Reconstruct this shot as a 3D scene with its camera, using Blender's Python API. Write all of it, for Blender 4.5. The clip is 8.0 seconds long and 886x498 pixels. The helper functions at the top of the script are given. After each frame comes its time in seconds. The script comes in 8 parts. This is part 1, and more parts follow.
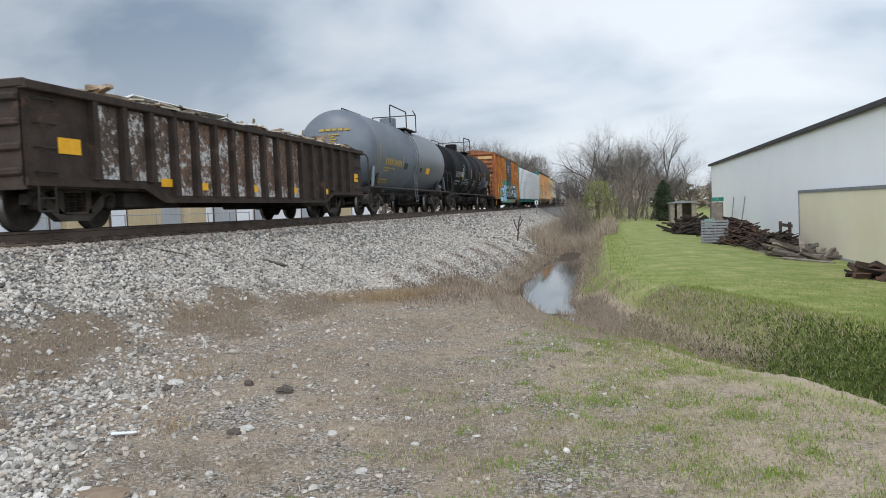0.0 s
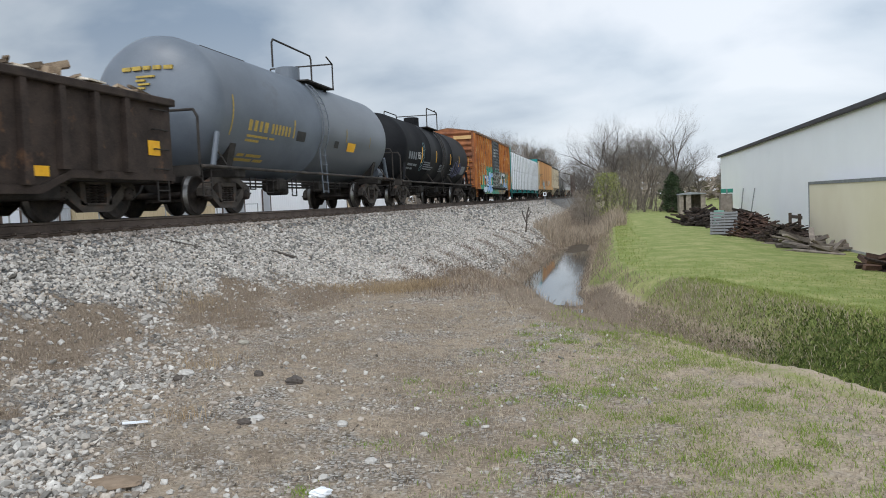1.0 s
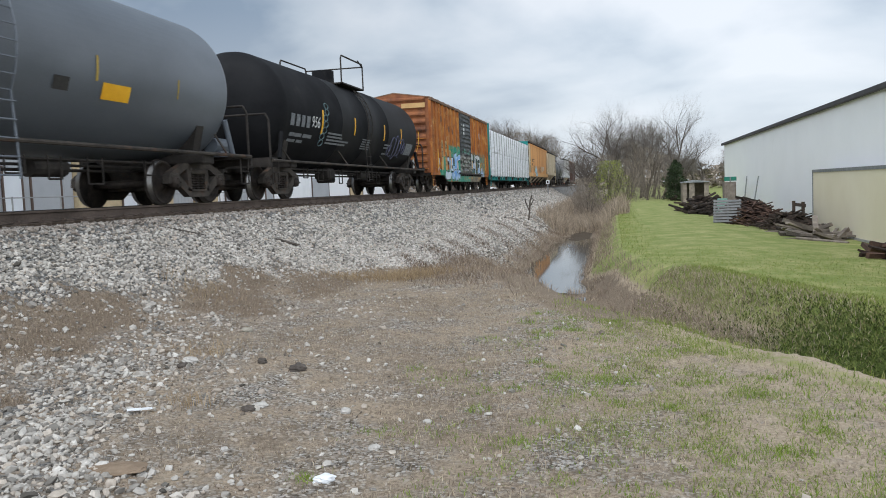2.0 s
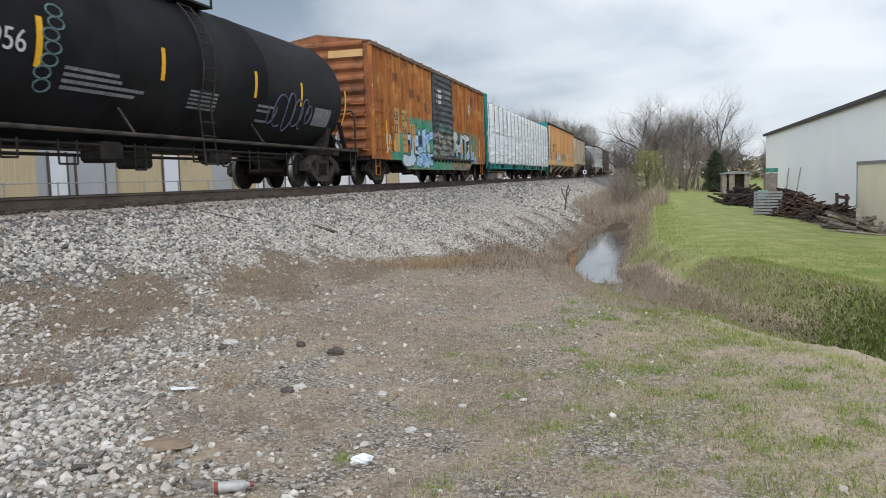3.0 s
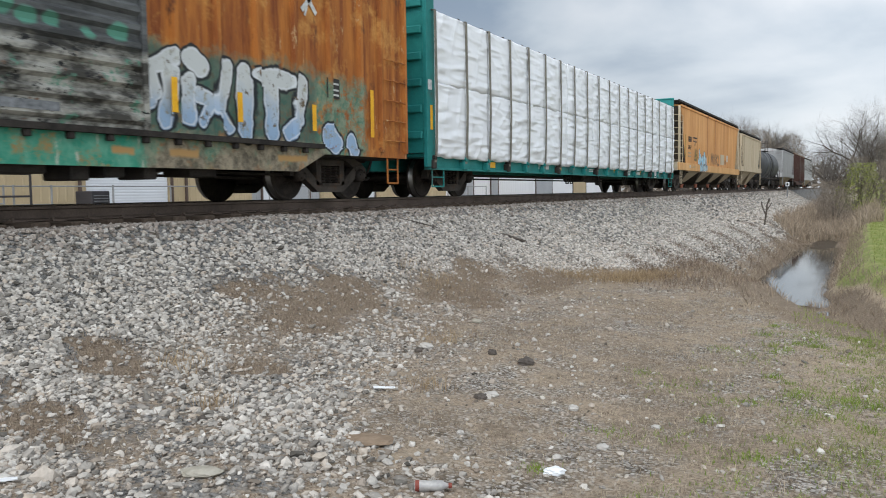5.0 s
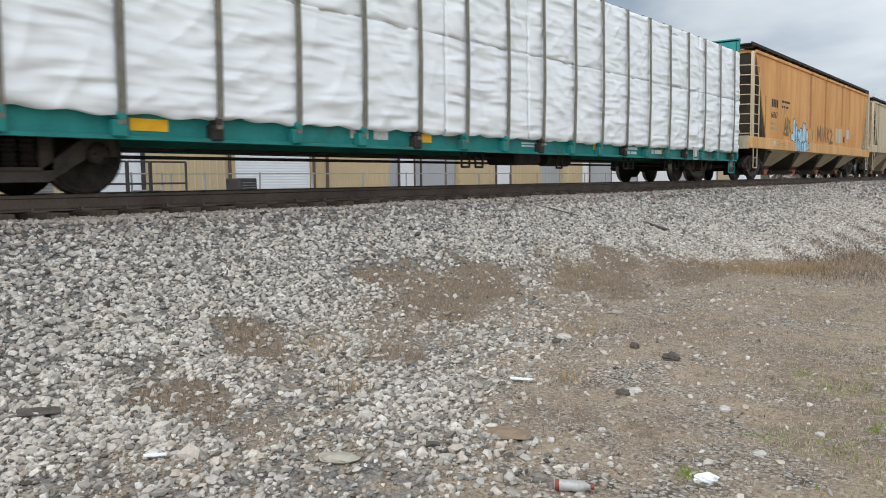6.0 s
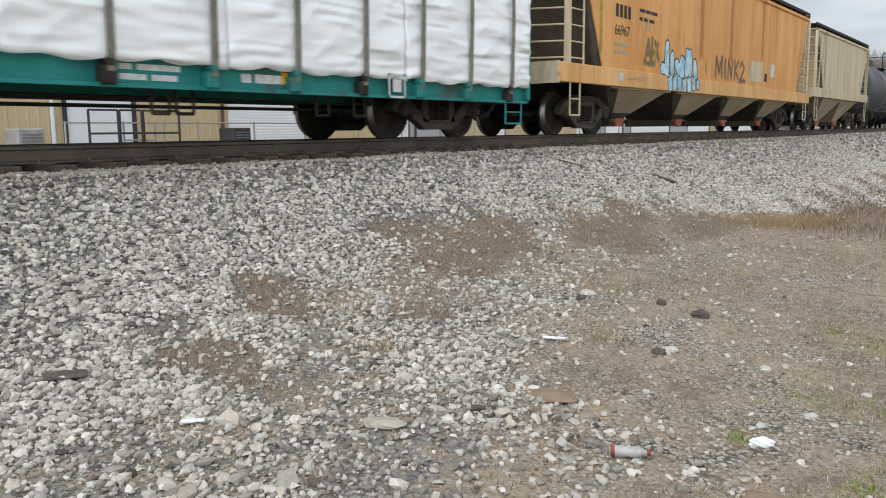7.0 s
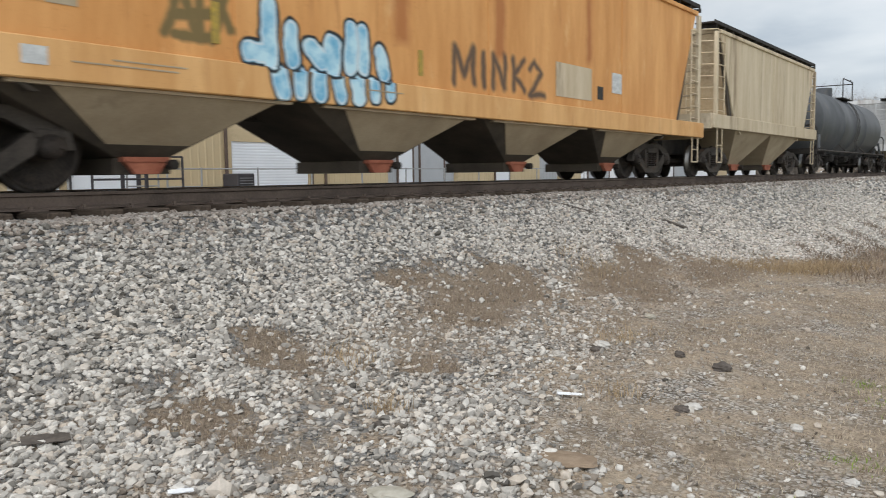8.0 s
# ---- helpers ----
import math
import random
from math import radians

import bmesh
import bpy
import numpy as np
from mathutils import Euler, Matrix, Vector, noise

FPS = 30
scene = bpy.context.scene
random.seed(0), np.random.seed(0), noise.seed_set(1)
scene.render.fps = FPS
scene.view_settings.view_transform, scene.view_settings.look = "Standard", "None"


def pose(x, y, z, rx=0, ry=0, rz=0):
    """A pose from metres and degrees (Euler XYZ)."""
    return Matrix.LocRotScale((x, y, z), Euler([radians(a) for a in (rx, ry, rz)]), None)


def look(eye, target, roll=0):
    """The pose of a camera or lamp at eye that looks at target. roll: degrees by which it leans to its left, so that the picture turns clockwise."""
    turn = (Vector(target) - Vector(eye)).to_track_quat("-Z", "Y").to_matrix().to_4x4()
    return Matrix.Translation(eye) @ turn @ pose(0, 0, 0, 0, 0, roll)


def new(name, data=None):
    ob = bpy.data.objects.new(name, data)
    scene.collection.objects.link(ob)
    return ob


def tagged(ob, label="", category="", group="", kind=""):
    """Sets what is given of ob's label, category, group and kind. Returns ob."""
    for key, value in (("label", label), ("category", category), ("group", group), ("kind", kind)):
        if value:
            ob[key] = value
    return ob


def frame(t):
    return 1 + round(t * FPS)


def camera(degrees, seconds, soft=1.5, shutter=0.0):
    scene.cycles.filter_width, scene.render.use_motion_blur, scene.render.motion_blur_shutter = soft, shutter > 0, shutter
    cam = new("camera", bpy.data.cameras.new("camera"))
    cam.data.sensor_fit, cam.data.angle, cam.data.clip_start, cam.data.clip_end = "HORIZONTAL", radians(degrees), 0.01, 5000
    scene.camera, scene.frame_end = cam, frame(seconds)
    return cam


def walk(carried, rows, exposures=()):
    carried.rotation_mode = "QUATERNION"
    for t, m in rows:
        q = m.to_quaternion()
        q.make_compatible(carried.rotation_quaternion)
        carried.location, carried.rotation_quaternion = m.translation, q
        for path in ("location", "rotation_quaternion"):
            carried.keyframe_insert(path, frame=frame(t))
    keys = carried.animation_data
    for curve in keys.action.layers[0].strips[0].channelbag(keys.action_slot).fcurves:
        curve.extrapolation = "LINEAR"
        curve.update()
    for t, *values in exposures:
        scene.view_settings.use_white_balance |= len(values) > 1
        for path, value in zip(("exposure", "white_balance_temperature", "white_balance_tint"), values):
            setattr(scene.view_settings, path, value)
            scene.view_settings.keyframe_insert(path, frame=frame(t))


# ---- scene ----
# seconds, eye x y z, yaw, pitch, roll
cam = camera(57.82, 8.0, soft=0.95, shutter=0.12)
ROWS = [
    (0.0, 0.008, 0.004, 1.681, 11.60, -2.78, 2.41),
    (0.5, 0.003, -0.004, 1.678, 11.84, -3.01, 2.45),
    (1.0, 0.002, -0.008, 1.679, 12.20, -3.36, 2.40),
    (1.5, 0.004, -0.010, 1.682, 12.38, -3.72, 2.41),
    (2.8, -0.008, -0.051, 1.661, 13.06, -4.97, 1.85),
    (3.0, -0.005, -0.078, 1.660, 14.97, -4.87, 1.91),
    (3.5, 0.003, -0.105, 1.682, 17.49, -4.53, 1.28),
    (4.0, -0.001, -0.107, 1.685, 18.07, -4.22, 1.23),
    (4.5, -0.033, -0.192, 1.698, 22.57, -4.13, 0.98),
    (5.0, -0.071, -0.230, 1.727, 27.99, -4.07, 0.72),
    (5.2, -0.084, -0.221, 1.730, 30.46, -3.90, 1.00),
    (6.3, -0.348, -0.046, 1.702, 38.59, -5.97, 0.95),
    (6.5, -0.458, -0.047, 1.706, 37.51, -7.78, 1.02),
    (7.0, -0.658, -0.097, 1.729, 36.65, -8.38, 0.57),
    (7.5, -0.764, -0.038, 1.723, 41.75, -5.99, 0.87),
    (8.0, -0.881, 0.146, 1.730, 36.89, -5.20, 0.73),
]
walk(cam, [(t, pose(x, y, z, 90 + p, 0, yaw) @ pose(0, 0, 0, 0, 0, -r)) for t, x, y, z, yaw, p, r in ROWS],
     [(0.0, 0.74, 6450, 10), (1.7, 0.74, 6450, 10), (3.0, 0.78, 6560, 10), (5.2, 0.78, 6620, 10), (6.3, 0.87, 6750, 10), (8.0, 0.87, 6800, 10)])
scene.view_settings.exposure = 0.78
# ---- world and sun: a broken overcast ----
SKY = 1.0
world = bpy.data.worlds.new("overcast")
scene.world = world
world.use_nodes = True
nt = world.node_tree
nt.nodes.clear()


def wnode(kind, **props):
    n = nt.nodes.new(kind)
    for k, v in props.items():
        setattr(n, k, v)
    return n


def build_sky():
    L = nt.links.new
    out = wnode("ShaderNodeOutputWorld")
    bg = wnode("ShaderNodeBackground")
    bg.inputs["Strength"].default_value = SKY
    sky = wnode("ShaderNodeTexSky", sky_type="NISHITA", sun_disc=False, sun_elevation=radians(42), sun_rotation=radians(185))
    co = wnode("ShaderNodeTexCoord")
    sep = wnode("ShaderNodeSeparateXYZ")
    L(co.outputs["Generated"], sep.inputs[0])
    up = wnode("ShaderNodeMath", operation="MAXIMUM")
    L(sep.outputs["Z"], up.inputs[0])
    up.inputs[1].default_value = 0.0
    add = wnode("ShaderNodeMath", operation="ADD")
    L(up.outputs[0], add.inputs[0])
    add.inputs[1].default_value = 0.36
    flat = wnode("ShaderNodeVectorMath", operation="DIVIDE")
    L(co.outputs["Generated"], flat.inputs[0])
    comb = wnode("ShaderNodeCombineXYZ")
    for k in range(3):
        L(add.outputs[0], comb.inputs[k])
    L(comb.outputs[0], flat.inputs[1])
    mp = wnode("ShaderNodeMapping")
    mp.inputs["Scale"].default_value = (0.8, 0.9, 1.0)
    mp.inputs["Rotation"].default_value = (0, 0, radians(25))
    mp.inputs["Location"].default_value = (1.3, 0.4, 0.0)
    L(flat.outputs[0], mp.inputs[0])
    n1 = wnode("ShaderNodeTexNoise")
    n1.inputs["Scale"].default_value = 1.9
    n1.inputs["Detail"].default_value = 7
    n1.inputs["Roughness"].default_value = 0.47
    n1.inputs["Distortion"].default_value = 0.25
    L(mp.outputs[0], n1.inputs["Vector"])
    ramp = wnode("ShaderNodeValToRGB")
    e = ramp.color_ramp.elements
    e[0].position, e[0].color = 0.38, (0.21, 0.268, 0.345, 1)
    e[1].position, e[1].color = 0.60, (0.535, 0.565, 0.605, 1)
    m = ramp.color_ramp.elements.new(0.48)
    m.color = (0.385, 0.437, 0.495, 1)
    L(n1.outputs["Fac"], ramp.inputs[0])
    # paler towards the horizon
    hz = wnode("ShaderNodeMapRange")
    hz.inputs["From Min"].default_value, hz.inputs["From Max"].default_value = 0.0, 0.22
    hz.inputs["To Min"].default_value, hz.inputs["To Max"].default_value = 0.75, 0.0
    L(up.outputs[0], hz.inputs[0])
    pale = wnode("ShaderNodeMix", data_type="RGBA")
    L(hz.outputs[0], pale.inputs[0])
    L(ramp.outputs[0], pale.inputs[6])
    pale.inputs[7].default_value = (0.515, 0.543, 0.576, 1)
    # the cloud is thinner and brighter on the sun's side, heavier away to the west
    east = wnode("ShaderNodeMapRange", interpolation_type="SMOOTHSTEP")
    east.inputs["From Min"].default_value, east.inputs["From Max"].default_value = 0.25, -0.75
    east.inputs["To Min"].default_value, east.inputs["To Max"].default_value = 1.0, 2.9
    L(sep.outputs["Y"], east.inputs[0])
    west = wnode("ShaderNodeMapRange", interpolation_type="SMOOTHSTEP")
    west.inputs["From Min"].default_value, west.inputs["From Max"].default_value = 0.15, -0.75
    west.inputs["To Min"].default_value, west.inputs["To Max"].default_value = 0.0, 0.36
    L(sep.outputs["X"], west.inputs[0])
    north = wnode("ShaderNodeMapRange", interpolation_type="SMOOTHSTEP")
    north.inputs["From Min"].default_value, north.inputs["From Max"].default_value = 0.1, 0.6
    L(sep.outputs["Y"], north.inputs[0])
    heavy = wnode("ShaderNodeMath", operation="MULTIPLY")
    L(west.outputs[0], heavy.inputs[0])
    L(north.outputs[0], heavy.inputs[1])
    left = wnode("ShaderNodeMath", operation="SUBTRACT")
    left.inputs[0].default_value = 1.06
    L(heavy.outputs[0], left.inputs[1])
    both = wnode("ShaderNodeMath", operation="MULTIPLY")
    L(east.outputs[0], both.inputs[0])
    L(left.outputs[0], both.inputs[1])
    shade = wnode("ShaderNodeVectorMath", operation="SCALE")
    L(pale.outputs[2], shade.inputs[0])
    L(both.outputs[0], shade.inputs[3])
    # a little of the clear sky behind the cloud
    sc = wnode("ShaderNodeVectorMath", operation="SCALE")
    L(sky.outputs[0], sc.inputs[0])
    sc.inputs[3].default_value = 0.05
    mix = wnode("ShaderNodeMix", data_type="RGBA")
    mix.inputs[0].default_value = 0.12
    L(shade.outputs[0], mix.inputs[6])
    L(sc.outputs[0], mix.inputs[7])
    L(mix.outputs[2], bg.inputs[0])
    L(bg.outputs[0], out.inputs[0])


build_sky()
sun = new("sun", bpy.data.lights.new("sun", "SUN"))
sun.data.energy, sun.data.angle, sun.data.color = 0.7, radians(20), (1.0, 0.95, 0.87)
sun.matrix_world = look((-1.8, -7, 12), (0, 0, 0))

# ---- materials ----


def material(name, a, b, rough=0.8, metal=0.0, scale=3.0, bump=0.3, fine=40.0, stain=None, stain_at=0.62, random=0.0, stretch=(1, 1, 1), spec=0.3):
    """Two colours mixed by a coarse and a fine noise, an optional third in stains, and fine relief."""
    m = bpy.data.materials.new(name)
    m.use_nodes = True
    t = m.node_tree
    L = t.links.new
    p = t.nodes["Principled BSDF"]
    p.inputs["Roughness"].default_value, p.inputs["Metallic"].default_value = rough, metal
    p.inputs["Specular IOR Level"].default_value = spec
    co = t.nodes.new("ShaderNodeTexCoord")
    mp = t.nodes.new("ShaderNodeMapping")
    mp.inputs["Scale"].default_value = stretch
    L(co.outputs["Object"], mp.inputs[0])

    def noise_tex(s, d, r=0.6):
        n = t.nodes.new("ShaderNodeTexNoise")
        n.inputs["Scale"].default_value, n.inputs["Detail"].default_value, n.inputs["Roughness"].default_value = s, d, r
        L(mp.outputs[0], n.inputs["Vector"])
        return n

    n1, n2 = noise_tex(scale, 5), noise_tex(fine, 3)
    ad = t.nodes.new("ShaderNodeMath")
    ad.operation = "MULTIPLY_ADD"
    L(n2.outputs["Fac"], ad.inputs[0])
    ad.inputs[1].default_value = 0.45
    L(n1.outputs["Fac"], ad.inputs[2])
    mr = t.nodes.new("ShaderNodeMapRange")
    mr.inputs["From Min"].default_value, mr.inputs["From Max"].default_value = 0.52, 0.92
    L(ad.outputs[0], mr.inputs[0])
    mx = t.nodes.new("ShaderNodeMix")
    mx.data_type = "RGBA"
    L(mr.outputs[0], mx.inputs[0])
    mx.inputs[6].default_value, mx.inputs[7].default_value = (*a, 1), (*b, 1)
    col = mx.outputs[2]
    if stain:
        n3 = noise_tex(scale * 0.6, 8, 0.7)
        r3 = t.nodes.new("ShaderNodeMapRange")
        r3.inputs["From Min"].default_value, r3.inputs["From Max"].default_value = stain_at - 0.06, stain_at + 0.06
        L(n3.outputs["Fac"], r3.inputs[0])
        m3 = t.nodes.new("ShaderNodeMix")
        m3.data_type = "RGBA"
        L(r3.outputs[0], m3.inputs[0])
        L(col, m3.inputs[6])
        m3.inputs[7].default_value = (*stain, 1)
        col = m3.outputs[2]
    if random:
        g = t.nodes.new("ShaderNodeNewGeometry")
        r4 = t.nodes.new("ShaderNodeMapRange")
        r4.inputs["To Min"].default_value, r4.inputs["To Max"].default_value = 1 - random, 1 + random
        L(g.outputs["Random Per Island"], r4.inputs[0])
        sc = t.nodes.new("ShaderNodeVectorMath")
        sc.operation = "SCALE"
        L(col, sc.inputs[0])
        L(r4.outputs[0], sc.inputs[3])
        col = sc.outputs[0]
    L(col, p.inputs["Base Color"])
    if bump:
        bp = t.nodes.new("ShaderNodeBump")
        bp.inputs["Strength"].default_value, bp.inputs["Distance"].default_value = bump, 0.02
        L(ad.outputs[0], bp.inputs["Height"])
        L(bp.outputs[0], p.inputs["Normal"])
    return m


# ---- mesh helpers ----


def part(name, bm, mat, parent=None, label="", smooth=False, at=None):
    """One mesh object from a bmesh, under its parent."""
    me = bpy.data.meshes.new(name)
    bmesh.ops.recalc_face_normals(bm, faces=bm.faces)
    bm.to_mesh(me)
    bm.free()
    if smooth:
        for poly in me.polygons:
            poly.use_smooth = True
    me.materials.append(mat)
    ob = new(name, me)
    if at is not None:
        ob.matrix_basis = at
    ob.parent = parent
    if label:
        tagged(ob, label)
    return ob


def again(name, ob, parent, at):
    """Another object on ob's mesh."""
    o = new(name, ob.data)
    o.parent, o.matrix_basis = parent, at
    return o


def box(bm, x0, x1, y0, y1, z0, z1, bevel=0.0, m=None):
    v = [bm.verts.new((x, y, z)) for x in (x0, x1) for y in (y0, y1) for z in (z0, z1)]
    fs = [bm.faces.new([v[i] for i in q]) for q in ((0, 1, 3, 2), (4, 6, 7, 5), (0, 4, 5, 1), (2, 3, 7, 6), (0, 2, 6, 4), (1, 5, 7, 3))]
    if m is not None:
        bmesh.ops.transform(bm, matrix=m, verts=v)
    if bevel:
        es = list({e for f in fs for e in f.edges})
        bmesh.ops.bevel(bm, geom=es, offset=bevel, segments=1, affect="EDGES", profile=0.5)
    return v


def rod(bm, p0, p1, r, n=8, r1=None, caps=True):
    """A round bar from p0 to p1."""
    p0, p1 = Vector(p0), Vector(p1)
    d = (p1 - p0).normalized()
    a = d.orthogonal().normalized()
    b = d.cross(a)
    r1 = r if r1 is None else r1
    rings = []
    for p, q in ((p0, r), (p1, r1)):
        rings.append([bm.verts.new(p + (a * math.cos(2 * math.pi * k / n) + b * math.sin(2 * math.pi * k / n)) * q) for k in range(n)])
    for k in range(n):
        bm.faces.new((rings[0][k], rings[0][(k + 1) % n], rings[1][(k + 1) % n], rings[1][k]))
    if caps:
        bm.faces.new(rings[0][::-1])
        bm.faces.new(rings[1])


def bars(bm, pts, r, n=6):
    for a, b in zip(pts, pts[1:]):
        rod(bm, a, b, r, n)


def lathe(bm, prof, n=32, axis="y", centre=(0, 0, 0)):
    """Turns a profile of (along, radius) about the axis."""
    rings = []
    for u, r in prof:
        ring = []
        for k in range(n):
            c, s = r * math.cos(2 * math.pi * k / n), r * math.sin(2 * math.pi * k / n)
            q = {"y": (c, u, s), "x": (u, c, s), "z": (c, s, u)}[axis]
            ring.append(bm.verts.new((q[0] + centre[0], q[1] + centre[1], q[2] + centre[2])))
        rings.append(ring)
    for a, b in zip(rings, rings[1:]):
        for k in range(n):
            bm.faces.new((a[k], a[(k + 1) % n], b[(k + 1) % n], b[k]))
    bm.faces.new(rings[0][::-1])
    bm.faces.new(rings[-1])


def prism(bm, outline, x0, x1, axis="x"):
    """An outline of (u, v) drawn out along the axis: x: (y, z); y: (x, z); z: (x, y)."""
    def at(u, v, w):
        return {"x": (w, u, v), "y": (u, w, v), "z": (u, v, w)}[axis]
    a = [bm.verts.new(at(u, v, x0)) for u, v in outline]
    b = [bm.verts.new(at(u, v, x1)) for u, v in outline]
    bm.faces.new(a)
    bm.faces.new(b[::-1])
    for k in range(len(a)):
        bm.faces.new((a[k], a[(k + 1) % len(a)], b[(k + 1) % len(a)], b[k]))


def empty(name, m=None, **tags):
    e = new(name)
    e.empty_display_size = 0.2
    if m is not None:
        e.matrix_basis = m
    return tagged(e, **tags)


def mesh_from(name, verts, faces, mat, smooth=False):
    """A mesh object from numpy arrays of triangles or quads."""
    me = bpy.data.meshes.new(name)
    verts, faces = np.asarray(verts, float), np.asarray(faces, int)
    me.vertices.add(len(verts))
    me.vertices.foreach_set("co", verts.ravel())
    k = faces.shape[1]
    me.loops.add(faces.size)
    me.loops.foreach_set("vertex_index", faces.ravel().astype(np.int32))
    me.polygons.add(len(faces))
    me.polygons.foreach_set("loop_start", np.arange(0, faces.size, k, dtype=np.int32))
    me.polygons.foreach_set("use_smooth", np.full(len(faces), smooth))
    me.update(calc_edges=True)
    me.validate()
    me.materials.append(mat)
    return new(name, me)
# ---- the ground: track bed, bare strip, ditch, lawn ----
TRACK_X, RAIL_Z, SPEED = -9.45, 1.62, 12.205
DITCH = [(-1.9, 130.0), (-1.9, 60.0), (-1.8, 30.0), (-1.75, 21.0), (-1.2, 17.0), (0.15, 13.4), (1.35, 11.2), (2.6, 9.2), (5.0, 5.8), (14.0, -6.0), (40.0, -40.0)]


def bump01(t):
    t = np.clip(t, 0, 1)
    return t * t * (3 - 2 * t)


def ditch_distance(x, y):
    best, side = np.full(np.shape(x), 1e9), np.zeros(np.shape(x))
    for (ax, ay), (bx, by) in zip(DITCH, DITCH[1:]):
        dx, dy = bx - ax, by - ay
        t = np.clip(((x - ax) * dx + (y - ay) * dy) / (dx * dx + dy * dy), 0, 1)
        ex, ey = x - ax - t * dx, y - ay - t * dy
        d = np.hypot(ex, ey)
        s = np.sign(dx * ey - dy * ex)
        side = np.where(d < best, s, side)
        best = np.minimum(best, d)
    return best, side


def wave(x, y, k, seed):
    """A smooth rolling unevenness between -1 and 1."""
    r = np.random.RandomState(seed)
    out = 0
    for _ in range(7):
        a, f, p = r.uniform(0, 6.28), k * r.uniform(0.5, 1.6), r.uniform(0, 6.28)
        out = out + np.sin((x * np.cos(a) + y * np.sin(a)) * f + p)
    return out / 7 * 1.6


def bank(x):
    """Height of the track bed across the line."""
    d = x - TRACK_X
    return np.interp(d, [-12, -7.5, -4.6, -1.85, 1.85, 2.75, 3.4, 3.75, 4.3, 5.0], [0.35, 0.3, 0.35, 1.37, 1.37, 0.76, 0.40, 0.24, 0.10, 0.0])


def height(x, y):
    z = bank(x)
    d, side = ditch_distance(x, y)
    far = bump01((y - 15) / 8)
    right = np.where(side > 0, 1.0, 0.0)
    wide = np.where(side < 0, 1.25 + 1.7 * far, 1.85)
    # the strip falls away from the line, with a low apron of spread stone near the foot of the bank
    strip = np.where(side < 0, bump01(d / 1.5), 0) * bump01((15 - y) / 4)
    z = z - 0.12 * bump01((x + 4.3) / 2.6) * strip + 0.09 * bump01((6.2 - y) / 2.5) * np.exp(-((x + 4.2) / 1.1) ** 2)
    z = z - 1.02 * (1 - bump01((d - 0.45) / (wide - 0.45)))
    z = z + 0.22 * bump01((19.6 - y) / 1.4) * (1 - bump01(d / 1.2)) + 0.2 * bump01((y - 35) / 3) * (1 - bump01(d / 1.2))
    z = np.where((x > 0.5) & (side > 0), z - 0.35 * bump01((x - 1.5) / 5.5), z)
    z = z + 0.025 * wave(x, y, 2.2, 1) * (.3 + .7 * bump01((30 - y) / 12)) + 0.012 * wave(x, y, 7.0, 2) * bump01((17 - y) / 4)
    z = z + 0.06 * wave(x, y, 3.1, 5) * bump01((1.9 - d) / 1.0)
    return z


def grid_axis(spans):
    out = []
    for a, b, step in spans:
        n = max(1, round((b - a) / step))
        out += [a + (b - a) * k / n for k in range(n)]
    return np.array(out + [spans[-1][1]])


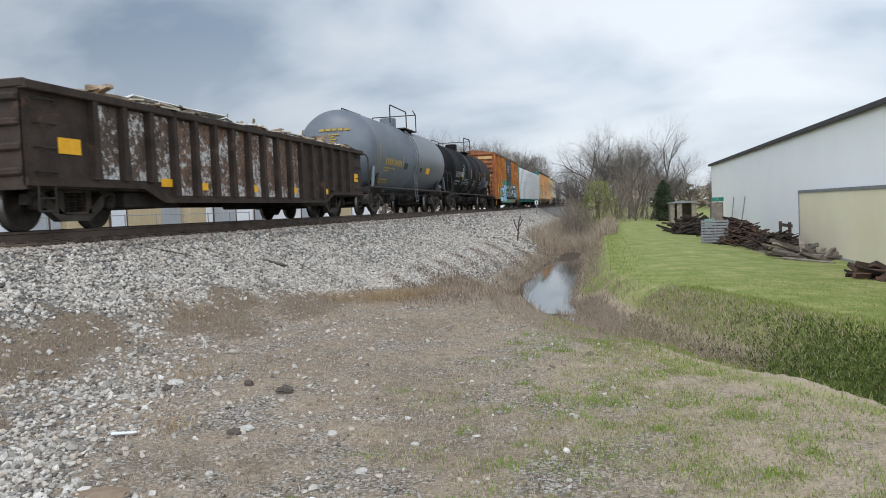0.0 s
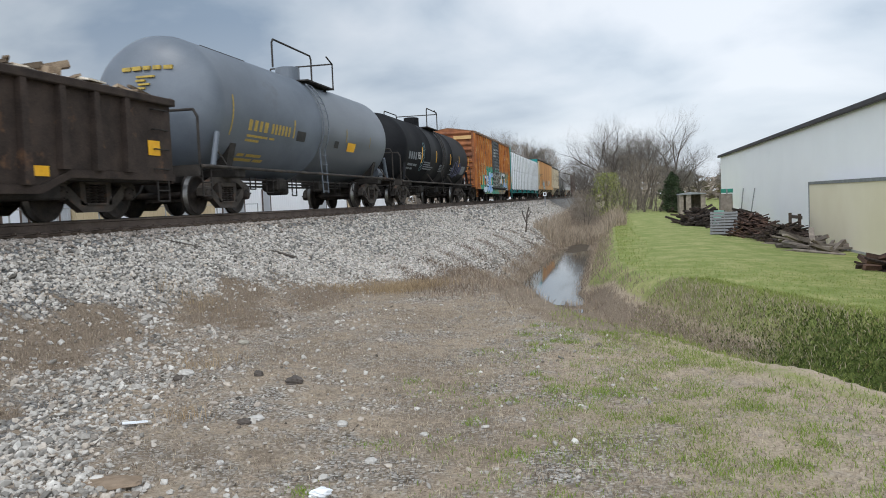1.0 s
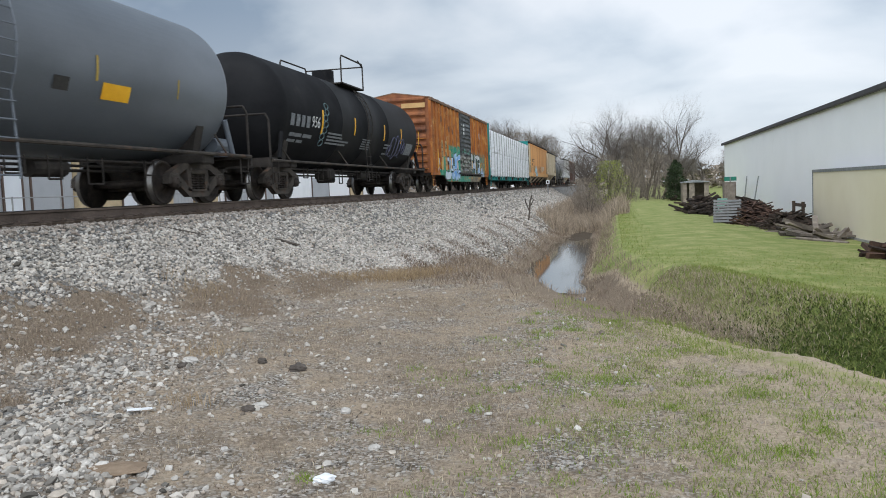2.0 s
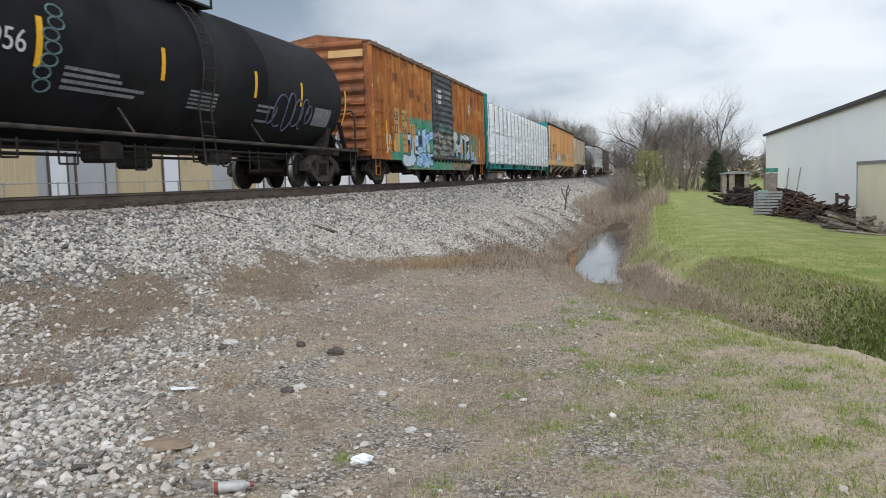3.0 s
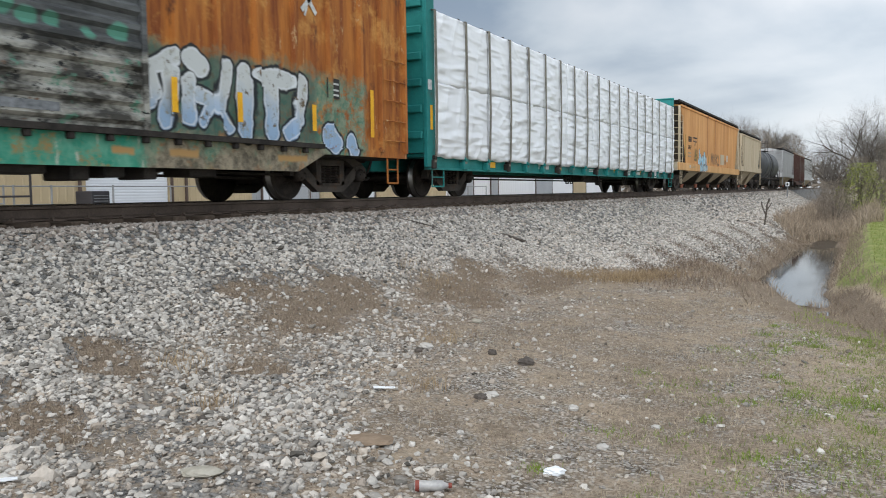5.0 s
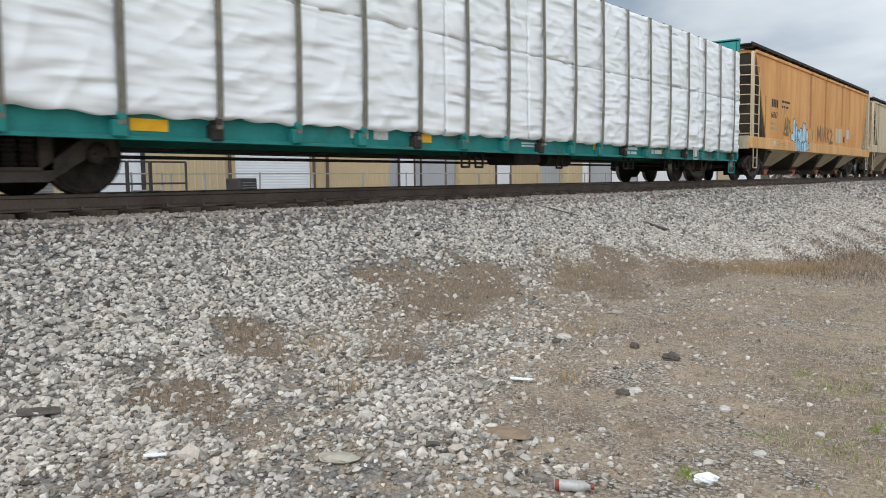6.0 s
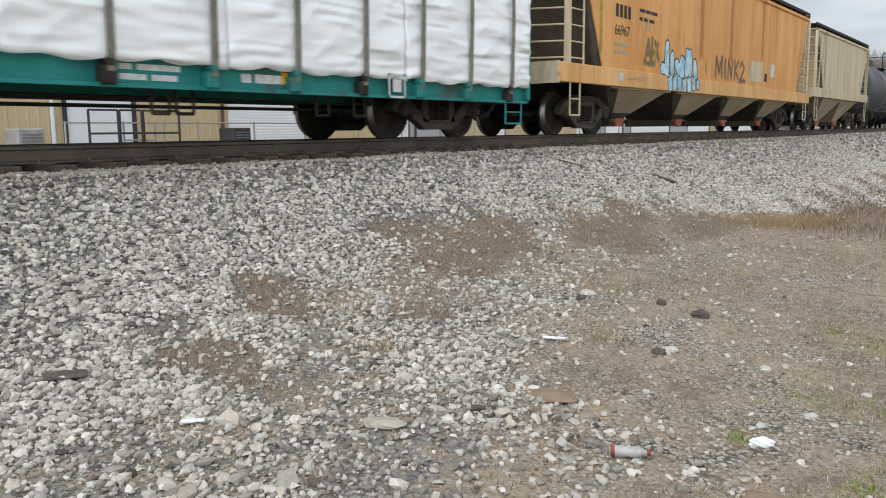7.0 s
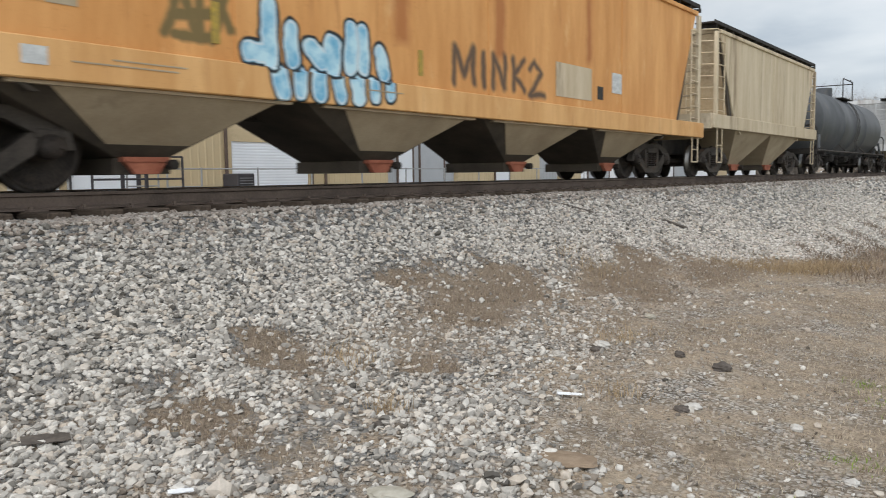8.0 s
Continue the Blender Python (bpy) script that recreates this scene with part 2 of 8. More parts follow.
def ground_material():
    """Bare stony soil, dead weed, young grass and mown lawn, by place."""
    m = bpy.data.materials.new("earth_and_grass")
    m.use_nodes = True
    t = m.node_tree
    L = t.links.new
    p = t.nodes["Principled BSDF"]
    p.inputs["Roughness"].default_value, p.inputs["Specular IOR Level"].default_value = 0.95, 0.1
    co = t.nodes.new("ShaderNodeTexCoord")

    def nz(s, d=5, r=0.6):
        n = t.nodes.new("ShaderNodeTexNoise")
        n.inputs["Scale"].default_value, n.inputs["Detail"].default_value, n.inputs["Roughness"].default_value = s, d, r
        L(co.outputs["Object"], n.inputs["Vector"])
        return n.outputs["Fac"]

    def step(f, a, b):
        r = t.nodes.new("ShaderNodeMapRange")
        r.inputs["From Min"].default_value, r.inputs["From Max"].default_value = a, b
        L(f, r.inputs[0])
        return r.outputs[0]

    def mix(f, a, b):
        n = t.nodes.new("ShaderNodeMix")
        n.data_type = "RGBA"
        L(f, n.inputs[0])
        for k, v in ((6, a), (7, b)):
            if isinstance(v, tuple):
                n.inputs[k].default_value = (*v, 1)
            else:
                L(v, n.inputs[k])
        return n.outputs[2]

    def op(kind, a, b):
        n = t.nodes.new("ShaderNodeMath")
        n.operation = kind
        for k, v in ((0, a), (1, b)):
            if isinstance(v, (int, float)):
                n.inputs[k].default_value = v
            else:
                L(v, n.inputs[k])
        return n.outputs[0]

    def attr(name):
        a = t.nodes.new("ShaderNodeAttribute")
        a.attribute_name = name
        return a.outputs["Fac"]

    fine, mid, coarse = nz(38, 6, 0.75), nz(7, 6, 0.65), nz(1.3, 5, 0.6)
    soil = mix(step(fine, 0.35, 0.68), (0.125, 0.092, 0.063), (0.52, 0.42, 0.32))
    soil = mix(step(mid, 0.42, 0.66), soil, (0.42, 0.335, 0.24))
    cell = t.nodes.new("ShaderNodeTexVoronoi")
    cell.inputs["Scale"].default_value = 34
    L(co.outputs["Object"], cell.inputs["Vector"])
    tone = t.nodes.new("ShaderNodeSeparateColor")
    L(cell.outputs["Color"], tone.inputs[0])
    grit = mix(tone.outputs[0], (0.12, 0.105, 0.09), (0.56, 0.525, 0.48))
    grit = mix(step(cell.outputs["Distance"], 0.45, 0.7), grit, (0.10, 0.08, 0.06))
    gritty = step(op("ADD", op("MULTIPLY", mid, 0.55), op("MULTIPLY", coarse, 0.6)), 0.5, 0.66)
    soil = mix(gritty, soil, grit)
    stone = mix(step(nz(26, 4, 0.7), 0.36, 0.64), (0.05, 0.047, 0.043), (0.30, 0.29, 0.275))
    soil = mix(step(op("ADD", attr("stone"), op("MULTIPLY", op("SUBTRACT", mid, 0.5), 1.3)), 0.4, 0.6), soil, stone)
    dead = mix(step(fine, 0.3, 0.7), (0.115, 0.088, 0.066), (0.34, 0.27, 0.20))
    soil = mix(step(op("ADD", attr("dead"), op("MULTIPLY", op("SUBTRACT", mid, 0.5), 1.5)), 0.4, 0.62), soil, dead)
    lawn = mix(step(fine, 0.3, 0.7), (0.125, 0.165, 0.042), (0.265, 0.305, 0.10))
    lawn = mix(step(op("ADD", op("MULTIPLY", mid, 0.4), op("MULTIPLY", coarse, 0.6)), 0.44, 0.64), lawn, (0.37, 0.35, 0.16))
    straw = mix(step(fine, 0.3, 0.7), (0.25, 0.195, 0.135), (0.58, 0.475, 0.355))
    soil = mix(step(op("ADD", attr("green"), op("MULTIPLY", op("SUBTRACT", mid, 0.5), 0.8)), 0.12, 0.3), soil, straw)
    g = op("ADD", attr("green"), op("MULTIPLY", op("SUBTRACT", op("ADD", op("MULTIPLY", mid, 0.5), op("MULTIPLY", fine, 0.5)), 0.5), 1.7))
    col = mix(step(g, 0.42, 0.62), soil, lawn)
    ivy = mix(step(fine, 0.3, 0.7), (0.03, 0.042, 0.012), (0.10, 0.13, 0.035))
    col = mix(step(op("ADD", attr("ivy"), op("MULTIPLY", op("SUBTRACT", mid, 0.5), 0.9)), 0.35, 0.6), col, ivy)
    col = mix(step(attr("wet"), 0.3, 0.7), col, (0.085, 0.066, 0.048))
    L(col, p.inputs["Base Color"])
    bp = t.nodes.new("ShaderNodeBump")
    bp.inputs["Strength"].default_value, bp.inputs["Distance"].default_value = 0.7, 0.03
    L(op("ADD", fine, mid), bp.inputs["Height"])
    L(bp.outputs[0], p.inputs["Normal"])
    return m


def stone_edge(y):
    """How far out from the line the clean ballast reaches."""
    return np.interp(y, [-10, 1, 3.5, 5, 7, 10, 13, 18, 24, 40, 90], [-3.6, -4.4, -5.0, -5.9, -6.35, -6.3, -6.0, -4.6, -3.6, -3.6, -3.8])


WEEDS = [(-6.1, 7.4, .6, 1.7), (-5.85, 4.5, .36, .36), (-5.5, 10.4, .7, 1.4), (-2.8, 5.2, .75, .7), (-3.7, 8.7, 1.0, 1.2), (-5.1, 5.5, .25, .3), (-6.0, 12.2, .5, .7), (-2.2, 8.2, 1.4, 1.4), (-4.3, 13.5, 1.6, 2.0), (-2.8, 12.2, 1.6, 1.6), (-1.2, 6.2, 1.1, 1.0), (-4.9, 3.25, 1.0, .36), (-1.9, 3.4, .5, .4), (-1.2, 4.4, .6, .6)]


def gravel_edge(y):
    """How far out the spread gravel covers the soil."""
    return np.interp(y, [0, 3, 4.5, 6, 7.5, 9, 12], [-2.3, -2.6, -3.3, -4.2, -4.8, -5.6, -6.0])


def weed_patch(x, y):
    out = np.zeros(np.shape(x))
    for cx, cy, rx, ry in WEEDS:
        q = ((x - cx) / rx) ** 2 + ((y - cy) / ry) ** 2 + .7 * wave(x, y, 4.0, 3) + .5 * wave(x, y, 11.0, 8)
        out = np.maximum(out, np.clip(1.25 - q, 0, 1))
    return out


def ground_masks(x, y):
    d, side = ditch_distance(x, y)
    stone = bump01((stone_edge(y) - x) / 0.7 + 0.5)
    stone = np.maximum(stone, .5 * bump01((gravel_edge(y) - x) / 0.8 + 0.5))
    stone = np.where(x < TRACK_X - 4.6, 0.55, stone)
    far_bank = (side > 0) * bump01((d - np.interp(y, [10.5, 12, 18.5, 21], [.05, .9, 1.1, .75])) / 0.5)
    ivy = (side > 0) * bump01((15.0 - y) / 6.5) * bump01((2.0 - d) / 0.5) * (.95 + .28 * wave(x, y, 1.8, 77))
    near = (side < 0) * bump01((d - 1.2) / 1.0) * bump01((x + 1.7 + 0.2 * (y - 8)) / 2.4) * 0.24
    near = near * bump01((13.0 - y) / 3.0)
    verge = (side < 0) * np.exp(-((d - 1.5) / 0.35) ** 2) * bump01((x + 0.5) / 1.5) * 0.55 * bump01((12 - y) / 3)
    green = np.maximum(np.maximum(far_bank, near), verge)
    dead = np.exp(-((x + 5.6) / 0.8) ** 2) * 0.5 + 0.5 * bump01((y - 11) / 4) * bump01((22 - y) / 4) * bump01((x + 5.6) / 0.8) * bump01((0.3 - x) / 0.6)
    dead = np.maximum(dead, 0.9 * bump01((np.where(y > 18, 1.6, 2.1) - d) / 0.5))
    dead = np.maximum(dead, 0.42 * bump01((y - 5.5) / 2.5) * bump01((x + 6.4) / 0.8) * bump01((-1.0 - x) / 1.2))
    dead = np.maximum(dead, weed_patch(x, y) * np.where(x < -4.7, .9, .5))
    wet = bump01((0.62 - d) / 0.25) * bump01((y - 17.6) / 1.5)
    return stone, green, dead, wet, ivy


def ground():
    xs = grid_axis([(-400, -60, 40), (-60, -24, 4), (-24, -12, 1.2), (-12, -8, 0.4), (-8, 4.5, 0.14), (4.5, 12, 0.5), (12, 60, 4), (60, 400, 40)])
    ys = grid_axis([(-200, -20, 20), (-20, 0, 2), (0, 16, 0.14), (16, 30, 0.25), (30, 60, 0.6), (60, 130, 2.5), (130, 300, 17), (300, 1500, 150)])
    X, Y = np.meshgrid(xs, ys)
    Z = height(X, Y)
    nx, ny = len(xs), len(ys)
    i = np.arange((ny - 1) * nx).reshape(ny - 1, nx)[:, :-1].ravel()
    q = np.stack([i, i + 1, i + nx + 1, i + nx], 1)
    ob = mesh_from("ground", np.stack([X, Y, Z], -1).reshape(-1, 3), q, ground_material(), smooth=True)
    for name, v in zip(("stone", "green", "dead", "wet", "ivy"), ground_masks(X, Y)):
        a = ob.data.attributes.new(name, "FLOAT", "POINT")
        a.data.foreach_set("value", np.asarray(v, np.float32).ravel())
    tagged(ob, "stony brown soil with dead weeds, patchy grass and a lawn", "ground", kind="structure")


ground()


def ditch_water():
    m = bpy.data.materials.new("still_water")
    m.use_nodes = True
    p = m.node_tree.nodes["Principled BSDF"]
    p.inputs["Base Color"].default_value = (0.02, 0.022, 0.02, 1)
    p.inputs["Roughness"].default_value = 0.04
    p.inputs["Specular IOR Level"].default_value = 0.9
    bm = bmesh.new()
    pts = []
    for k in range(40):
        pts.append((17.5 + 22.0 * k / 39, 1.05))
    a = [bm.verts.new((-1.8 - w, y, -0.88)) for y, w in pts]
    b = [bm.verts.new((-1.8 + w, y, -0.88)) for y, w in pts]
    for k in range(39):
        bm.faces.new((a[k], b[k], b[k + 1], a[k + 1]))
    tagged(part("ditch_water", bm, m), "still ditch water mirroring the grey sky", "water", kind="structure")


ditch_water()

# ---- track ----
steel_rust = material("rail_rust", (0.075, 0.056, 0.045), (0.15, 0.112, 0.09), 0.85, 0.1, 2.0, 0.3)
steel_shine = material("rail_head", (0.50, 0.49, 0.48), (0.62, 0.61, 0.60), 0.22, 1.0, 3.0, 0.05)
tie_wood = material("old_tie_wood", (0.05, 0.036, 0.026), (0.13, 0.095, 0.07), 0.95, 0, 3.0, 0.6, stretch=(1, 8, 8))


def track():
    for x in (TRACK_X + 0.752, TRACK_X - 0.752):
        bm = bmesh.new()
        prism(bm, [(x - .075, -.172), (x + .075, -.172), (x + .075, -.158), (x + .012, -.14), (x + .012, -.045), (x + .036, -.035), (x + .036, -.004), (x + .03, -.002),
                   (x - .03, -.002), (x - .036, -.004), (x - .036, -.035), (x - .012, -.045), (x - .012, -.14), (x - .075, -.158)], -60, 420, "y")
        rail = empty("rail", pose(0, 0, RAIL_Z), label="rusty steel rail with a polished running top", category="rail", group="rails of the track")
        part("rail_body", bm, steel_rust, rail)
        bm = bmesh.new()
        prism(bm, [(x - .034, -.0015), (x + .034, -.0015), (x + .028, .003), (x - .028, .003)], -60, 420, "y")
        part("running_surface", bm, steel_shine, rail, "polished steel running surface")


track()
# ---- materials of the train ----
iron_dark = material("grimy_iron", (0.014, 0.012, 0.0105), (0.05, 0.042, 0.036), 0.8, 0.1, 4.0, 0.3, stain=(0.09, 0.05, 0.03), stain_at=0.68)
bogie_iron = material("dusty_cast_iron", (0.022, 0.019, 0.016), (0.08, 0.066, 0.055), 0.85, 0.0, 3.0, 0.3, stain=(0.10, 0.055, 0.035), stain_at=0.62)
wheel_iron = material("wheel_steel", (0.014, 0.012, 0.0105), (0.055, 0.042, 0.034), 0.7, 0.2, 5.0, 0.2)
tread_steel = material("wheel_tread", (0.16, 0.15, 0.14), (0.26, 0.25, 0.24), 0.4, 1.0, 5.0, 0.05)
gondola_paint = material("weathered_brown_paint", (0.022, 0.0155, 0.012), (0.058, 0.040, 0.031), 0.85, 0, 2.5, 0.4, stain=(0.15, 0.075, 0.04), stain_at=0.66)


def flaking_material(name, dark, light, start, ends):
    """Brown paint with ragged remnants of white, thickest along the bottom edge."""
    m = bpy.data.materials.new(name)
    m.use_nodes = True
    t = m.node_tree
    L = t.links.new
    p = t.nodes["Principled BSDF"]
    p.inputs["Roughness"].default_value = 0.85
    co = t.nodes.new("ShaderNodeTexCoord")
    sep = t.nodes.new("ShaderNodeSeparateXYZ")
    L(co.outputs["Object"], sep.inputs[0])

    def nz(s, d, r):
        n = t.nodes.new("ShaderNodeTexNoise")
        n.inputs["Scale"].default_value, n.inputs["Detail"].default_value, n.inputs["Roughness"].default_value = s, d, r
        L(co.outputs["Object"], n.inputs["Vector"])
        return n.outputs["Fac"]

    def step(f, a, b, lo=0.0, hi=1.0):
        r = t.nodes.new("ShaderNodeMapRange")
        for k, v in (("From Min", a), ("From Max", b), ("To Min", lo), ("To Max", hi)):
            r.inputs[k].default_value = v
        L(f, r.inputs[0])
        return r.outputs[0]

    def add(a, b):
        n = t.nodes.new("ShaderNodeMath")
        L(a, n.inputs[0])
        L(b, n.inputs[1])
        return n.outputs[0]

    def mix(f, a, b):
        n = t.nodes.new("ShaderNodeMix")
        n.data_type = "RGBA"
        L(f, n.inputs[0])
        for k, v in ((6, a), (7, b)):
            if isinstance(v, tuple):
                n.inputs[k].default_value = (*v, 1)
            else:
                L(v, n.inputs[k])
        return n.outputs[2]

    flakes = nz(8.5, 9, 0.78)
    col = mix(step(nz(2.6, 6, 0.7), 0.36, 0.64), dark, light)
    col = mix(step(nz(7, 7, 0.75), 0.56, 0.66), col, (0.27, 0.115, 0.05))
    col = mix(step(nz(13, 5, 0.7), 0.56, 0.62), col, (0.014, 0.011, 0.01))
    cover = add(add(flakes, step(nz(1.6, 2, 0.5), 0.3, 0.7, -0.11, 0.11)), step(sep.outputs[2], 0.95, 0.6, 0.0, 0.12))
    white = mix(step(nz(14, 4, 0.6), 0.35, 0.65), (0.24, 0.22, 0.20), (0.66, 0.645, 0.63))
    col = mix(step(cover, start, ends), col, white)
    L(col, p.inputs["Base Color"])
    bp = t.nodes.new("ShaderNodeBump")
    bp.inputs["Strength"].default_value, bp.inputs["Distance"].default_value = 0.4, 0.02
    L(flakes, bp.inputs["Height"])
    L(bp.outputs[0], p.inputs["Normal"])
    return m


gondola_worn = flaking_material("flaking_white_over_brown", (0.045, 0.03, 0.022), (0.11, 0.075, 0.055), 0.495, 0.555)
gondola_rusty = flaking_material("rust_and_white_remnants", (0.065, 0.038, 0.026), (0.17, 0.10, 0.065), 0.528, 0.60)
yellow_mark = material("yellow_reflector", (0.72, 0.34, 0.01), (0.85, 0.46, 0.02), 0.5, 0, 6.0, 0.05)
white_mark = material("faded_white_stencil", (0.42, 0.42, 0.41), (0.66, 0.66, 0.64), 0.7, 0, 14.0, 0.05)
grey_mark = material("grey_stencil", (0.10, 0.105, 0.11), (0.24, 0.25, 0.26), 0.7, 0, 14.0, 0.05)
gold_mark = material("faded_yellow_stencil", (0.26, 0.19, 0.06), (0.50, 0.34, 0.06), 0.7, 0, 12.0, 0.05)
black_mark = material("black_stencil", (0.02, 0.02, 0.02), (0.05, 0.045, 0.04), 0.7, 0, 12.0, 0.05)
tank_grey = material("dull_blue_grey_tank_paint", (0.085, 0.098, 0.116), (0.13, 0.146, 0.168), 0.42, 0.0, 0.9, 0.06, 60, stain=(0.085, 0.09, 0.098), stain_at=0.66, stretch=(1, 0.6, 1.0), spec=0.5)
tank_black = material("black_tank_paint", (0.008, 0.008, 0.009), (0.018, 0.018, 0.019), 0.6, 0.0, 1.0, 0.06, 60, stain=(0.03, 0.028, 0.026), stain_at=0.68, spec=0.08)
tank_charcoal = material("charcoal_tank_paint", (0.05, 0.052, 0.055), (0.095, 0.097, 0.10), 0.5, 0.0, 1.0, 0.06, 60, stain=(0.13, 0.11, 0.09), stain_at=0.66)
teal_paint = material("teal_wagon_paint", (0.008, 0.15, 0.14), (0.02, 0.225, 0.205), 0.6, 0.0, 2.0, 0.15, stain=(0.06, 0.085, 0.075), stain_at=0.62)


def wrap_material():
    """White plastic sheeting with sharp slanting creases."""
    m = bpy.data.materials.new("white_lumber_wrap")
    m.use_nodes = True
    t = m.node_tree
    L = t.links.new
    p = t.nodes["Principled BSDF"]
    p.inputs["Roughness"].default_value, p.inputs["Specular IOR Level"].default_value = 0.34, 0.45
    co = t.nodes.new("ShaderNodeTexCoord")
    total = None
    for angle, scale, seed in ((38, 1.7, 0), (-30, 1.3, 7), (8, 3.1, 13), (62, 1.1, 19)):
        mp = t.nodes.new("ShaderNodeMapping")
        mp.inputs["Rotation"].default_value = (radians(angle), 0, 0)
        mp.inputs["Location"].default_value = (seed, seed, seed)
        mp.inputs["Scale"].default_value = (1, 0.4, 2.2)
        L(co.outputs["Object"], mp.inputs[0])
        n = t.nodes.new("ShaderNodeTexNoise")
        n.noise_type = "RIDGED_MULTIFRACTAL"
        n.inputs["Scale"].default_value, n.inputs["Detail"].default_value, n.inputs["Roughness"].default_value = scale, 1.5, 0.4
        L(mp.outputs[0], n.inputs["Vector"])
        if total is None:
            total = n.outputs["Fac"]
        else:
            ad = t.nodes.new("ShaderNodeMath")
            L(total, ad.inputs[0])
            L(n.outputs["Fac"], ad.inputs[1])
            total = ad.outputs[0]
    mx = t.nodes.new("ShaderNodeMix")
    mx.data_type = "RGBA"
    n = t.nodes.new("ShaderNodeTexNoise")
    n.inputs["Scale"].default_value, n.inputs["Detail"].default_value = 1.8, 5
    L(co.outputs["Object"], n.inputs["Vector"])
    L(n.outputs["Fac"], mx.inputs[0])
    mx.inputs[6].default_value, mx.inputs[7].default_value = (0.80, 0.81, 0.83, 1), (0.93, 0.93, 0.93, 1)
    L(mx.outputs[2], p.inputs["Base Color"])
    bp = t.nodes.new("ShaderNodeBump")
    bp.inputs["Strength"].default_value, bp.inputs["Distance"].default_value = 0.85, 0.07
    L(total, bp.inputs["Height"])
    L(bp.outputs[0], p.inputs["Normal"])
    return m


wrap_white = wrap_material()
strap_grey = material("load_strap", (0.13, 0.12, 0.10), (0.25, 0.225, 0.18), 0.7, 0, 8.0, 0.1)
hopper_cream = material("stained_cream_paint", (0.48, 0.37, 0.24), (0.64, 0.53, 0.38), 0.75, 0, 1.2, 0.12, 26, stain=(0.27, 0.19, 0.12), stain_at=0.6, stretch=(1, 2.2, 0.25))
hopper_grey = material("pale_grey_wagon_paint", (0.36, 0.35, 0.34), (0.5, 0.49, 0.48), 0.75, 0, 1.2, 0.12, 26, stain=(0.22, 0.19, 0.16), stain_at=0.64, stretch=(1, 2.2, 0.25))
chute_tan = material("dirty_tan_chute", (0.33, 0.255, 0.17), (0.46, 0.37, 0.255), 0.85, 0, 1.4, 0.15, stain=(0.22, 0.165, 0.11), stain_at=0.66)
# brown that carries the shade on inner and end faces in its colour
chute_shaded = material("shaded_brown_chute", (0.04, 0.032, 0.025), (0.085, 0.068, 0.05), 0.85, 0, 1.6, 0.2)
gate_red = material("red_oxide_gate", (0.28, 0.085, 0.05), (0.42, 0.15, 0.09), 0.8, 0, 5.0, 0.2)
roof_rust = material("rusty_roof_sheet", (0.12, 0.075, 0.05), (0.25, 0.16, 0.11), 0.85, 0, 2.0, 0.2)
end_rust = material("dirty_rust_red_end", (0.15, 0.05, 0.024), (0.30, 0.115, 0.045), 0.8, 0, 1.6, 0.2, stain=(0.09, 0.04, 0.025), stain_at=0.58)
brown_car = material("dark_oxide_wagon_paint", (0.065, 0.03, 0.024), (0.11, 0.055, 0.043), 0.8, 0, 2.0, 0.2)
rust_run = material("rust_run", (0.34, 0.12, 0.035), (0.48, 0.20, 0.06), 0.75, 0, 2.0, 0.1, 20, stretch=(1, 3, .3))
spray_teal = material("thin_teal_spray_line", (0.06, 0.10, 0.11), (0.14, 0.21, 0.22), 0.7, 0, 6.0, 0.03)
spray_pale = material("thin_violet_spray_line", (0.06, 0.06, 0.10), (0.13, 0.13, 0.19), 0.7, 0, 6.0, 0.03)
board_pale = material("pale_scrap_board", (0.34, 0.28, 0.21), (0.64, 0.57, 0.47), 0.85, 0, 5.0, 0.3, random=0.5)
sheet_pale = material("pale_grey_scrap_sheet", (0.60, 0.61, 0.62), (0.78, 0.79, 0.80), 0.6, 0, 3.0, 0.2)
scrap_mix = material("scrap_timber_and_rust", (0.10, 0.065, 0.045), (0.36, 0.27, 0.18), 0.9, 0, 3.0, 0.5, random=0.6)


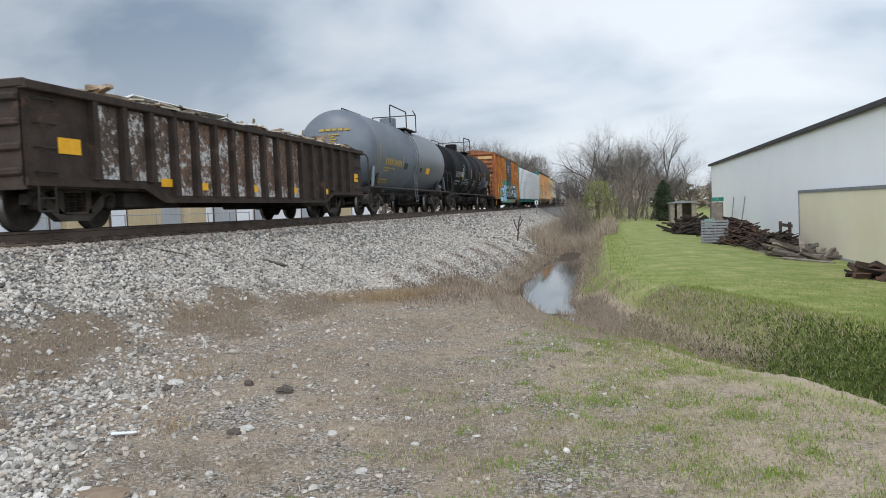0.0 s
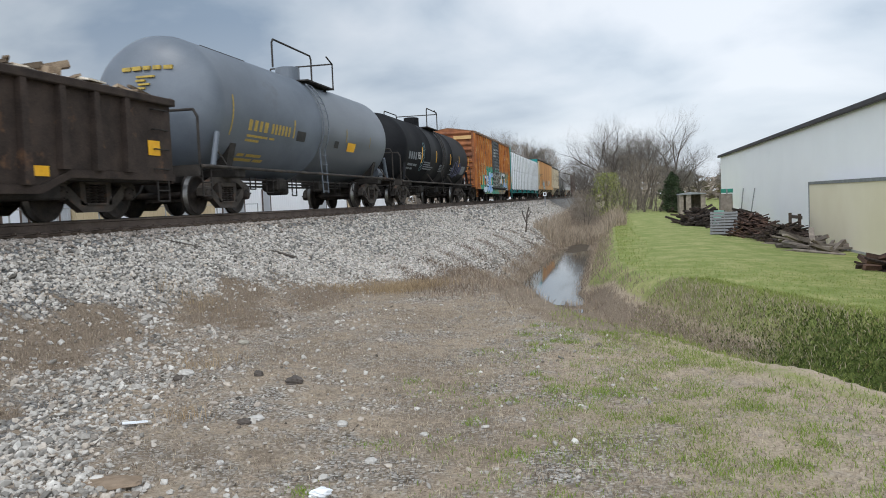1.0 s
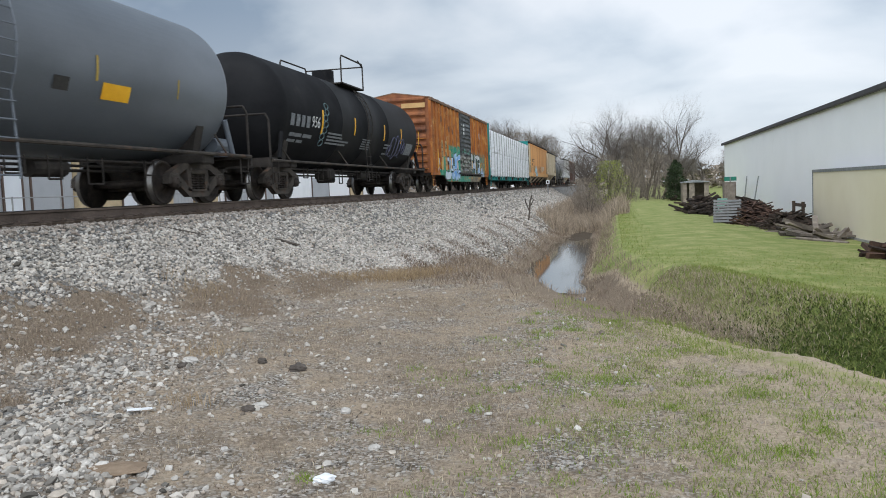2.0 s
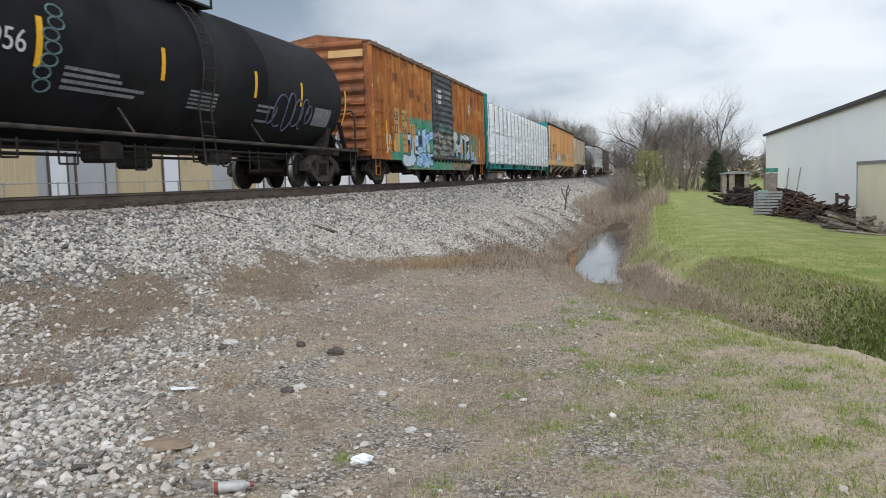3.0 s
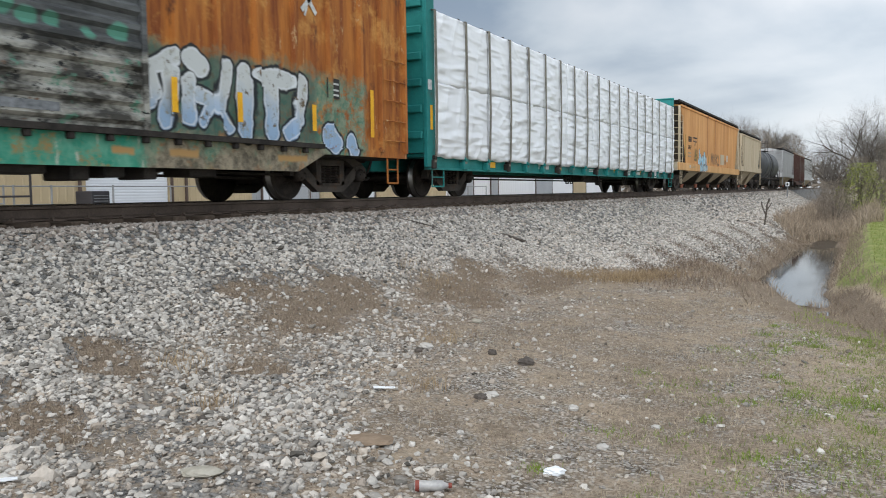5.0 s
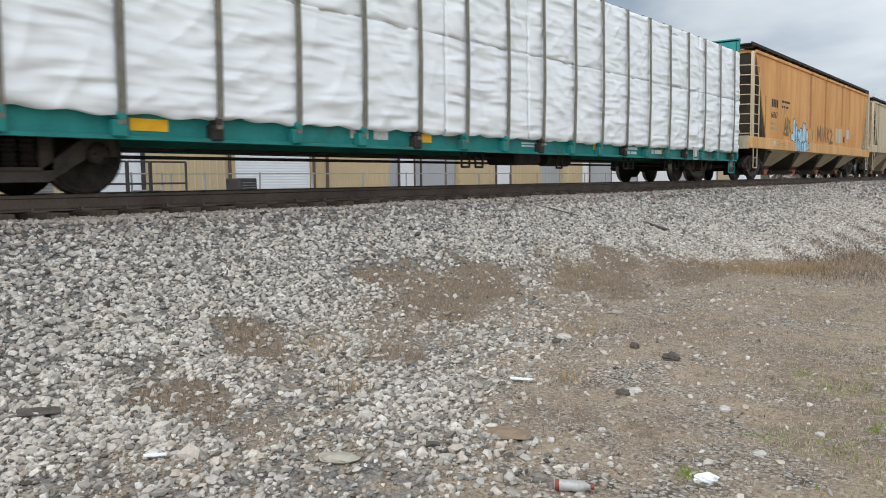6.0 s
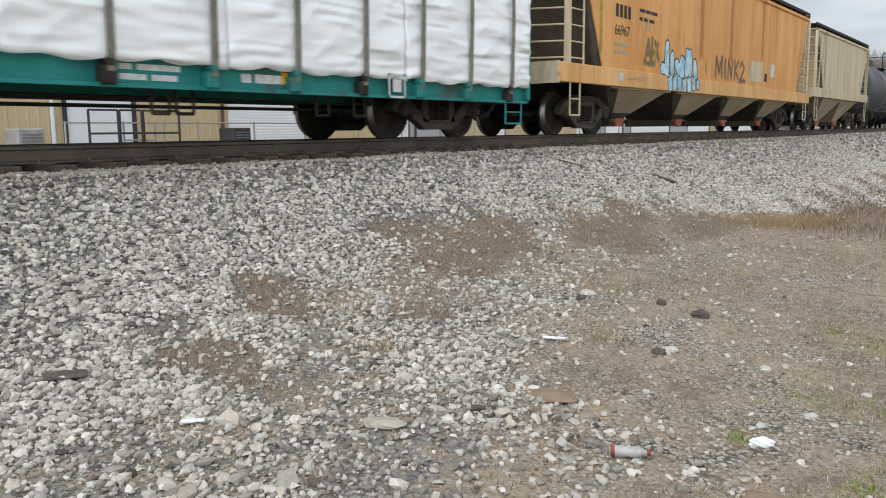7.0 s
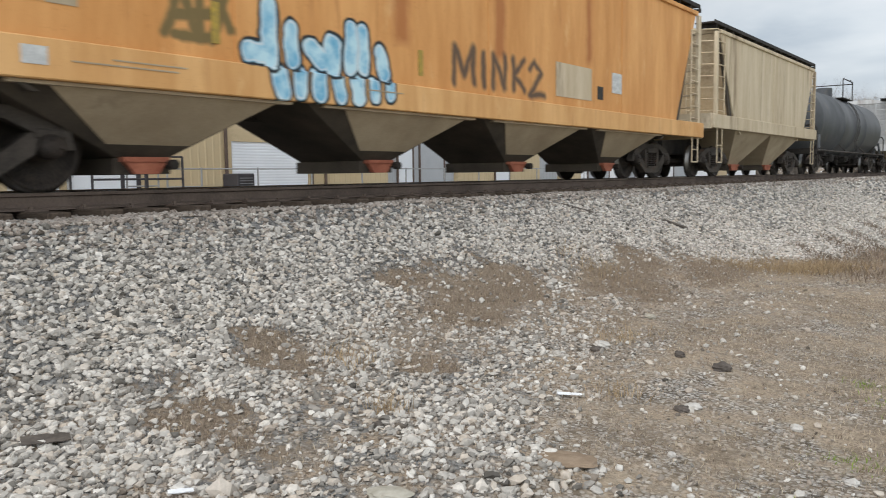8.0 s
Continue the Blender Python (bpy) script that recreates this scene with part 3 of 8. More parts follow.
class Coat:
    """Layers of paint on one material, in the wagon's own metres."""

    def __init__(self, name, rough=0.75, wobble=0.10):
        self.m = bpy.data.materials.new(name)
        self.m.use_nodes = True
        self.t = self.m.node_tree
        self.p = self.t.nodes["Principled BSDF"]
        self.p.inputs["Roughness"].default_value, self.p.inputs["Specular IOR Level"].default_value = rough, 0.25
        self.co = self.t.nodes.new("ShaderNodeTexCoord").outputs["Object"]
        sep = self.t.nodes.new("ShaderNodeSeparateXYZ")
        self.t.links.new(self.co, sep.inputs[0])
        self.x, self.y, self.z = sep.outputs
        n = self.t.nodes.new("ShaderNodeTexNoise")
        n.inputs["Scale"].default_value, n.inputs["Detail"].default_value = 3.0, 3
        self.t.links.new(self.co, n.inputs["Vector"])
        push = self.vec("MULTIPLY_ADD", n.outputs["Color"], (0, wobble * 2, wobble * 2), self.co)
        self.flat = self.vec("MULTIPLY", push, (0, 1, 1))
        self.flat = self.vec("SUBTRACT", self.flat, (0, wobble, wobble))
        self.wear = self.noise(5.0, 7, 0.75)

    def vec(self, kind, *args):
        n = self.t.nodes.new("ShaderNodeVectorMath")
        n.operation = kind
        for k, v in enumerate(args):
            if isinstance(v, tuple):
                n.inputs[k].default_value = v
            else:
                self.t.links.new(v, n.inputs[k])
        return n.outputs["Value"] if kind in ("DOT_PRODUCT", "DISTANCE", "LENGTH") else n.outputs[0]

    def op(self, kind, a, b):
        n = self.t.nodes.new("ShaderNodeMath")
        n.operation = kind
        for k, v in ((0, a), (1, b)):
            if isinstance(v, (int, float)):
                n.inputs[k].default_value = v
            else:
                self.t.links.new(v, n.inputs[k])
        return n.outputs[0]

    def noise(self, s, d=5, r=0.6, stretch=(1.0, 1.0, 1.0)):
        n = self.t.nodes.new("ShaderNodeTexNoise")
        n.inputs["Scale"].default_value, n.inputs["Detail"].default_value, n.inputs["Roughness"].default_value = s, d, r
        self.t.links.new(self.vec("MULTIPLY", self.co, stretch), n.inputs["Vector"])
        return n.outputs["Fac"]

    def step(self, f, a, b, hi=1.0):
        r = self.t.nodes.new("ShaderNodeMapRange")
        r.inputs["From Min"].default_value, r.inputs["From Max"].default_value, r.inputs["To Max"].default_value = a, b, hi
        self.t.links.new(f, r.inputs[0])
        return r.outputs[0]

    def mix(self, f, a, b):
        n = self.t.nodes.new("ShaderNodeMix")
        n.data_type = "RGBA"
        self.t.links.new(f, n.inputs[0])
        for k, v in ((6, a), (7, b)):
            if isinstance(v, tuple):
                n.inputs[k].default_value = (*v, 1)
            else:
                self.t.links.new(v, n.inputs[k])
        return n.outputs[2]

    def along(self, y0, z0, y1, z1):
        """Distance from a straight sprayed stroke."""
        rel = self.vec("SUBTRACT", self.flat, (0.0, y0, z0))
        dy, dz = y1 - y0, z1 - z0
        q = max(dy * dy + dz * dz, 1e-6)
        f = self.vec("DOT_PRODUCT", rel, (0.0, dy / q, dz / q))
        f = self.op("MINIMUM", self.op("MAXIMUM", f, 0.0), 1.0)
        n = self.t.nodes.new("ShaderNodeVectorMath")
        n.operation = "SCALE"
        n.inputs[0].default_value = (0.0, dy, dz)
        self.t.links.new(f, n.inputs[3])
        return self.vec("DISTANCE", rel, n.outputs[0])

    def patch(self, y0, y1, z0, z1, soft=0.03, rag=0.0):
        """A painted field with ragged edges."""
        y, z = self.y, self.z
        if rag:
            off = self.op("MULTIPLY", self.op("SUBTRACT", self.noise(2.6, 5, 0.65), 0.5), rag)
            y, z = self.op("ADD", y, off), self.op("ADD", z, off)
        f = self.op("MULTIPLY", self.step(y, y0 - soft, y0 + soft), self.step(y, y1 + soft, y1 - soft))
        return self.op("MULTIPLY", f, self.op("MULTIPLY", self.step(z, z0 - soft, z0 + soft), self.step(z, z1 + soft, z1 - soft)))

    def spray(self, col, strokes, fill, rim=(0.025, 0.028, 0.03), edge=0.05, worn=0.0, fat=1.0):
        """Broad strokes joined into letters, with a dark rim."""
        d = None
        for y0, z0, y1, z1, r in strokes:
            e = self.op("SUBTRACT", self.along(y0, z0, y1, z1), r * fat)
            d = e if d is None else self.op("MINIMUM", d, e)
        keep = self.step(self.wear, 0.66 - worn, 0.60 - worn)
        keep = self.op("MULTIPLY", keep, self.step(self.x, 1.45, 1.5))
        col = self.mix(self.op("MULTIPLY", self.step(d, edge, edge - 0.02), keep), col, rim)
        col = self.mix(self.op("MULTIPLY", self.step(d, 0.01, -0.01), keep), col, fill)
        light = self.op("ABSOLUTE", self.op("ADD", d, 0.02), 0.0)
        return self.mix(self.op("MULTIPLY", self.step(light, 0.018, 0.006), self.op("MULTIPLY", keep, 0.7)), col, (0.66, 0.68, 0.70))

    def done(self, col, relief):
        self.t.links.new(col, self.p.inputs["Base Color"])
        bp = self.t.nodes.new("ShaderNodeBump")
        bp.inputs["Strength"].default_value, bp.inputs["Distance"].default_value = 0.25, 0.02
        self.t.links.new(relief, bp.inputs["Height"])
        self.t.links.new(bp.outputs[0], self.p.inputs["Normal"])
        return self.m


# strokes of the sprayed letters: y, z to y, z, half width
LETTERS_FORE = [(2.95, .74, 3.85, .74, .18), (3.58, 1.5, 3.66, 1.05, .15), (3.72, 1.0, 4.05, .84, .14), (4.08, 1.55, 3.98, 1.0, .14), (4.38, 1.5, 4.34, 1.1, .12),
                (4.55, 1.76, 4.80, 1.70, .11), (5.30, 1.7, 5.36, 1.15, .17), (5.75, 1.55, 6.2, 1.68, .13), (5.80, 1.45, 5.95, 1.15, .18)]
LETTERS_LOW = [(4.5, .78, 4.76, .72, .19), (5.1, .84, 5.34, .68, .20), (5.6, .80, 5.74, .68, .15), (6.0, .80, 6.2, .72, .15), (5.85, 1.0, 6.15, .98, .06)]
LETTERS_MID = [(4.45, 1.16, 5.1, 1.12, .09), (4.62, 1.02, 4.8, .98, .08)]
LETTERS_AFT = [(9.72, 1.84, 9.40, 1.70, .09), (9.38, 1.62, 9.40, 1.36, .08), (9.36, 1.24, 9.2, 1.22, .07), (9.66, 1.65, 9.58, 1.05, .09), (10.05, 1.86, 10.18, 1.80, .13), (10.0, 1.55, 9.98, 1.15, .10),
               (10.18, 1.42, 10.42, 1.36, .08), (10.40, 1.3, 10.2, 1.08, .07), (10.68, 1.84, 10.54, 1.3, .11), (10.56, 1.2, 10.75, 1.02, .07), (11.05, 1.80, 11.05, 1.0, .12)]
LETTERS_END = [(11.38, 1.80, 12.0, 1.80, .12), (11.62, 1.65, 11.62, 1.04, .13), (12.33, 1.82, 12.26, 1.3, .12), (12.22, 1.2, 11.98, 1.02, .09), (13.05, 1.05, 13.2, .92, .16), (13.65, .98, 13.72, .85, .13)]


def boxcar_material():
    """Streaked rust over old orange, a teal coat below, and worn sprayed letters along the lower half."""
    c = Coat("rust_and_spray_paint")
    streak, blot, fine = c.noise(1.7, 7, 0.68, (1.0, 2.8, 0.28)), c.noise(1.2, 6, 0.7), c.noise(22, 4, 0.7)
    col = c.mix(c.step(streak, 0.36, 0.60), (0.20, 0.055, 0.018), (0.46, 0.165, 0.036))
    col = c.mix(c.step(blot, 0.53, 0.66), col, (0.56, 0.27, 0.075))
    col = c.mix(c.step(c.noise(2.2, 8, 0.78, (1.0, 1.4, 0.6)), 0.57, 0.68), col, (0.115, 0.045, 0.024))
    col = c.mix(c.step(c.noise(3.4, 8, 0.8, (1.0, 2.0, 0.5)), 0.61, 0.66), col, (0.55, 0.38, 0.20))
    col = c.mix(c.step(fine, 0.6, 0.75), col, (0.30, 0.12, 0.045))
    # dark squares left by old placards high on the side
    for y0, y1, z0, z1 in ((3.75, 4.2, 2.82, 3.1), (4.55, 5.0, 2.75, 3.0), (2.05, 2.5, 3.2, 3.45), (5.5, 5.85, 2.5, 2.8)):
        col = c.mix(c.op("MULTIPLY", c.patch(y0, y1, z0, z1, .03, .12), .75), col, (0.06, 0.04, 0.035))
    teal = c.mix(c.step(c.noise(4, 6, 0.7), 0.4, 0.65), (0.025, 0.235, 0.155), (0.12, 0.34, 0.24))
    teal = c.mix(c.step(c.noise(2.3, 7, 0.8), 0.54, 0.64), teal, (0.30, 0.19, 0.07))
    teal = c.mix(c.step(c.noise(3.1, 6, 0.75, (1.0, 2.2, 0.6)), 0.58, 0.66), teal, (0.46, 0.46, 0.38))
    col = c.mix(c.patch(3.5, 6.4, .47, 2.18, .03, .55), col, teal)
    col = c.mix(c.patch(1.7, 3.6, .47, 1.0, .03, .25), col, teal)
    col = c.mix(c.patch(2.5, 2.72, .8, 1.62, .02, .1), col, teal)
    col = c.mix(c.patch(6.3, 9.4, .40, .90, .03, .1), col, teal)
    haze = c.mix(c.step(c.noise(6, 6, 0.75), 0.4, 0.62), (0.09, 0.19, 0.13), (0.26, 0.29, 0.20))
    col = c.mix(c.op("MULTIPLY", c.patch(9.2, 14.1, .47, 1.98, .12, .8), c.step(c.wear, .62, .5)), col, haze)
    col = c.mix(c.op("MULTIPLY", c.patch(9.1, 12.7, .9, 1.95, .06, .4), .7), col, (0.05, 0.10, 0.085))
    grime = c.mix(c.step(c.noise(3.5, 7, 0.75), 0.42, 0.6), (0.10, 0.085, 0.06), (0.33, 0.28, 0.20))
    col = c.mix(c.op("MULTIPLY", c.patch(9.2, 13.0, .40, .92, .04, .2), c.step(c.noise(1.8, 4, 0.6), .62, .5)), col, grime)
    for y0, y1 in ((8.72, 9.06), (9.6, 10.1), (11.7, 12.4)):
        col = c.mix(c.patch(y0, y1, .60, .69, .02, .1), col, (0.42, 0.25, 0.10))
    # fills fade from white at the top to blue
    pale = c.mix(c.step(c.noise(3.0, 5, 0.65), 0.4, 0.62), (0.62, 0.65, 0.67), (0.45, 0.56, 0.66))
    blue = c.mix(c.step(c.noise(2.2, 4, 0.6), 0.38, 0.58), (0.17, 0.34, 0.62), (0.42, 0.58, 0.74))
    fore = c.mix(c.step(c.op("ADD", c.z, c.op("MULTIPLY", c.noise(2.0, 3, 0.5), 0.9)), 1.35, 1.75), pale, blue)
    aft = c.mix(c.step(c.op("ADD", c.z, c.op("MULTIPLY", c.noise(2.5, 3, 0.5), 0.9)), 1.55, 2.05), (0.30, 0.42, 0.58), (0.56, 0.58, 0.57))
    aft = c.mix(c.step(c.noise(4.2, 7, 0.8), 0.55, 0.66), aft, (0.30, 0.28, 0.20))
    col = c.spray(col, LETTERS_FORE, fore)
    col = c.spray(col, LETTERS_LOW, blue)
    col = c.spray(col, LETTERS_MID, (0.34, 0.47, 0.60), (0.03, 0.05, 0.08))
    col = c.mix(c.patch(4.62, 5.12, 1.30, 1.62, .03, .08), col, (0.035, 0.04, 0.04))
    col = c.spray(col, LETTERS_AFT, aft, worn=.02, fat=1.3)
    col = c.spray(col, LETTERS_END, aft, worn=.02, fat=1.25)
    return c.done(col, c.op("ADD", blot, fine))


boxcar_paint = boxcar_material()


def door_material():
    """Dark grey paint, rubbed through to pale and green rags on the lower ribs."""
    c = Coat("grey_door_paint", 0.7, 0.05)
    col = c.mix(c.step(c.noise(2.2, 6, 0.7, (1.0, 0.6, 3.0)), 0.40, 0.64), (0.05, 0.052, 0.052), (0.13, 0.135, 0.135))
    rags = c.mix(c.step(c.noise(1.7, 5, 0.66, (1.0, 1.0, 2.6)), 0.42, 0.58), (0.055, 0.052, 0.045), (0.36, 0.35, 0.31))
    rags = c.mix(c.step(c.noise(2.4, 5, 0.7), 0.58, 0.64), rags, (0.10, 0.24, 0.17))
    rags = c.mix(c.step(c.noise(3.9, 5, 0.7, (1.0, 1.0, 2.0)), 0.62, 0.68), rags, (0.16, 0.085, 0.05))
    rags = c.mix(c.step(c.noise(4.5, 4, 0.7, (1.0, 1.0, 2.0)), 0.58, 0.63), rags, (0.02, 0.02, 0.02))
    col = c.mix(c.patch(6.2, 9.7, .7, 1.80, .05, .3), col, rags)
    for y, z, r in ((7.35, 2.06, .14), (7.08, 1.97, .09), (7.65, 1.98, .12), (7.95, 2.0, .10), (8.4, 1.92, .08), (8.82, 2.0, .13)):
        col = c.mix(c.step(c.along(y, z, y + .05, z), r, r - .04), col, (0.10, 0.27, 0.20))
    return c.done(col, c.wear)


door_grey = door_material()

# ---- trucks shared by the wagons ----
WHEEL_R = 0.43


def wheelset_mesh():
    bm = bmesh.new()
    for s in (1, -1):
        prof = [(s * 0.685, 0.05), (s * 0.685, 0.455), (s * 0.715, 0.462), (s * 0.728, 0.434), (s * 0.825, WHEEL_R - 0.006), (s * 0.826, 0.375), (s * 0.79, 0.36), (s * 0.765, 0.2), (s * 0.80, 0.13), (s * 0.83, 0.12), (s * 0.83, 0.05)]
        lathe(bm, prof, 36, "x")
        lathe(bm, [(s * 0.8, 0.075), (s * 0.98, 0.075)], 12, "x")
        lathe(bm, [(s * 0.96, 0.12), (s * 1.06, 0.125), (s * 1.12, 0.115), (s * 1.14, 0.075), (s * 1.15, 0.02)], 18, "x")
        for k in range(3):
            a = k * 2.094
            rod(bm, (s * 1.12, 0.07 * math.cos(a), 0.07 * math.sin(a)), (s * 1.165, 0.07 * math.cos(a), 0.07 * math.sin(a)), 0.018, 6)
    rod(bm, (-0.69, 0, 0), (0.69, 0, 0), 0.08, 12)
    bmesh.ops.recalc_face_normals(bm, faces=bm.faces)
    me = bpy.data.meshes.new("wheelset")
    bm.to_mesh(me)
    bm.free()
    me.materials.append(wheel_iron)
    me.materials.append(tread_steel)
    for f in me.polygons:
        r = math.hypot(f.center[1], f.center[2])
        f.use_smooth = True
        if abs(f.center[0]) > 0.73 and 0.42 < r < 0.436 and abs(f.normal[0]) < 0.5:
            f.material_index = 1
    return me


def bogie_mesh():
    bm = bmesh.new()
    for s in (1, -1):
        a, b = s * 0.93, s * 1.07
        prism(bm, [(-1.12, .40), (-1.10, .56), (-.98, .64), (-.52, .80), (.52, .80), (.98, .64), (1.10, .56), (1.12, .40), (1.03, .40), (.99, .50), (.80, .53), (.48, .68), (-.48, .68), (-.80, .53), (-.99, .50), (-1.03, .40)], a, b)
        prism(bm, [(-.80, .53), (-.70, .56), (-.30, .27), (.30, .27), (.70, .56), (.80, .53), (.74, .36), (.36, .13), (-.36, .13), (-.74, .36)], a, b)
        for y in (-.34, .34):
            box(bm, a, b, y - .07, y + .07, .25, .70)
        box(bm, s * 0.85, s * 1.10, -.30, .30, .585, .70, 0.02)
        box(bm, s * 0.88, s * 1.10, -.28, .28, .245, .28)
        for y in (-.89, .89):
            box(bm, s * 0.94, s * 1.09, y - .15, y + .15, .50, .60, 0.02)
    box(bm, -0.9, 0.9, -.2, .2, .5, .76, 0.03)
    for y in (-.42, .42):
        box(bm, -0.75, 0.75, y - .05, y + .05, .30, .42)
        for s in (1, -1):
            box(bm, s * 0.70, s * 0.80, y * 1.05 - .06, y * 1.05 + .06, .28, .60)
    bmesh.ops.recalc_face_normals(bm, faces=bm.faces)
    me = bpy.data.meshes.new("bogie")
    bm.to_mesh(me)
    bm.free()
    me.materials.append(bogie_iron)
    return me


def spring_mesh():
    bm = bmesh.new()
    lathe(bm, [(.282 + .3 * k / 12, .085 if k % 2 else .055) for k in range(13)], 10, "z")
    bmesh.ops.recalc_face_normals(bm, faces=bm.faces)
    me = bpy.data.meshes.new("spring")
    bm.to_mesh(me)
    bm.free()
    me.materials.append(wheel_iron)
    return me


WHEELSET, BOGIE, SPRING = wheelset_mesh(), bogie_mesh(), spring_mesh()
wheelsets, rolling = [], []


def bogie(wagon, y, base=1.78):
    b = new("bogie", BOGIE)
    b.parent, b.matrix_basis = wagon, pose(0, y, 0)
    for dy in (-base / 2, base / 2):
        w = new("wheelset", WHEELSET)
        w.parent, w.matrix_basis = b, pose(0, dy, WHEEL_R)
        wheelsets.append(w)
    for x in (1.0, -1.0):
        for dy in (-.18, 0, .18):
            sp = new("spring", SPRING)
            sp.parent, sp.matrix_basis = b, pose(x, dy, 0)


def coupler(wagon, y, out):
    bm = bmesh.new()
    box(bm, -.09, .09, min(y, y + out * .62), max(y, y + out * .62), .76, .96, 0.02)
    box(bm, -.16, .16, min(y + out * .5, y + out * .78), max(y + out * .5, y + out * .78), .72, 1.02, 0.04)
    part("coupler", bm, iron_dark, wagon)
    bm = bmesh.new()
    pts = [(.3, y + out * .1, .75), (.32, y + out * .3, .5), (.28, y + out * .55, .36), (.2, y + out * .78, .42)]
    bars(bm, pts, 0.025)
    part("air_hose", bm, iron_dark, wagon)


def wagon(name, s0, **tags):
    w = empty(name, pose(TRACK_X, s0, RAIL_Z), category="rail wagon", group="wagons of the goods train", **tags)
    rolling.append((w, s0))
    return w


def side_ladder(w, x, y, z0, z1, n, wide=0.42, mat=None, name="grab_iron"):
    for k in range(n):
        bm = bmesh.new()
        z = z0 + (z1 - z0) * k / (n - 1)
        bars(bm, [(x - .05, y - wide / 2, z), (x + .03, y - wide / 2, z), (x + .03, y + wide / 2, z), (x - .05, y + wide / 2, z)], 0.014)
        part(name, bm, mat or iron_dark, w)


def stirrup(w, x, y, z0, z1, wide=0.36, mat=None):
    bm = bmesh.new()
    bars(bm, [(x, y - wide / 2, z1), (x, y - wide / 2, z0), (x, y + wide / 2, z0), (x, y + wide / 2, z1)], 0.018)
    bars(bm, [(x, y - wide / 2, (z0 + z1) / 2), (x, y + wide / 2, (z0 + z1) / 2)], 0.014)
    part("step_stirrup", bm, mat or iron_dark, w)


def plate(w, name, x, y0, y1, z0, z1, mat, label="", thick=0.005):
    bm = bmesh.new()
    box(bm, x, x + thick, y0, y1, z0, z1)
    return part(name, bm, mat, w, label)


def lettering(w, x, y, z, text, size, mat, name="lettering", label=""):
    cu = bpy.data.curves.new(name, "FONT")
    cu.body, cu.size, cu.extrude = text, size, 0.002
    ob = new(name, cu)
    ob.matrix_basis = pose(x, y, z, 90, 0, 90)
    cu.materials.append(mat)
    ob.parent = w
    if label:
        tagged(ob, label)
    return ob


def stencil_bars(w, x, y0, z0, rows, mat, name="stencil_bars", surface=None):
    """Rows of (dy, dz, lengths of the bars, height), as unreadable stencilled words."""
    for dy, dz, spans, h in rows:
        u = y0 + dy
        for k, s in enumerate(spans):
            if k % 2 == 0:
                bm = bmesh.new()
                if surface:
                    surface(bm, u, u + s, z0 + dz, z0 + dz + h)
                else:
                    box(bm, x, x + 0.004, u, u + s, z0 + dz, z0 + dz + h)
                part("stencil_bar", bm, mat, w)
            u += s


# ---- gondola with scrap ----


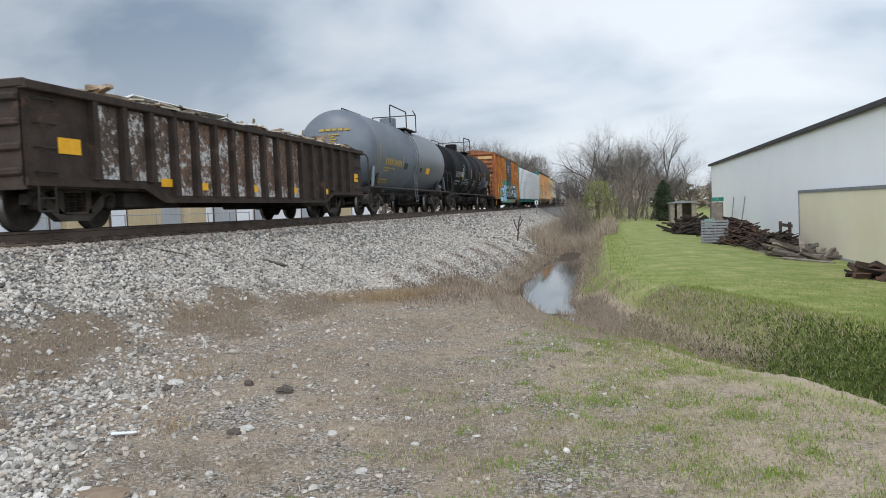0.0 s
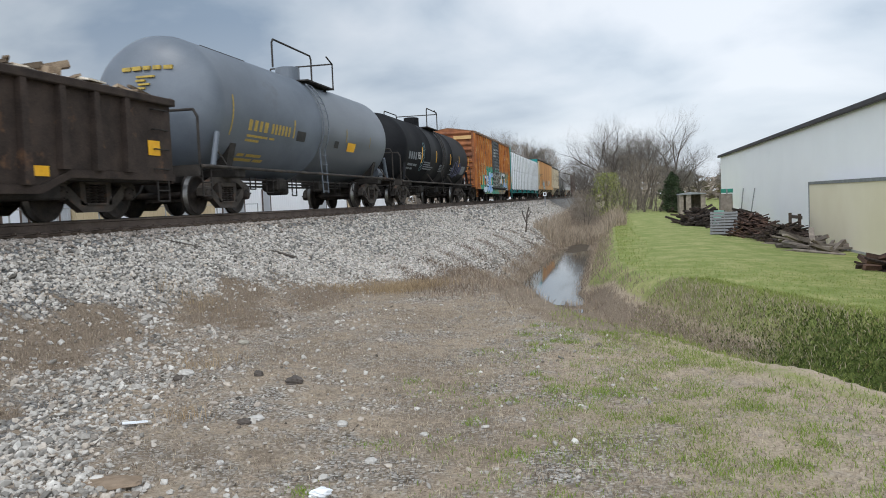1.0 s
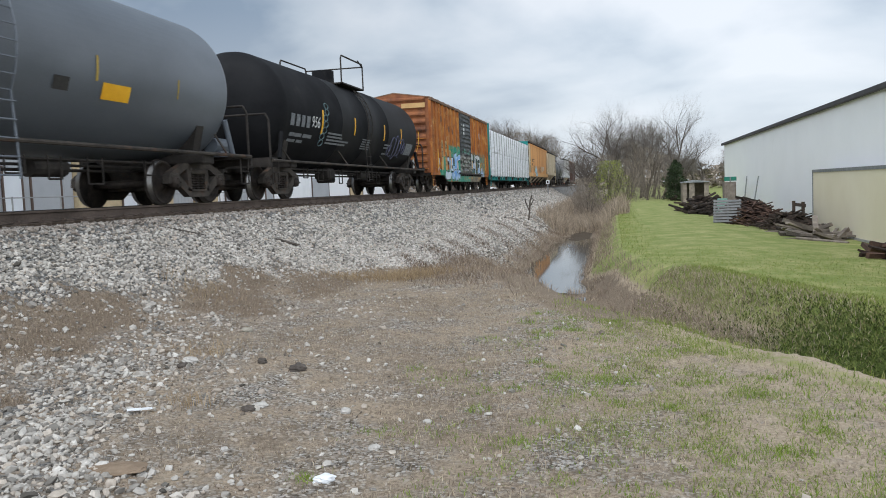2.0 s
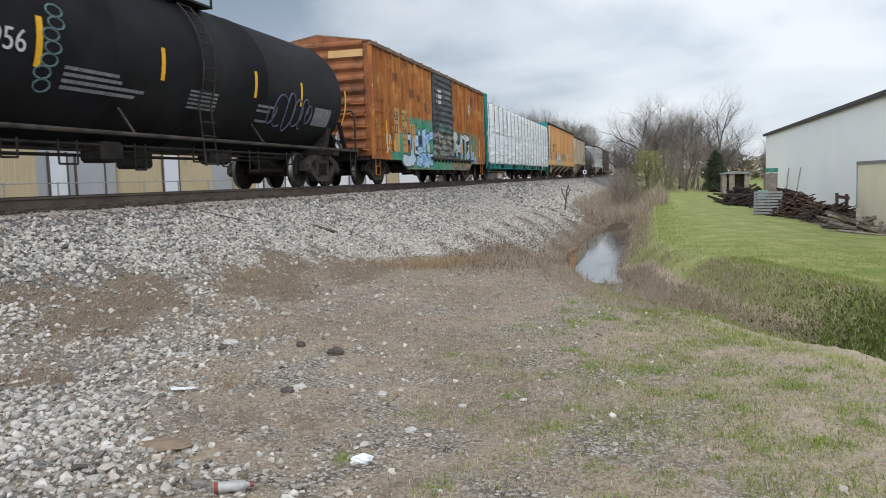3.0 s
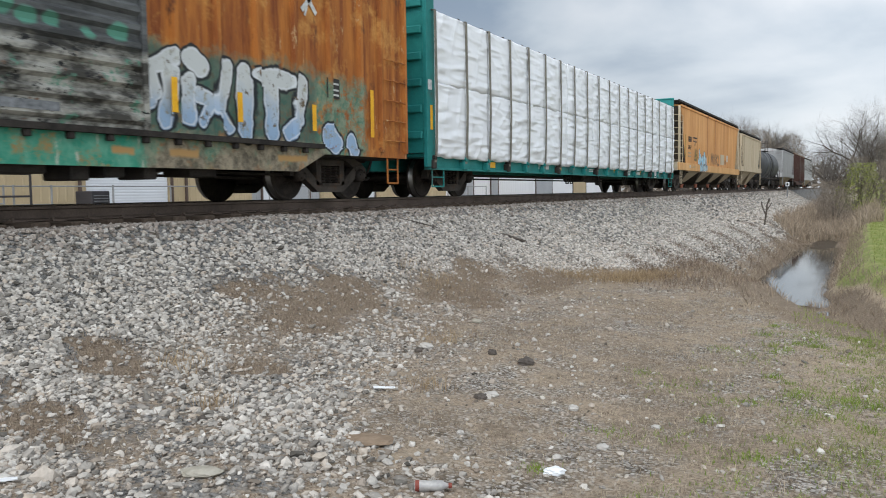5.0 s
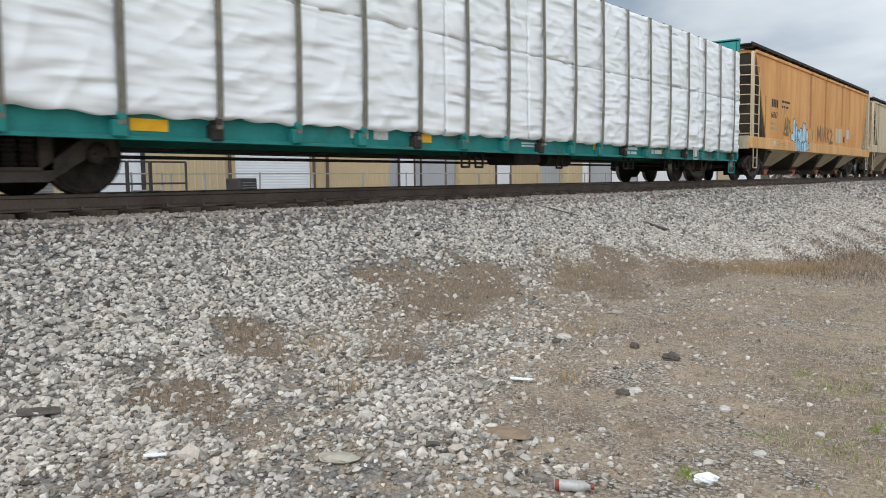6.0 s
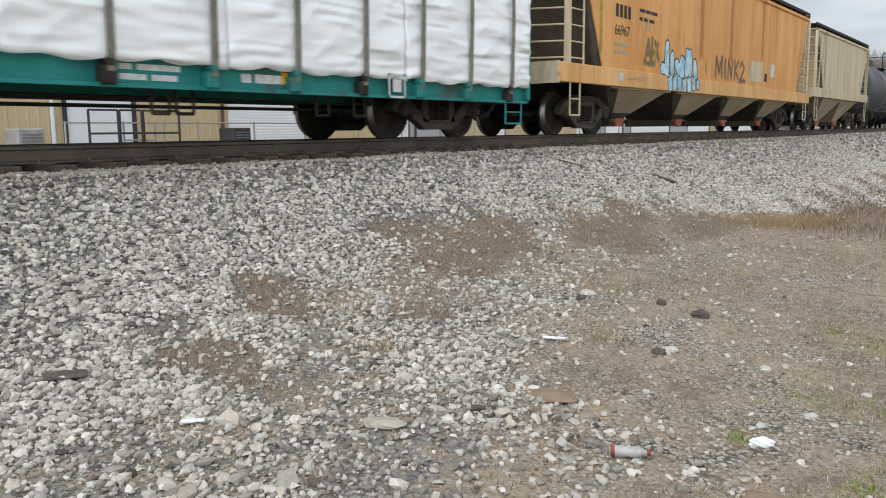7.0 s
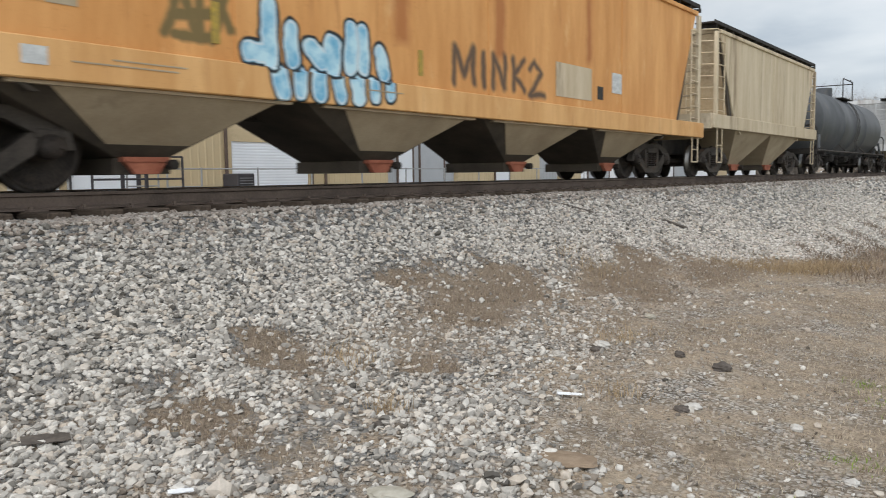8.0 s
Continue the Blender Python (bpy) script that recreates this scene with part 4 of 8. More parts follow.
def gondola(s0):
    w = wagon("gondola_wagon", s0, label="weathered brown ribbed gondola wagon heaped with scrap on the rails")
    n, H, hw = 15.8, 2.10, 1.57
    belly = [(0, .66), (2.9, .66), (3.55, .42), (12.25, .42), (12.9, .66), (n, .66)]
    for s, nm in ((1, "near"), (-1, "off")):
        bm = bmesh.new()
        prism(bm, belly + [(n, H), (0, H)], s * (hw - .09), s * (hw - .06))
        part("side_sheet", bm, gondola_paint, w)
        bm = bmesh.new()
        box(bm, s * (hw - .1), s * (hw + .06), -.02, n + .02, H - .10, H + .03, 0.015)
        part("top_chord", bm, gondola_paint, w)
        bm = bmesh.new()
        prism(bm, [(y, z - .01) for y, z in belly] + [(y, z + .11) for y, z in belly[::-1]], s * (hw - .07), s * (hw - .02))
        part("side_sill", bm, gondola_paint, w)
        k = 0
        for i in range(17):
            y = 1.55 + i * .80
            low = .43 if 3.4 < y < 12.4 else .67
            bm = bmesh.new()
            prism(bm, [(y - .10, low + .1), (y + .10, low + .1), (y + .075, low + .5), (y + .06, H - .1), (y - .06, H - .1), (y - .075, low + .5)], s * (hw - .07), s * (hw + .045))
            part("side_post", bm, gondola_paint, w)
            if i < 16 and s > 0:
                plate(w, "side_panel", hw - .062, y + .115, y + .68, low + .12, H - .12, gondola_worn if i in (0, 1, 2) else gondola_rusty if i < 11 else gondola_paint, "brown panel with flaking white paint" if i < 11 else "", 0.006)
    for y0, y1 in ((0, .06), (n - .06, n)):
        bm = bmesh.new()
        box(bm, -hw + .06, hw - .06, y0, y1, .6, H)
        d = -0.05 if y0 == 0 else 0.05
        for z in (.85, 1.2, 1.55, 1.9):
            box(bm, -hw + .1, hw - .1, min(y0, y0 + d), max(y1, y1 + d), z - .06, z + .06, 0.03)
        part("end_wall", bm, gondola_paint, w)
        bm = bmesh.new()
        box(bm, -hw - .02, hw + .02, y0 - .03, y1 + .03, H - .08, H + .05, 0.02)
        part("end_chord", bm, gondola_paint, w)
    bm = bmesh.new()
    box(bm, -hw + .1, hw - .1, .05, n - .05, .62, .72)
    box(bm, -.4, .4, -.2, n + .2, .55, .9)
    for y0, y1 in ((2.75, 4.6), (n - 4.6, n - 2.75)):
        box(bm, -1.2, 1.25, y0, y1, .33, .62, .03)
    part("floor", bm, iron_dark, w)
    for y, z, a, b in ((0.72, 1.14, .52, .24), (3.5, .70, .42, .15), (4.82, .66, .42, .15), (7.25, .66, .40, .15), (9.65, .66, .40, .15), (12.05, .66, .40, .15), (15.02, 1.09, .36, .26)):
        plate(w, "reflector", hw - .05, y, y + a, z, z + b, yellow_mark, "yellow reflective patch", 0.012)
    side_ladder(w, hw - .02, .42, .85, 1.9, 4)
    side_ladder(w, hw - .02, n - .42, .85, 1.9, 4)
    stirrup(w, hw - .03, .4, .28, .66)
    stirrup(w, hw - .03, n - .4, .28, .66)
    bm = bmesh.new()
    rng = random.Random(4)
    for k in range(170):
        y, x = rng.uniform(3.2, n - .7), rng.uniform(-1.05, 1.05)
        l, a, b = rng.uniform(.25, .8), rng.uniform(.05, .25), rng.uniform(.02, .12)
        z = H + .05 + (.12 * math.sin(y * 1.1) * rng.random() + rng.uniform(-.12, .12)) * min(1, y / 5)
        box(bm, -l / 2, l / 2, -a / 2, a / 2, -b / 2, b / 2, 0, pose(x, y, z, rng.uniform(-14, 14), rng.uniform(-14, 14), rng.uniform(0, 180)))
    box(bm, -hw + .1, hw - .1, .1, n - .1, H - .5, H - .18)
    # ragged pieces heaped along the near rim
    for k in range(120):
        y, x = rng.uniform(1.6, n - .5), rng.uniform(.85, 1.42)
        l, a, b = rng.uniform(.2, .6), rng.uniform(.05, .22), rng.uniform(.015, .07)
        z = H + .03 + .11 * rng.random() + .05 * math.sin(y * 1.7)
        box(bm, -l / 2, l / 2, -a / 2, a / 2, -b / 2, b / 2, 0, pose(x, y, z, rng.uniform(-22, 22), rng.uniform(-22, 22), rng.uniform(0, 180)))
    box(bm, -.12, .12, -.15, .15, -.12, .12, .02, pose(1.3, 2.0, H + .12, 10, 12, 20))
    for y, t in ((8.2, 30), (8.3, -24), (11.4, 18), (6.9, -35)):
        box(bm, -.015, .015, -.03, .03, -.2, .24, 0, pose(1.2, y, H + .12, t, 10, 30))
    for k, (name, mat) in enumerate((("scrap_boards", board_pale), ("scrap_sheets", sheet_pale))):
        pb = bmesh.new()
        for q in range(46 if k == 0 else 9):
            y, x = (rng.uniform(2.5, 14.5), rng.uniform(1.1, 1.55)) if k == 0 else (rng.choice((3.1, 3.9, 4.7, 5.3, 7.0, 7.4, 9.6, 12.2, 13.4)) + rng.uniform(-.2, .2), rng.uniform(.8, 1.25))
            l, a = (rng.uniform(.3, .9), rng.uniform(.06, .2)) if k == 0 else (rng.uniform(.7, 1.5), rng.uniform(.4, .7))
            box(pb, -a / 2, a / 2, -l / 2, l / 2, -.014, .014, 0, pose(x, y, H + .05 + rng.uniform(0, .06), rng.uniform(-5, 5), rng.uniform(-14, 14), rng.gauss(0, 28)))
        if k:
            for y, l, t in ((3.7, 1.9, 2), (5.4, 1.7, -3)):
                box(pb, -.35, .35, -l / 2, l / 2, -.012, .012, 0, pose(1.15, y, H + .09, 0, -14, t))
        heap = part(name, pb, mat)
        heap.matrix_basis = pose(TRACK_X, s0, RAIL_Z)
        tagged(heap, "pale broken boards heaped on the scrap load" if k == 0 else "bent pale sheets lying on the scrap load", "scrap", kind="stuff")
        rolling.append((heap, s0))
    load = part("scrap_load", bm, scrap_mix)
    load.matrix_basis = pose(TRACK_X, s0, RAIL_Z)
    tagged(load, "heap of scrap timber and rusty metal in the gondola", "scrap", kind="stuff")
    rolling.append((load, s0))
    bogie(w, 1.66)
    bogie(w, n - 1.66)
    coupler(w, 0, -1)
    coupler(w, n, 1)


gondola(9.88)

# ---- tank wagons ----


def tank_wagon(s0, n, R, axis, paint, first, last, label, style):
    w = wagon("tank_wagon", s0, label=label)
    y0, y1 = 0.45, n - 0.45
    hd = 0.75
    prof = [(y0 + hd * (1 - math.cos(math.pi / 2 * k / 9)), max(0.02, R * math.sin(math.pi / 2 * k / 9))) for k in range(10)]
    seams = (0.33, 0.5, 0.67) if style != "grey" else (0.475,)
    body = prof[:]
    for q in seams:
        yy = y0 + (y1 - y0) * q
        body += [(yy - .03, R), (yy - .025, R + .008), (yy + .025, R + .008), (yy + .03, R)]
    body += [(y0 + y1 - y, r) for y, r in prof[::-1]]
    bm = bmesh.new()
    lathe(bm, body, 72, "y", (0, 0, axis))
    part("tank_shell", bm, paint, w, smooth=True)

    def skin(bm, ya, yb, za, zb, lift=0.008):
        """A patch on the shell's near side between two heights."""
        m = max(1, int(abs(zb - za) / 0.12))
        rows = []
        for k in range(m + 1):
            z = za + (zb - za) * k / m
            c = math.sqrt(max(0.02, (R + lift) ** 2 - (z - axis) ** 2))
            rows.append((bm.verts.new((c, ya, z)), bm.verts.new((c, yb, z))))
        for a, b in zip(rows, rows[1:]):
            bm.faces.new((a[0], a[1], b[1], b[0]))

    # frame: stub sills, bolsters, saddles
    for ye, d in ((0, 1), (n, -1)):
        bm = bmesh.new()
        a, b = sorted((ye, ye + d * 2.9))
        box(bm, -.32, .32, a, b, .68, .98, 0.02)
        a, b = sorted((ye + d * .05, ye + d * .45))
        box(bm, -1.45, 1.45, a, b, .92, 1.0)
        box(bm, -1.45, 1.45, min(ye, ye + d * .08), max(ye, ye + d * .08), .78, 1.0)
        yb = ye + d * first
        box(bm, -1.42, 1.42, yb - .22, yb + .22, .78, .98, 0.03)
        part("stub_sill", bm, iron_dark, w)
        bm = bmesh.new()
        arc = [(R * math.cos(a), axis + R * math.sin(a)) for a in [math.pi * (1.18 + .64 * k / 12) for k in range(13)]]
        prism(bm, arc + [(1.1, .9), (-1.1, .9)], yb - .14, yb + .14, "y")
        part("saddle", bm, iron_dark, w)
        for s in (1, -1):
            bm = bmesh.new()
            rod(bm, (s * 1.36, ye + d * .75, 1.0), (s * (R * .90), ye + d * .62 + d * .4, axis - R * .42), 0.06, 8)
            part("shell_brace", bm, paint, w)
        bm = bmesh.new()
        z1, x1 = axis - .25, 1.42
        bars(bm, [(x1, ye + d * .1, .98), (x1, ye + d * .1, z1 - .15), (x1 - .08, ye + d * .1, z1), (.3, ye + d * .1, z1), (-.3, ye + d * .1, z1), (-x1 + .08, ye + d * .1, z1), (-x1, ye + d * .1, z1 - .15), (-x1, ye + d * .1, .98)], 0.028, 8)
        part("end_rail", bm, iron_dark, w)
        stirrup(w, 1.42, ye + d * .35, .38, .92)
        stirrup(w, -1.42, ye + d * .35, .38, .92)
    bm = bmesh.new()
    for s in (1, -1):
        z = .93 if style != "grey" else .98
        rod(bm, (s * 1.47, .1, z), (s * 1.47, n - .1, z), 0.035, 8)
        for k in range(0, 7, 6 if style == "grey" else 2):
            y = 1.2 + (n - 2.4) * k / 6
            rod(bm, (s * 1.47, y, z), (s * R * .8, y, axis - R * .62), 0.022, 6)
    part("side_running_rail", bm, bogie_iron, w)
    # brake pipes and rods under the shell
    bm = bmesh.new()
    for x, z in ((.55, .72), (.25, .66), (-.5, .7), (.75, .80)):
        rod(bm, (x, 2.6, z), (x, n - 2.6, z), 0.025, 6)
    for k in range(7):
        y = 3.4 + (n - 6.8) * k / 6 + .35 * math.sin(k * 4.7)
        bars(bm, [(.9, y, .84), (.9, y, .56 - .08 * (k % 3)), (.9, y + .3 + .1 * (k % 2), .56 - .08 * (k % 3)), (.9, y + .3 + .1 * (k % 2), .84)], .018, 5)
    box(bm, .35, .85, n * .36, n * .36 + .55, .52, .86, 0.06)
    rod(bm, (.6, n * .58, .68), (.6, n * .58 + .8, .68), 0.16, 12)
    box(bm, -.25, .25, n * .47, n * .47 + .5, .45, axis - R + .05, 0.05)
    part("brake_rigging", bm, iron_dark, w)
    # manway, platform and rails on top
    c = n * .5 + (1.0 if style == "grey" else 0)
    top = axis + R
    bm = bmesh.new()
    lathe(bm, [(top - .1, .36), (top + .38, .36), (top + .40, .30)], 24, "z", (0, c, 0))
    part("manway_dome", bm, paint, w, smooth=False)
    for s in (1, -1):
        bm = bmesh.new()
        box(bm, s * .55, s * 1.05, c - 1.1, c + 1.1, top - .20, top - .16)
        for y in (c - 1.0, c, c + 1.0):
            rod(bm, (s * .8, y, top - .2), (s * .8, y, axis + math.sqrt(R * R - .64) - .02), 0.03, 6)
        part("top_platform", bm, iron_dark, w)
    hr = .56 if style == "grey" else .7
    for s in (1, -1):
        bm = bmesh.new()
        ends = (c - 1.1, c + 1.1) if style != "grey" else (c - 3.4, c - .7)
        x = s * 1.02
        bars(bm, [(x, ends[0], top - .18), (x, ends[0], top + hr - .12), (x, ends[0] + .08, top + hr - .02), (x, ends[1] - .08, top + hr - .02), (x, ends[1], top + hr - .12), (x, ends[1], top - .18)], 0.026, 7)
        part("top_guard_rail", bm, iron_dark, w)
    bm = bmesh.new()
    y = c + 1.1
    bars(bm, [(-1.02, y, top - .2), (-1.02, y, top + .6), (1.02, y, top + .6), (1.02, y, top - .2)], 0.024, 7)
    bars(bm, [(1.02, y, top + .6), (1.02, y - .5, top + .74)], 0.024, 7)
    part("cross_rail", bm, iron_dark, w)
    lc = n * .5 - (.25 if style == "grey" else 0)
    steel = paint if style == "grey" else iron_dark
    for dy in (-.2, .2):
        bm = bmesh.new()
        pts = [(1.50, lc + dy, .45)] + [((R + .10) * math.cos(a), lc + dy, axis + (R + .10) * math.sin(a)) for a in [-.45 + 1.25 * k / 8 for k in range(9)]]
        bars(bm, pts, 0.018, 6)
        part("ladder_stile", bm, steel, w)
    for k in range(15):
        a = -.45 + 1.25 * (k - 5) / 9
        q = ((R + .10) * math.cos(a), axis + (R + .10) * math.sin(a)) if k > 4 else (1.5, .5 + .25 * k)
        bm = bmesh.new()
        rod(bm, (q[0], lc - .2, q[1]), (q[0], lc + .2, q[1]), 0.014, 6)
        part("ladder_rung", bm, steel, w)
    bm = bmesh.new()
    rod(bm, (.95, n - .95, 1.22), (.95, n - .35, 1.22), 0.17, 14)
    box(bm, .8, 1.1, n - .8, n - .4, .98, 1.1)
    part("brake_cylinder", bm, paint, w)
    # marks
    stripes = {"grey": [(1.5, 2.55, 1.70, .06), (4.9, 2.30, 1.85, .09), (9.0, 2.40, 2.0, .06), (11.4, 2.3, 1.95, .05)],
               "black": [(3.57, 2.42, 1.75, .12), (6.4, 2.42, 1.88, .11), (9.65, 2.42, 1.88, .11), (11.87, 2.42, 1.88, .10), (14.6, 2.5, 1.35, .09)], "dark": []}[style]
    for y, za, zb, wd in stripes:
        bm = bmesh.new()
        skin(bm, y, y + wd, zb, za)
        part("reflector_strip", bm, yellow_mark if style == "black" else gold_mark, w, "yellow reflector strip")
    if style == "grey":
        bm = bmesh.new()
        skin(bm, 9.2, 9.95, 1.74, 2.0)
        part("placard", bm, yellow_mark, w, "yellow placard")
        bm = bmesh.new()
        skin(bm, 5.15, 5.75, 1.80, 2.05)
        part("data_plate", bm, black_mark, w)
        bm = bmesh.new()
        skin(bm, 8.05, 8.4, 1.78, 1.98)
        part("data_plate", bm, black_mark, w)
        stencil_bars(w, 0, 2.35, 1.72, [(0, .14, (.17, .11, .17, .11, .15, .11, .2, .12), .24), (0, 0, (1.1, .1, .3), .05), (0, -.1, (.7,), .05), (0, -.42, (.35, .1, .8), .06), (0, -.52, (.9, .1, .5), .06)], gold_mark, "stencilled_marks", skin)
        bm = bmesh.new()
        for k in range(6):
            skin(bm, 3.58 + k * .20, 3.58 + k * .20 + .12, 1.86, 2.10)
        part("mark_bars", bm, gold_mark, w)
        for a, b, z in ((-.45, -.25, 3.02), (-.2, 0, 3.02), (.05, .2, 3.02), (.26, .42, 3.02), (.47, .66, 3.02), (-.1, .3, 2.86), (-.1, .1, 2.78), (-.05, .2, 2.70), (-.05, .1, 2.62)):
            yy = y0 + hd * (1 - math.sqrt(max(0, 1 - ((z - axis) ** 2 + max(a * a, b * b)) / R ** 2)))
            bm = bmesh.new()
            box(bm, a, b, yy - .05, yy + .02, z, z + (.08 if z > 3 else .04))
            part("end_mark", bm, gold_mark, w)
    if style == "black":
        stencil_bars(w, 0, 1.4, 1.86, [(0, 0, (.24, .12, .24, .12, .22, .12, .24), .30)], grey_mark, "mark_bars", skin)
        digits(w, 2.75, 1.9, "956", axis, R)
        stencil_bars(w, 0, 1.5, 1.5, [(0, .1, (.8, .1, .6), .09), (0, -.04, (.5, .1, .4), .07)], grey_mark, "stencil_rows", skin)
        stencil_bars(w, 0, 4.15, 1.55, [(0, .24, (1.2,), .05), (0, .15, (1.3,), .05), (0, .06, (1.9,), .05), (0, -.03, (1.7,), .05)], grey_mark, "stencil_rows", skin)
        stencil_bars(w, 0, 7.35, 1.5, [(0, .07 * k, (.95,), .04) for k in range(5)], grey_mark, "stencil_rows", skin)
        stencil_bars(w, 0, 9.9, 1.62, [(0, .1, (.8,), .05), (0, 0, (.6,), .05), (.1, -.2, (.5,), .05)], grey_mark, "stencil_rows", skin)
        bm = bmesh.new()
        skin(bm, 12.75, 13.75, 1.50, 1.92)
        part("stencil_panel", bm, grey_mark, w, "faded grey stencil panel")
        # blocky pale scrawl running down the shell
        sb = bmesh.new()
        for k in range(7):
            za, yy = 2.55 - .17 * k, 3.95 - .03 * k + .05 * math.sin(k * 2.3)
            pts = [(yy + .16 * math.cos(6.2832 * q / 9), za + .085 * math.sin(6.2832 * q / 9)) for q in range(10)]
            bars(sb, [(math.sqrt((R + .004) ** 2 - (z - axis) ** 2), y, z) for y, z in pts], .016, 5)
        part("sprayed_scrawl", sb, spray_teal, w, "pale teal sprayed scrawl")
        # looping sprayed lines
        bm = bmesh.new()

        def onto(y, z):
            return (math.sqrt((R + .004) ** 2 - (z - axis) ** 2), y, z)
        for cy, ry, rz, a0, a1 in ((11.0, .35, .34, 0.6, 5.2), (11.45, .22, .42, 0, 6.3), (11.85, .25, .30, 1, 6.8), (12.2, .2, .34, 0, 5), (10.6, .18, .3, 3, 6.5), (12.45, .16, .2, 0, 6.3)):
            pts = [onto(cy + ry * math.cos(a0 + (a1 - a0) * k / 14), 1.72 + rz * math.sin(a0 + (a1 - a0) * k / 14)) for k in range(15)]
            bars(bm, pts, 0.022, 5)
        part("sprayed_scrawl", bm, spray_pale, w, "thin violet sprayed scrawl")
        bm = bmesh.new()
        dz = 1.08
        for k in range(2):
            z = dz + k * .17
            box(bm, 1.35, 1.36, -.12, .12, -.12, .12, 0, pose(-.12, 14.55, z, 45) @ pose(0, 0, 0))
        part("placard", bm, white_mark, w, "white diamond placard")
    bogie(w, first)
    bogie(w, n - last)
    coupler(w, 0, -1)
    coupler(w, n, 1)
    return w


def digits(w, y, z, text, axis, R):
    """Painted figures that lie close on the shell."""
    x = math.sqrt((R + .012) ** 2 - (z + .1 - axis) ** 2)
    ob = lettering(w, x, y, z, text, .42, white_mark, "number", "white painted number")
    ob.matrix_basis = pose(x, y, z, 90 - math.degrees(math.asin((z + .1 - axis) / R)) * -1 * -1, 0, 90)


tank_wagon(26.75, 14.45, 1.50, 2.35, tank_grey, 1.9, 1.75, "dull blue-grey tank wagon with faded yellow stencils on the rails", "grey")
tank_wagon(42.15, 15.5, 1.47, 2.28, tank_black, 1.5, 1.62, "glossy black tank wagon with yellow reflector strips and a scrawl", "black")
# ---- box wagon ----


def boxcar(s0, n=15.48, paint=None, style="rust"):
    rusty = style == "rust"
    paint = boxcar_paint if rusty else brown_car
    w = wagon("box_wagon", s0, label="rusty orange box wagon with sprayed letters and a grey door" if rusty else "dark oxide-brown box wagon on the rails")
    hw, B, H, S = 1.56, .84, 4.08, .45
    d0, d1 = 6.45, 9.22
    for s in (1, -1):
        bm = bmesh.new()
        box(bm, s * (hw - .04), s * hw, 0, d0 if s > 0 else n, B, H)
        part("side_wall", bm, paint, w)
        if s > 0:
            bm = bmesh.new()
            box(bm, hw - .04, hw, d1, n, B, H)
            part("side_wall", bm, paint, w)
            bm = bmesh.new()
            box(bm, hw - .04, hw, d0, d1, H - .35, H)
            box(bm, hw - .04, hw, d0, d1, B, B + .1)
            part("door_frame", bm, paint, w)
        for y in ([.06, .98, 1.85, 2.65, 3.5, 4.4, 5.3, 6.25, 9.75, 10.5, 11.3, 12.15, 13.05, 13.95, 14.6, n - .06]):
            bm = bmesh.new()
            prism(bm, [(s * hw, y - .055), (s * (hw + .07), y - .035), (s * (hw + .07), y + .035), (s * hw, y + .055)], B, H - .06, "z")
            part("side_post", bm, paint, w)
        bm = bmesh.new()
        box(bm, s * (hw - .02), s * (hw + .09), -.02, n + .02, H - .10, H + .02, .015)
        part("eave", bm, roof_rust, w)
        bm = bmesh.new()
        prism(bm, [(0, B - .10), (2.6, B - .10), (3.3, S), (n - 3.3, S), (n - 2.6, B - .10), (n, B - .10), (n, B + .02), (0, B + .02)], s * (hw - .03), s * (hw + .025))
        part("side_sill", bm, paint, w)
    for ye, d in ((0, -1), (n, 1)):
        bm = bmesh.new()
        box(bm, -hw + .04, hw - .04, min(ye, ye - d * .04), max(ye, ye - d * .04), B, H)
        for k in range(10):
            z = B + .22 + k * .33
            rb = bmesh.new()
            prism(rb, [(ye, z - .13), (ye + d * .085, z - .03), (ye + d * .085, z + .03), (ye, z + .13)], -hw + .18, hw - .18)
            part("end_rib", rb, end_rust if rusty else brown_car, w)
        prism(bm, [(-hw, H), (hw, H), (0, H + .26)], ye - .03, ye + .03, "y")
        part("corrugated_end", bm, end_rust if rusty else brown_car, w)
        for s in (1, -1):
            side_ladder(w, s * (hw + .03), ye - d * .5, 1.05, 2.5 if rusty else 3.8, 5, .8, paint, "grab_iron")
            stirrup(w, s * (hw - .02), ye - d * .45, .28, .78, .36, paint)
        for k in range(5):
            bm = bmesh.new()
            z = 1.0 + k * .33
            bars(bm, [(1.0, ye + d * .02, z), (1.0, ye + d * .14, z), (1.45, ye + d * .14, z), (1.45, ye + d * .02, z)], 0.014)
            part("end_rung", bm, paint, w)
        bm = bmesh.new()
        box(bm, -1.3, 1.3, min(ye + d * .02, ye + d * .3), max(ye + d * .02, ye + d * .3), 1.0, 1.04)
        part("end_walkway", bm, iron_dark, w)
    bm = bmesh.new()
    prism(bm, [(-hw - .06, H), (-hw - .06, H + .03), (0, H + .29), (hw + .06, H + .03), (hw + .06, H), (0, H + .25)], -.04, n + .04, "y")
    for k in range(13):
        y = .6 + k * 1.19
        prism(bm, [(-hw - .04, H + .03), (-hw - .04, H + .07), (0, H + .33), (hw + .04, H + .07), (hw + .04, H + .03), (0, H + .29)], y - .04, y + .04, "y")
    part("roof", bm, roof_rust, w)
    bm = bmesh.new()
    box(bm, -hw + .1, hw - .1, .05, n - .05, B - .12, B)
    box(bm, -.35, .35, -.1, n + .1, .58, B - .05)
    rod(bm, (.7, 5.4, .52), (.7, 6.3, .52), .16, 12)
    box(bm, .4, .9, 8.0, 8.5, .42, .75, .04)
    for x, z in ((.9, .42), (.6, .36), (.2, .45)):
        rod(bm, (x, 2.8, z + .1), (x, n - 2.8, z), .022, 6)
    part("underframe", bm, iron_dark, w)
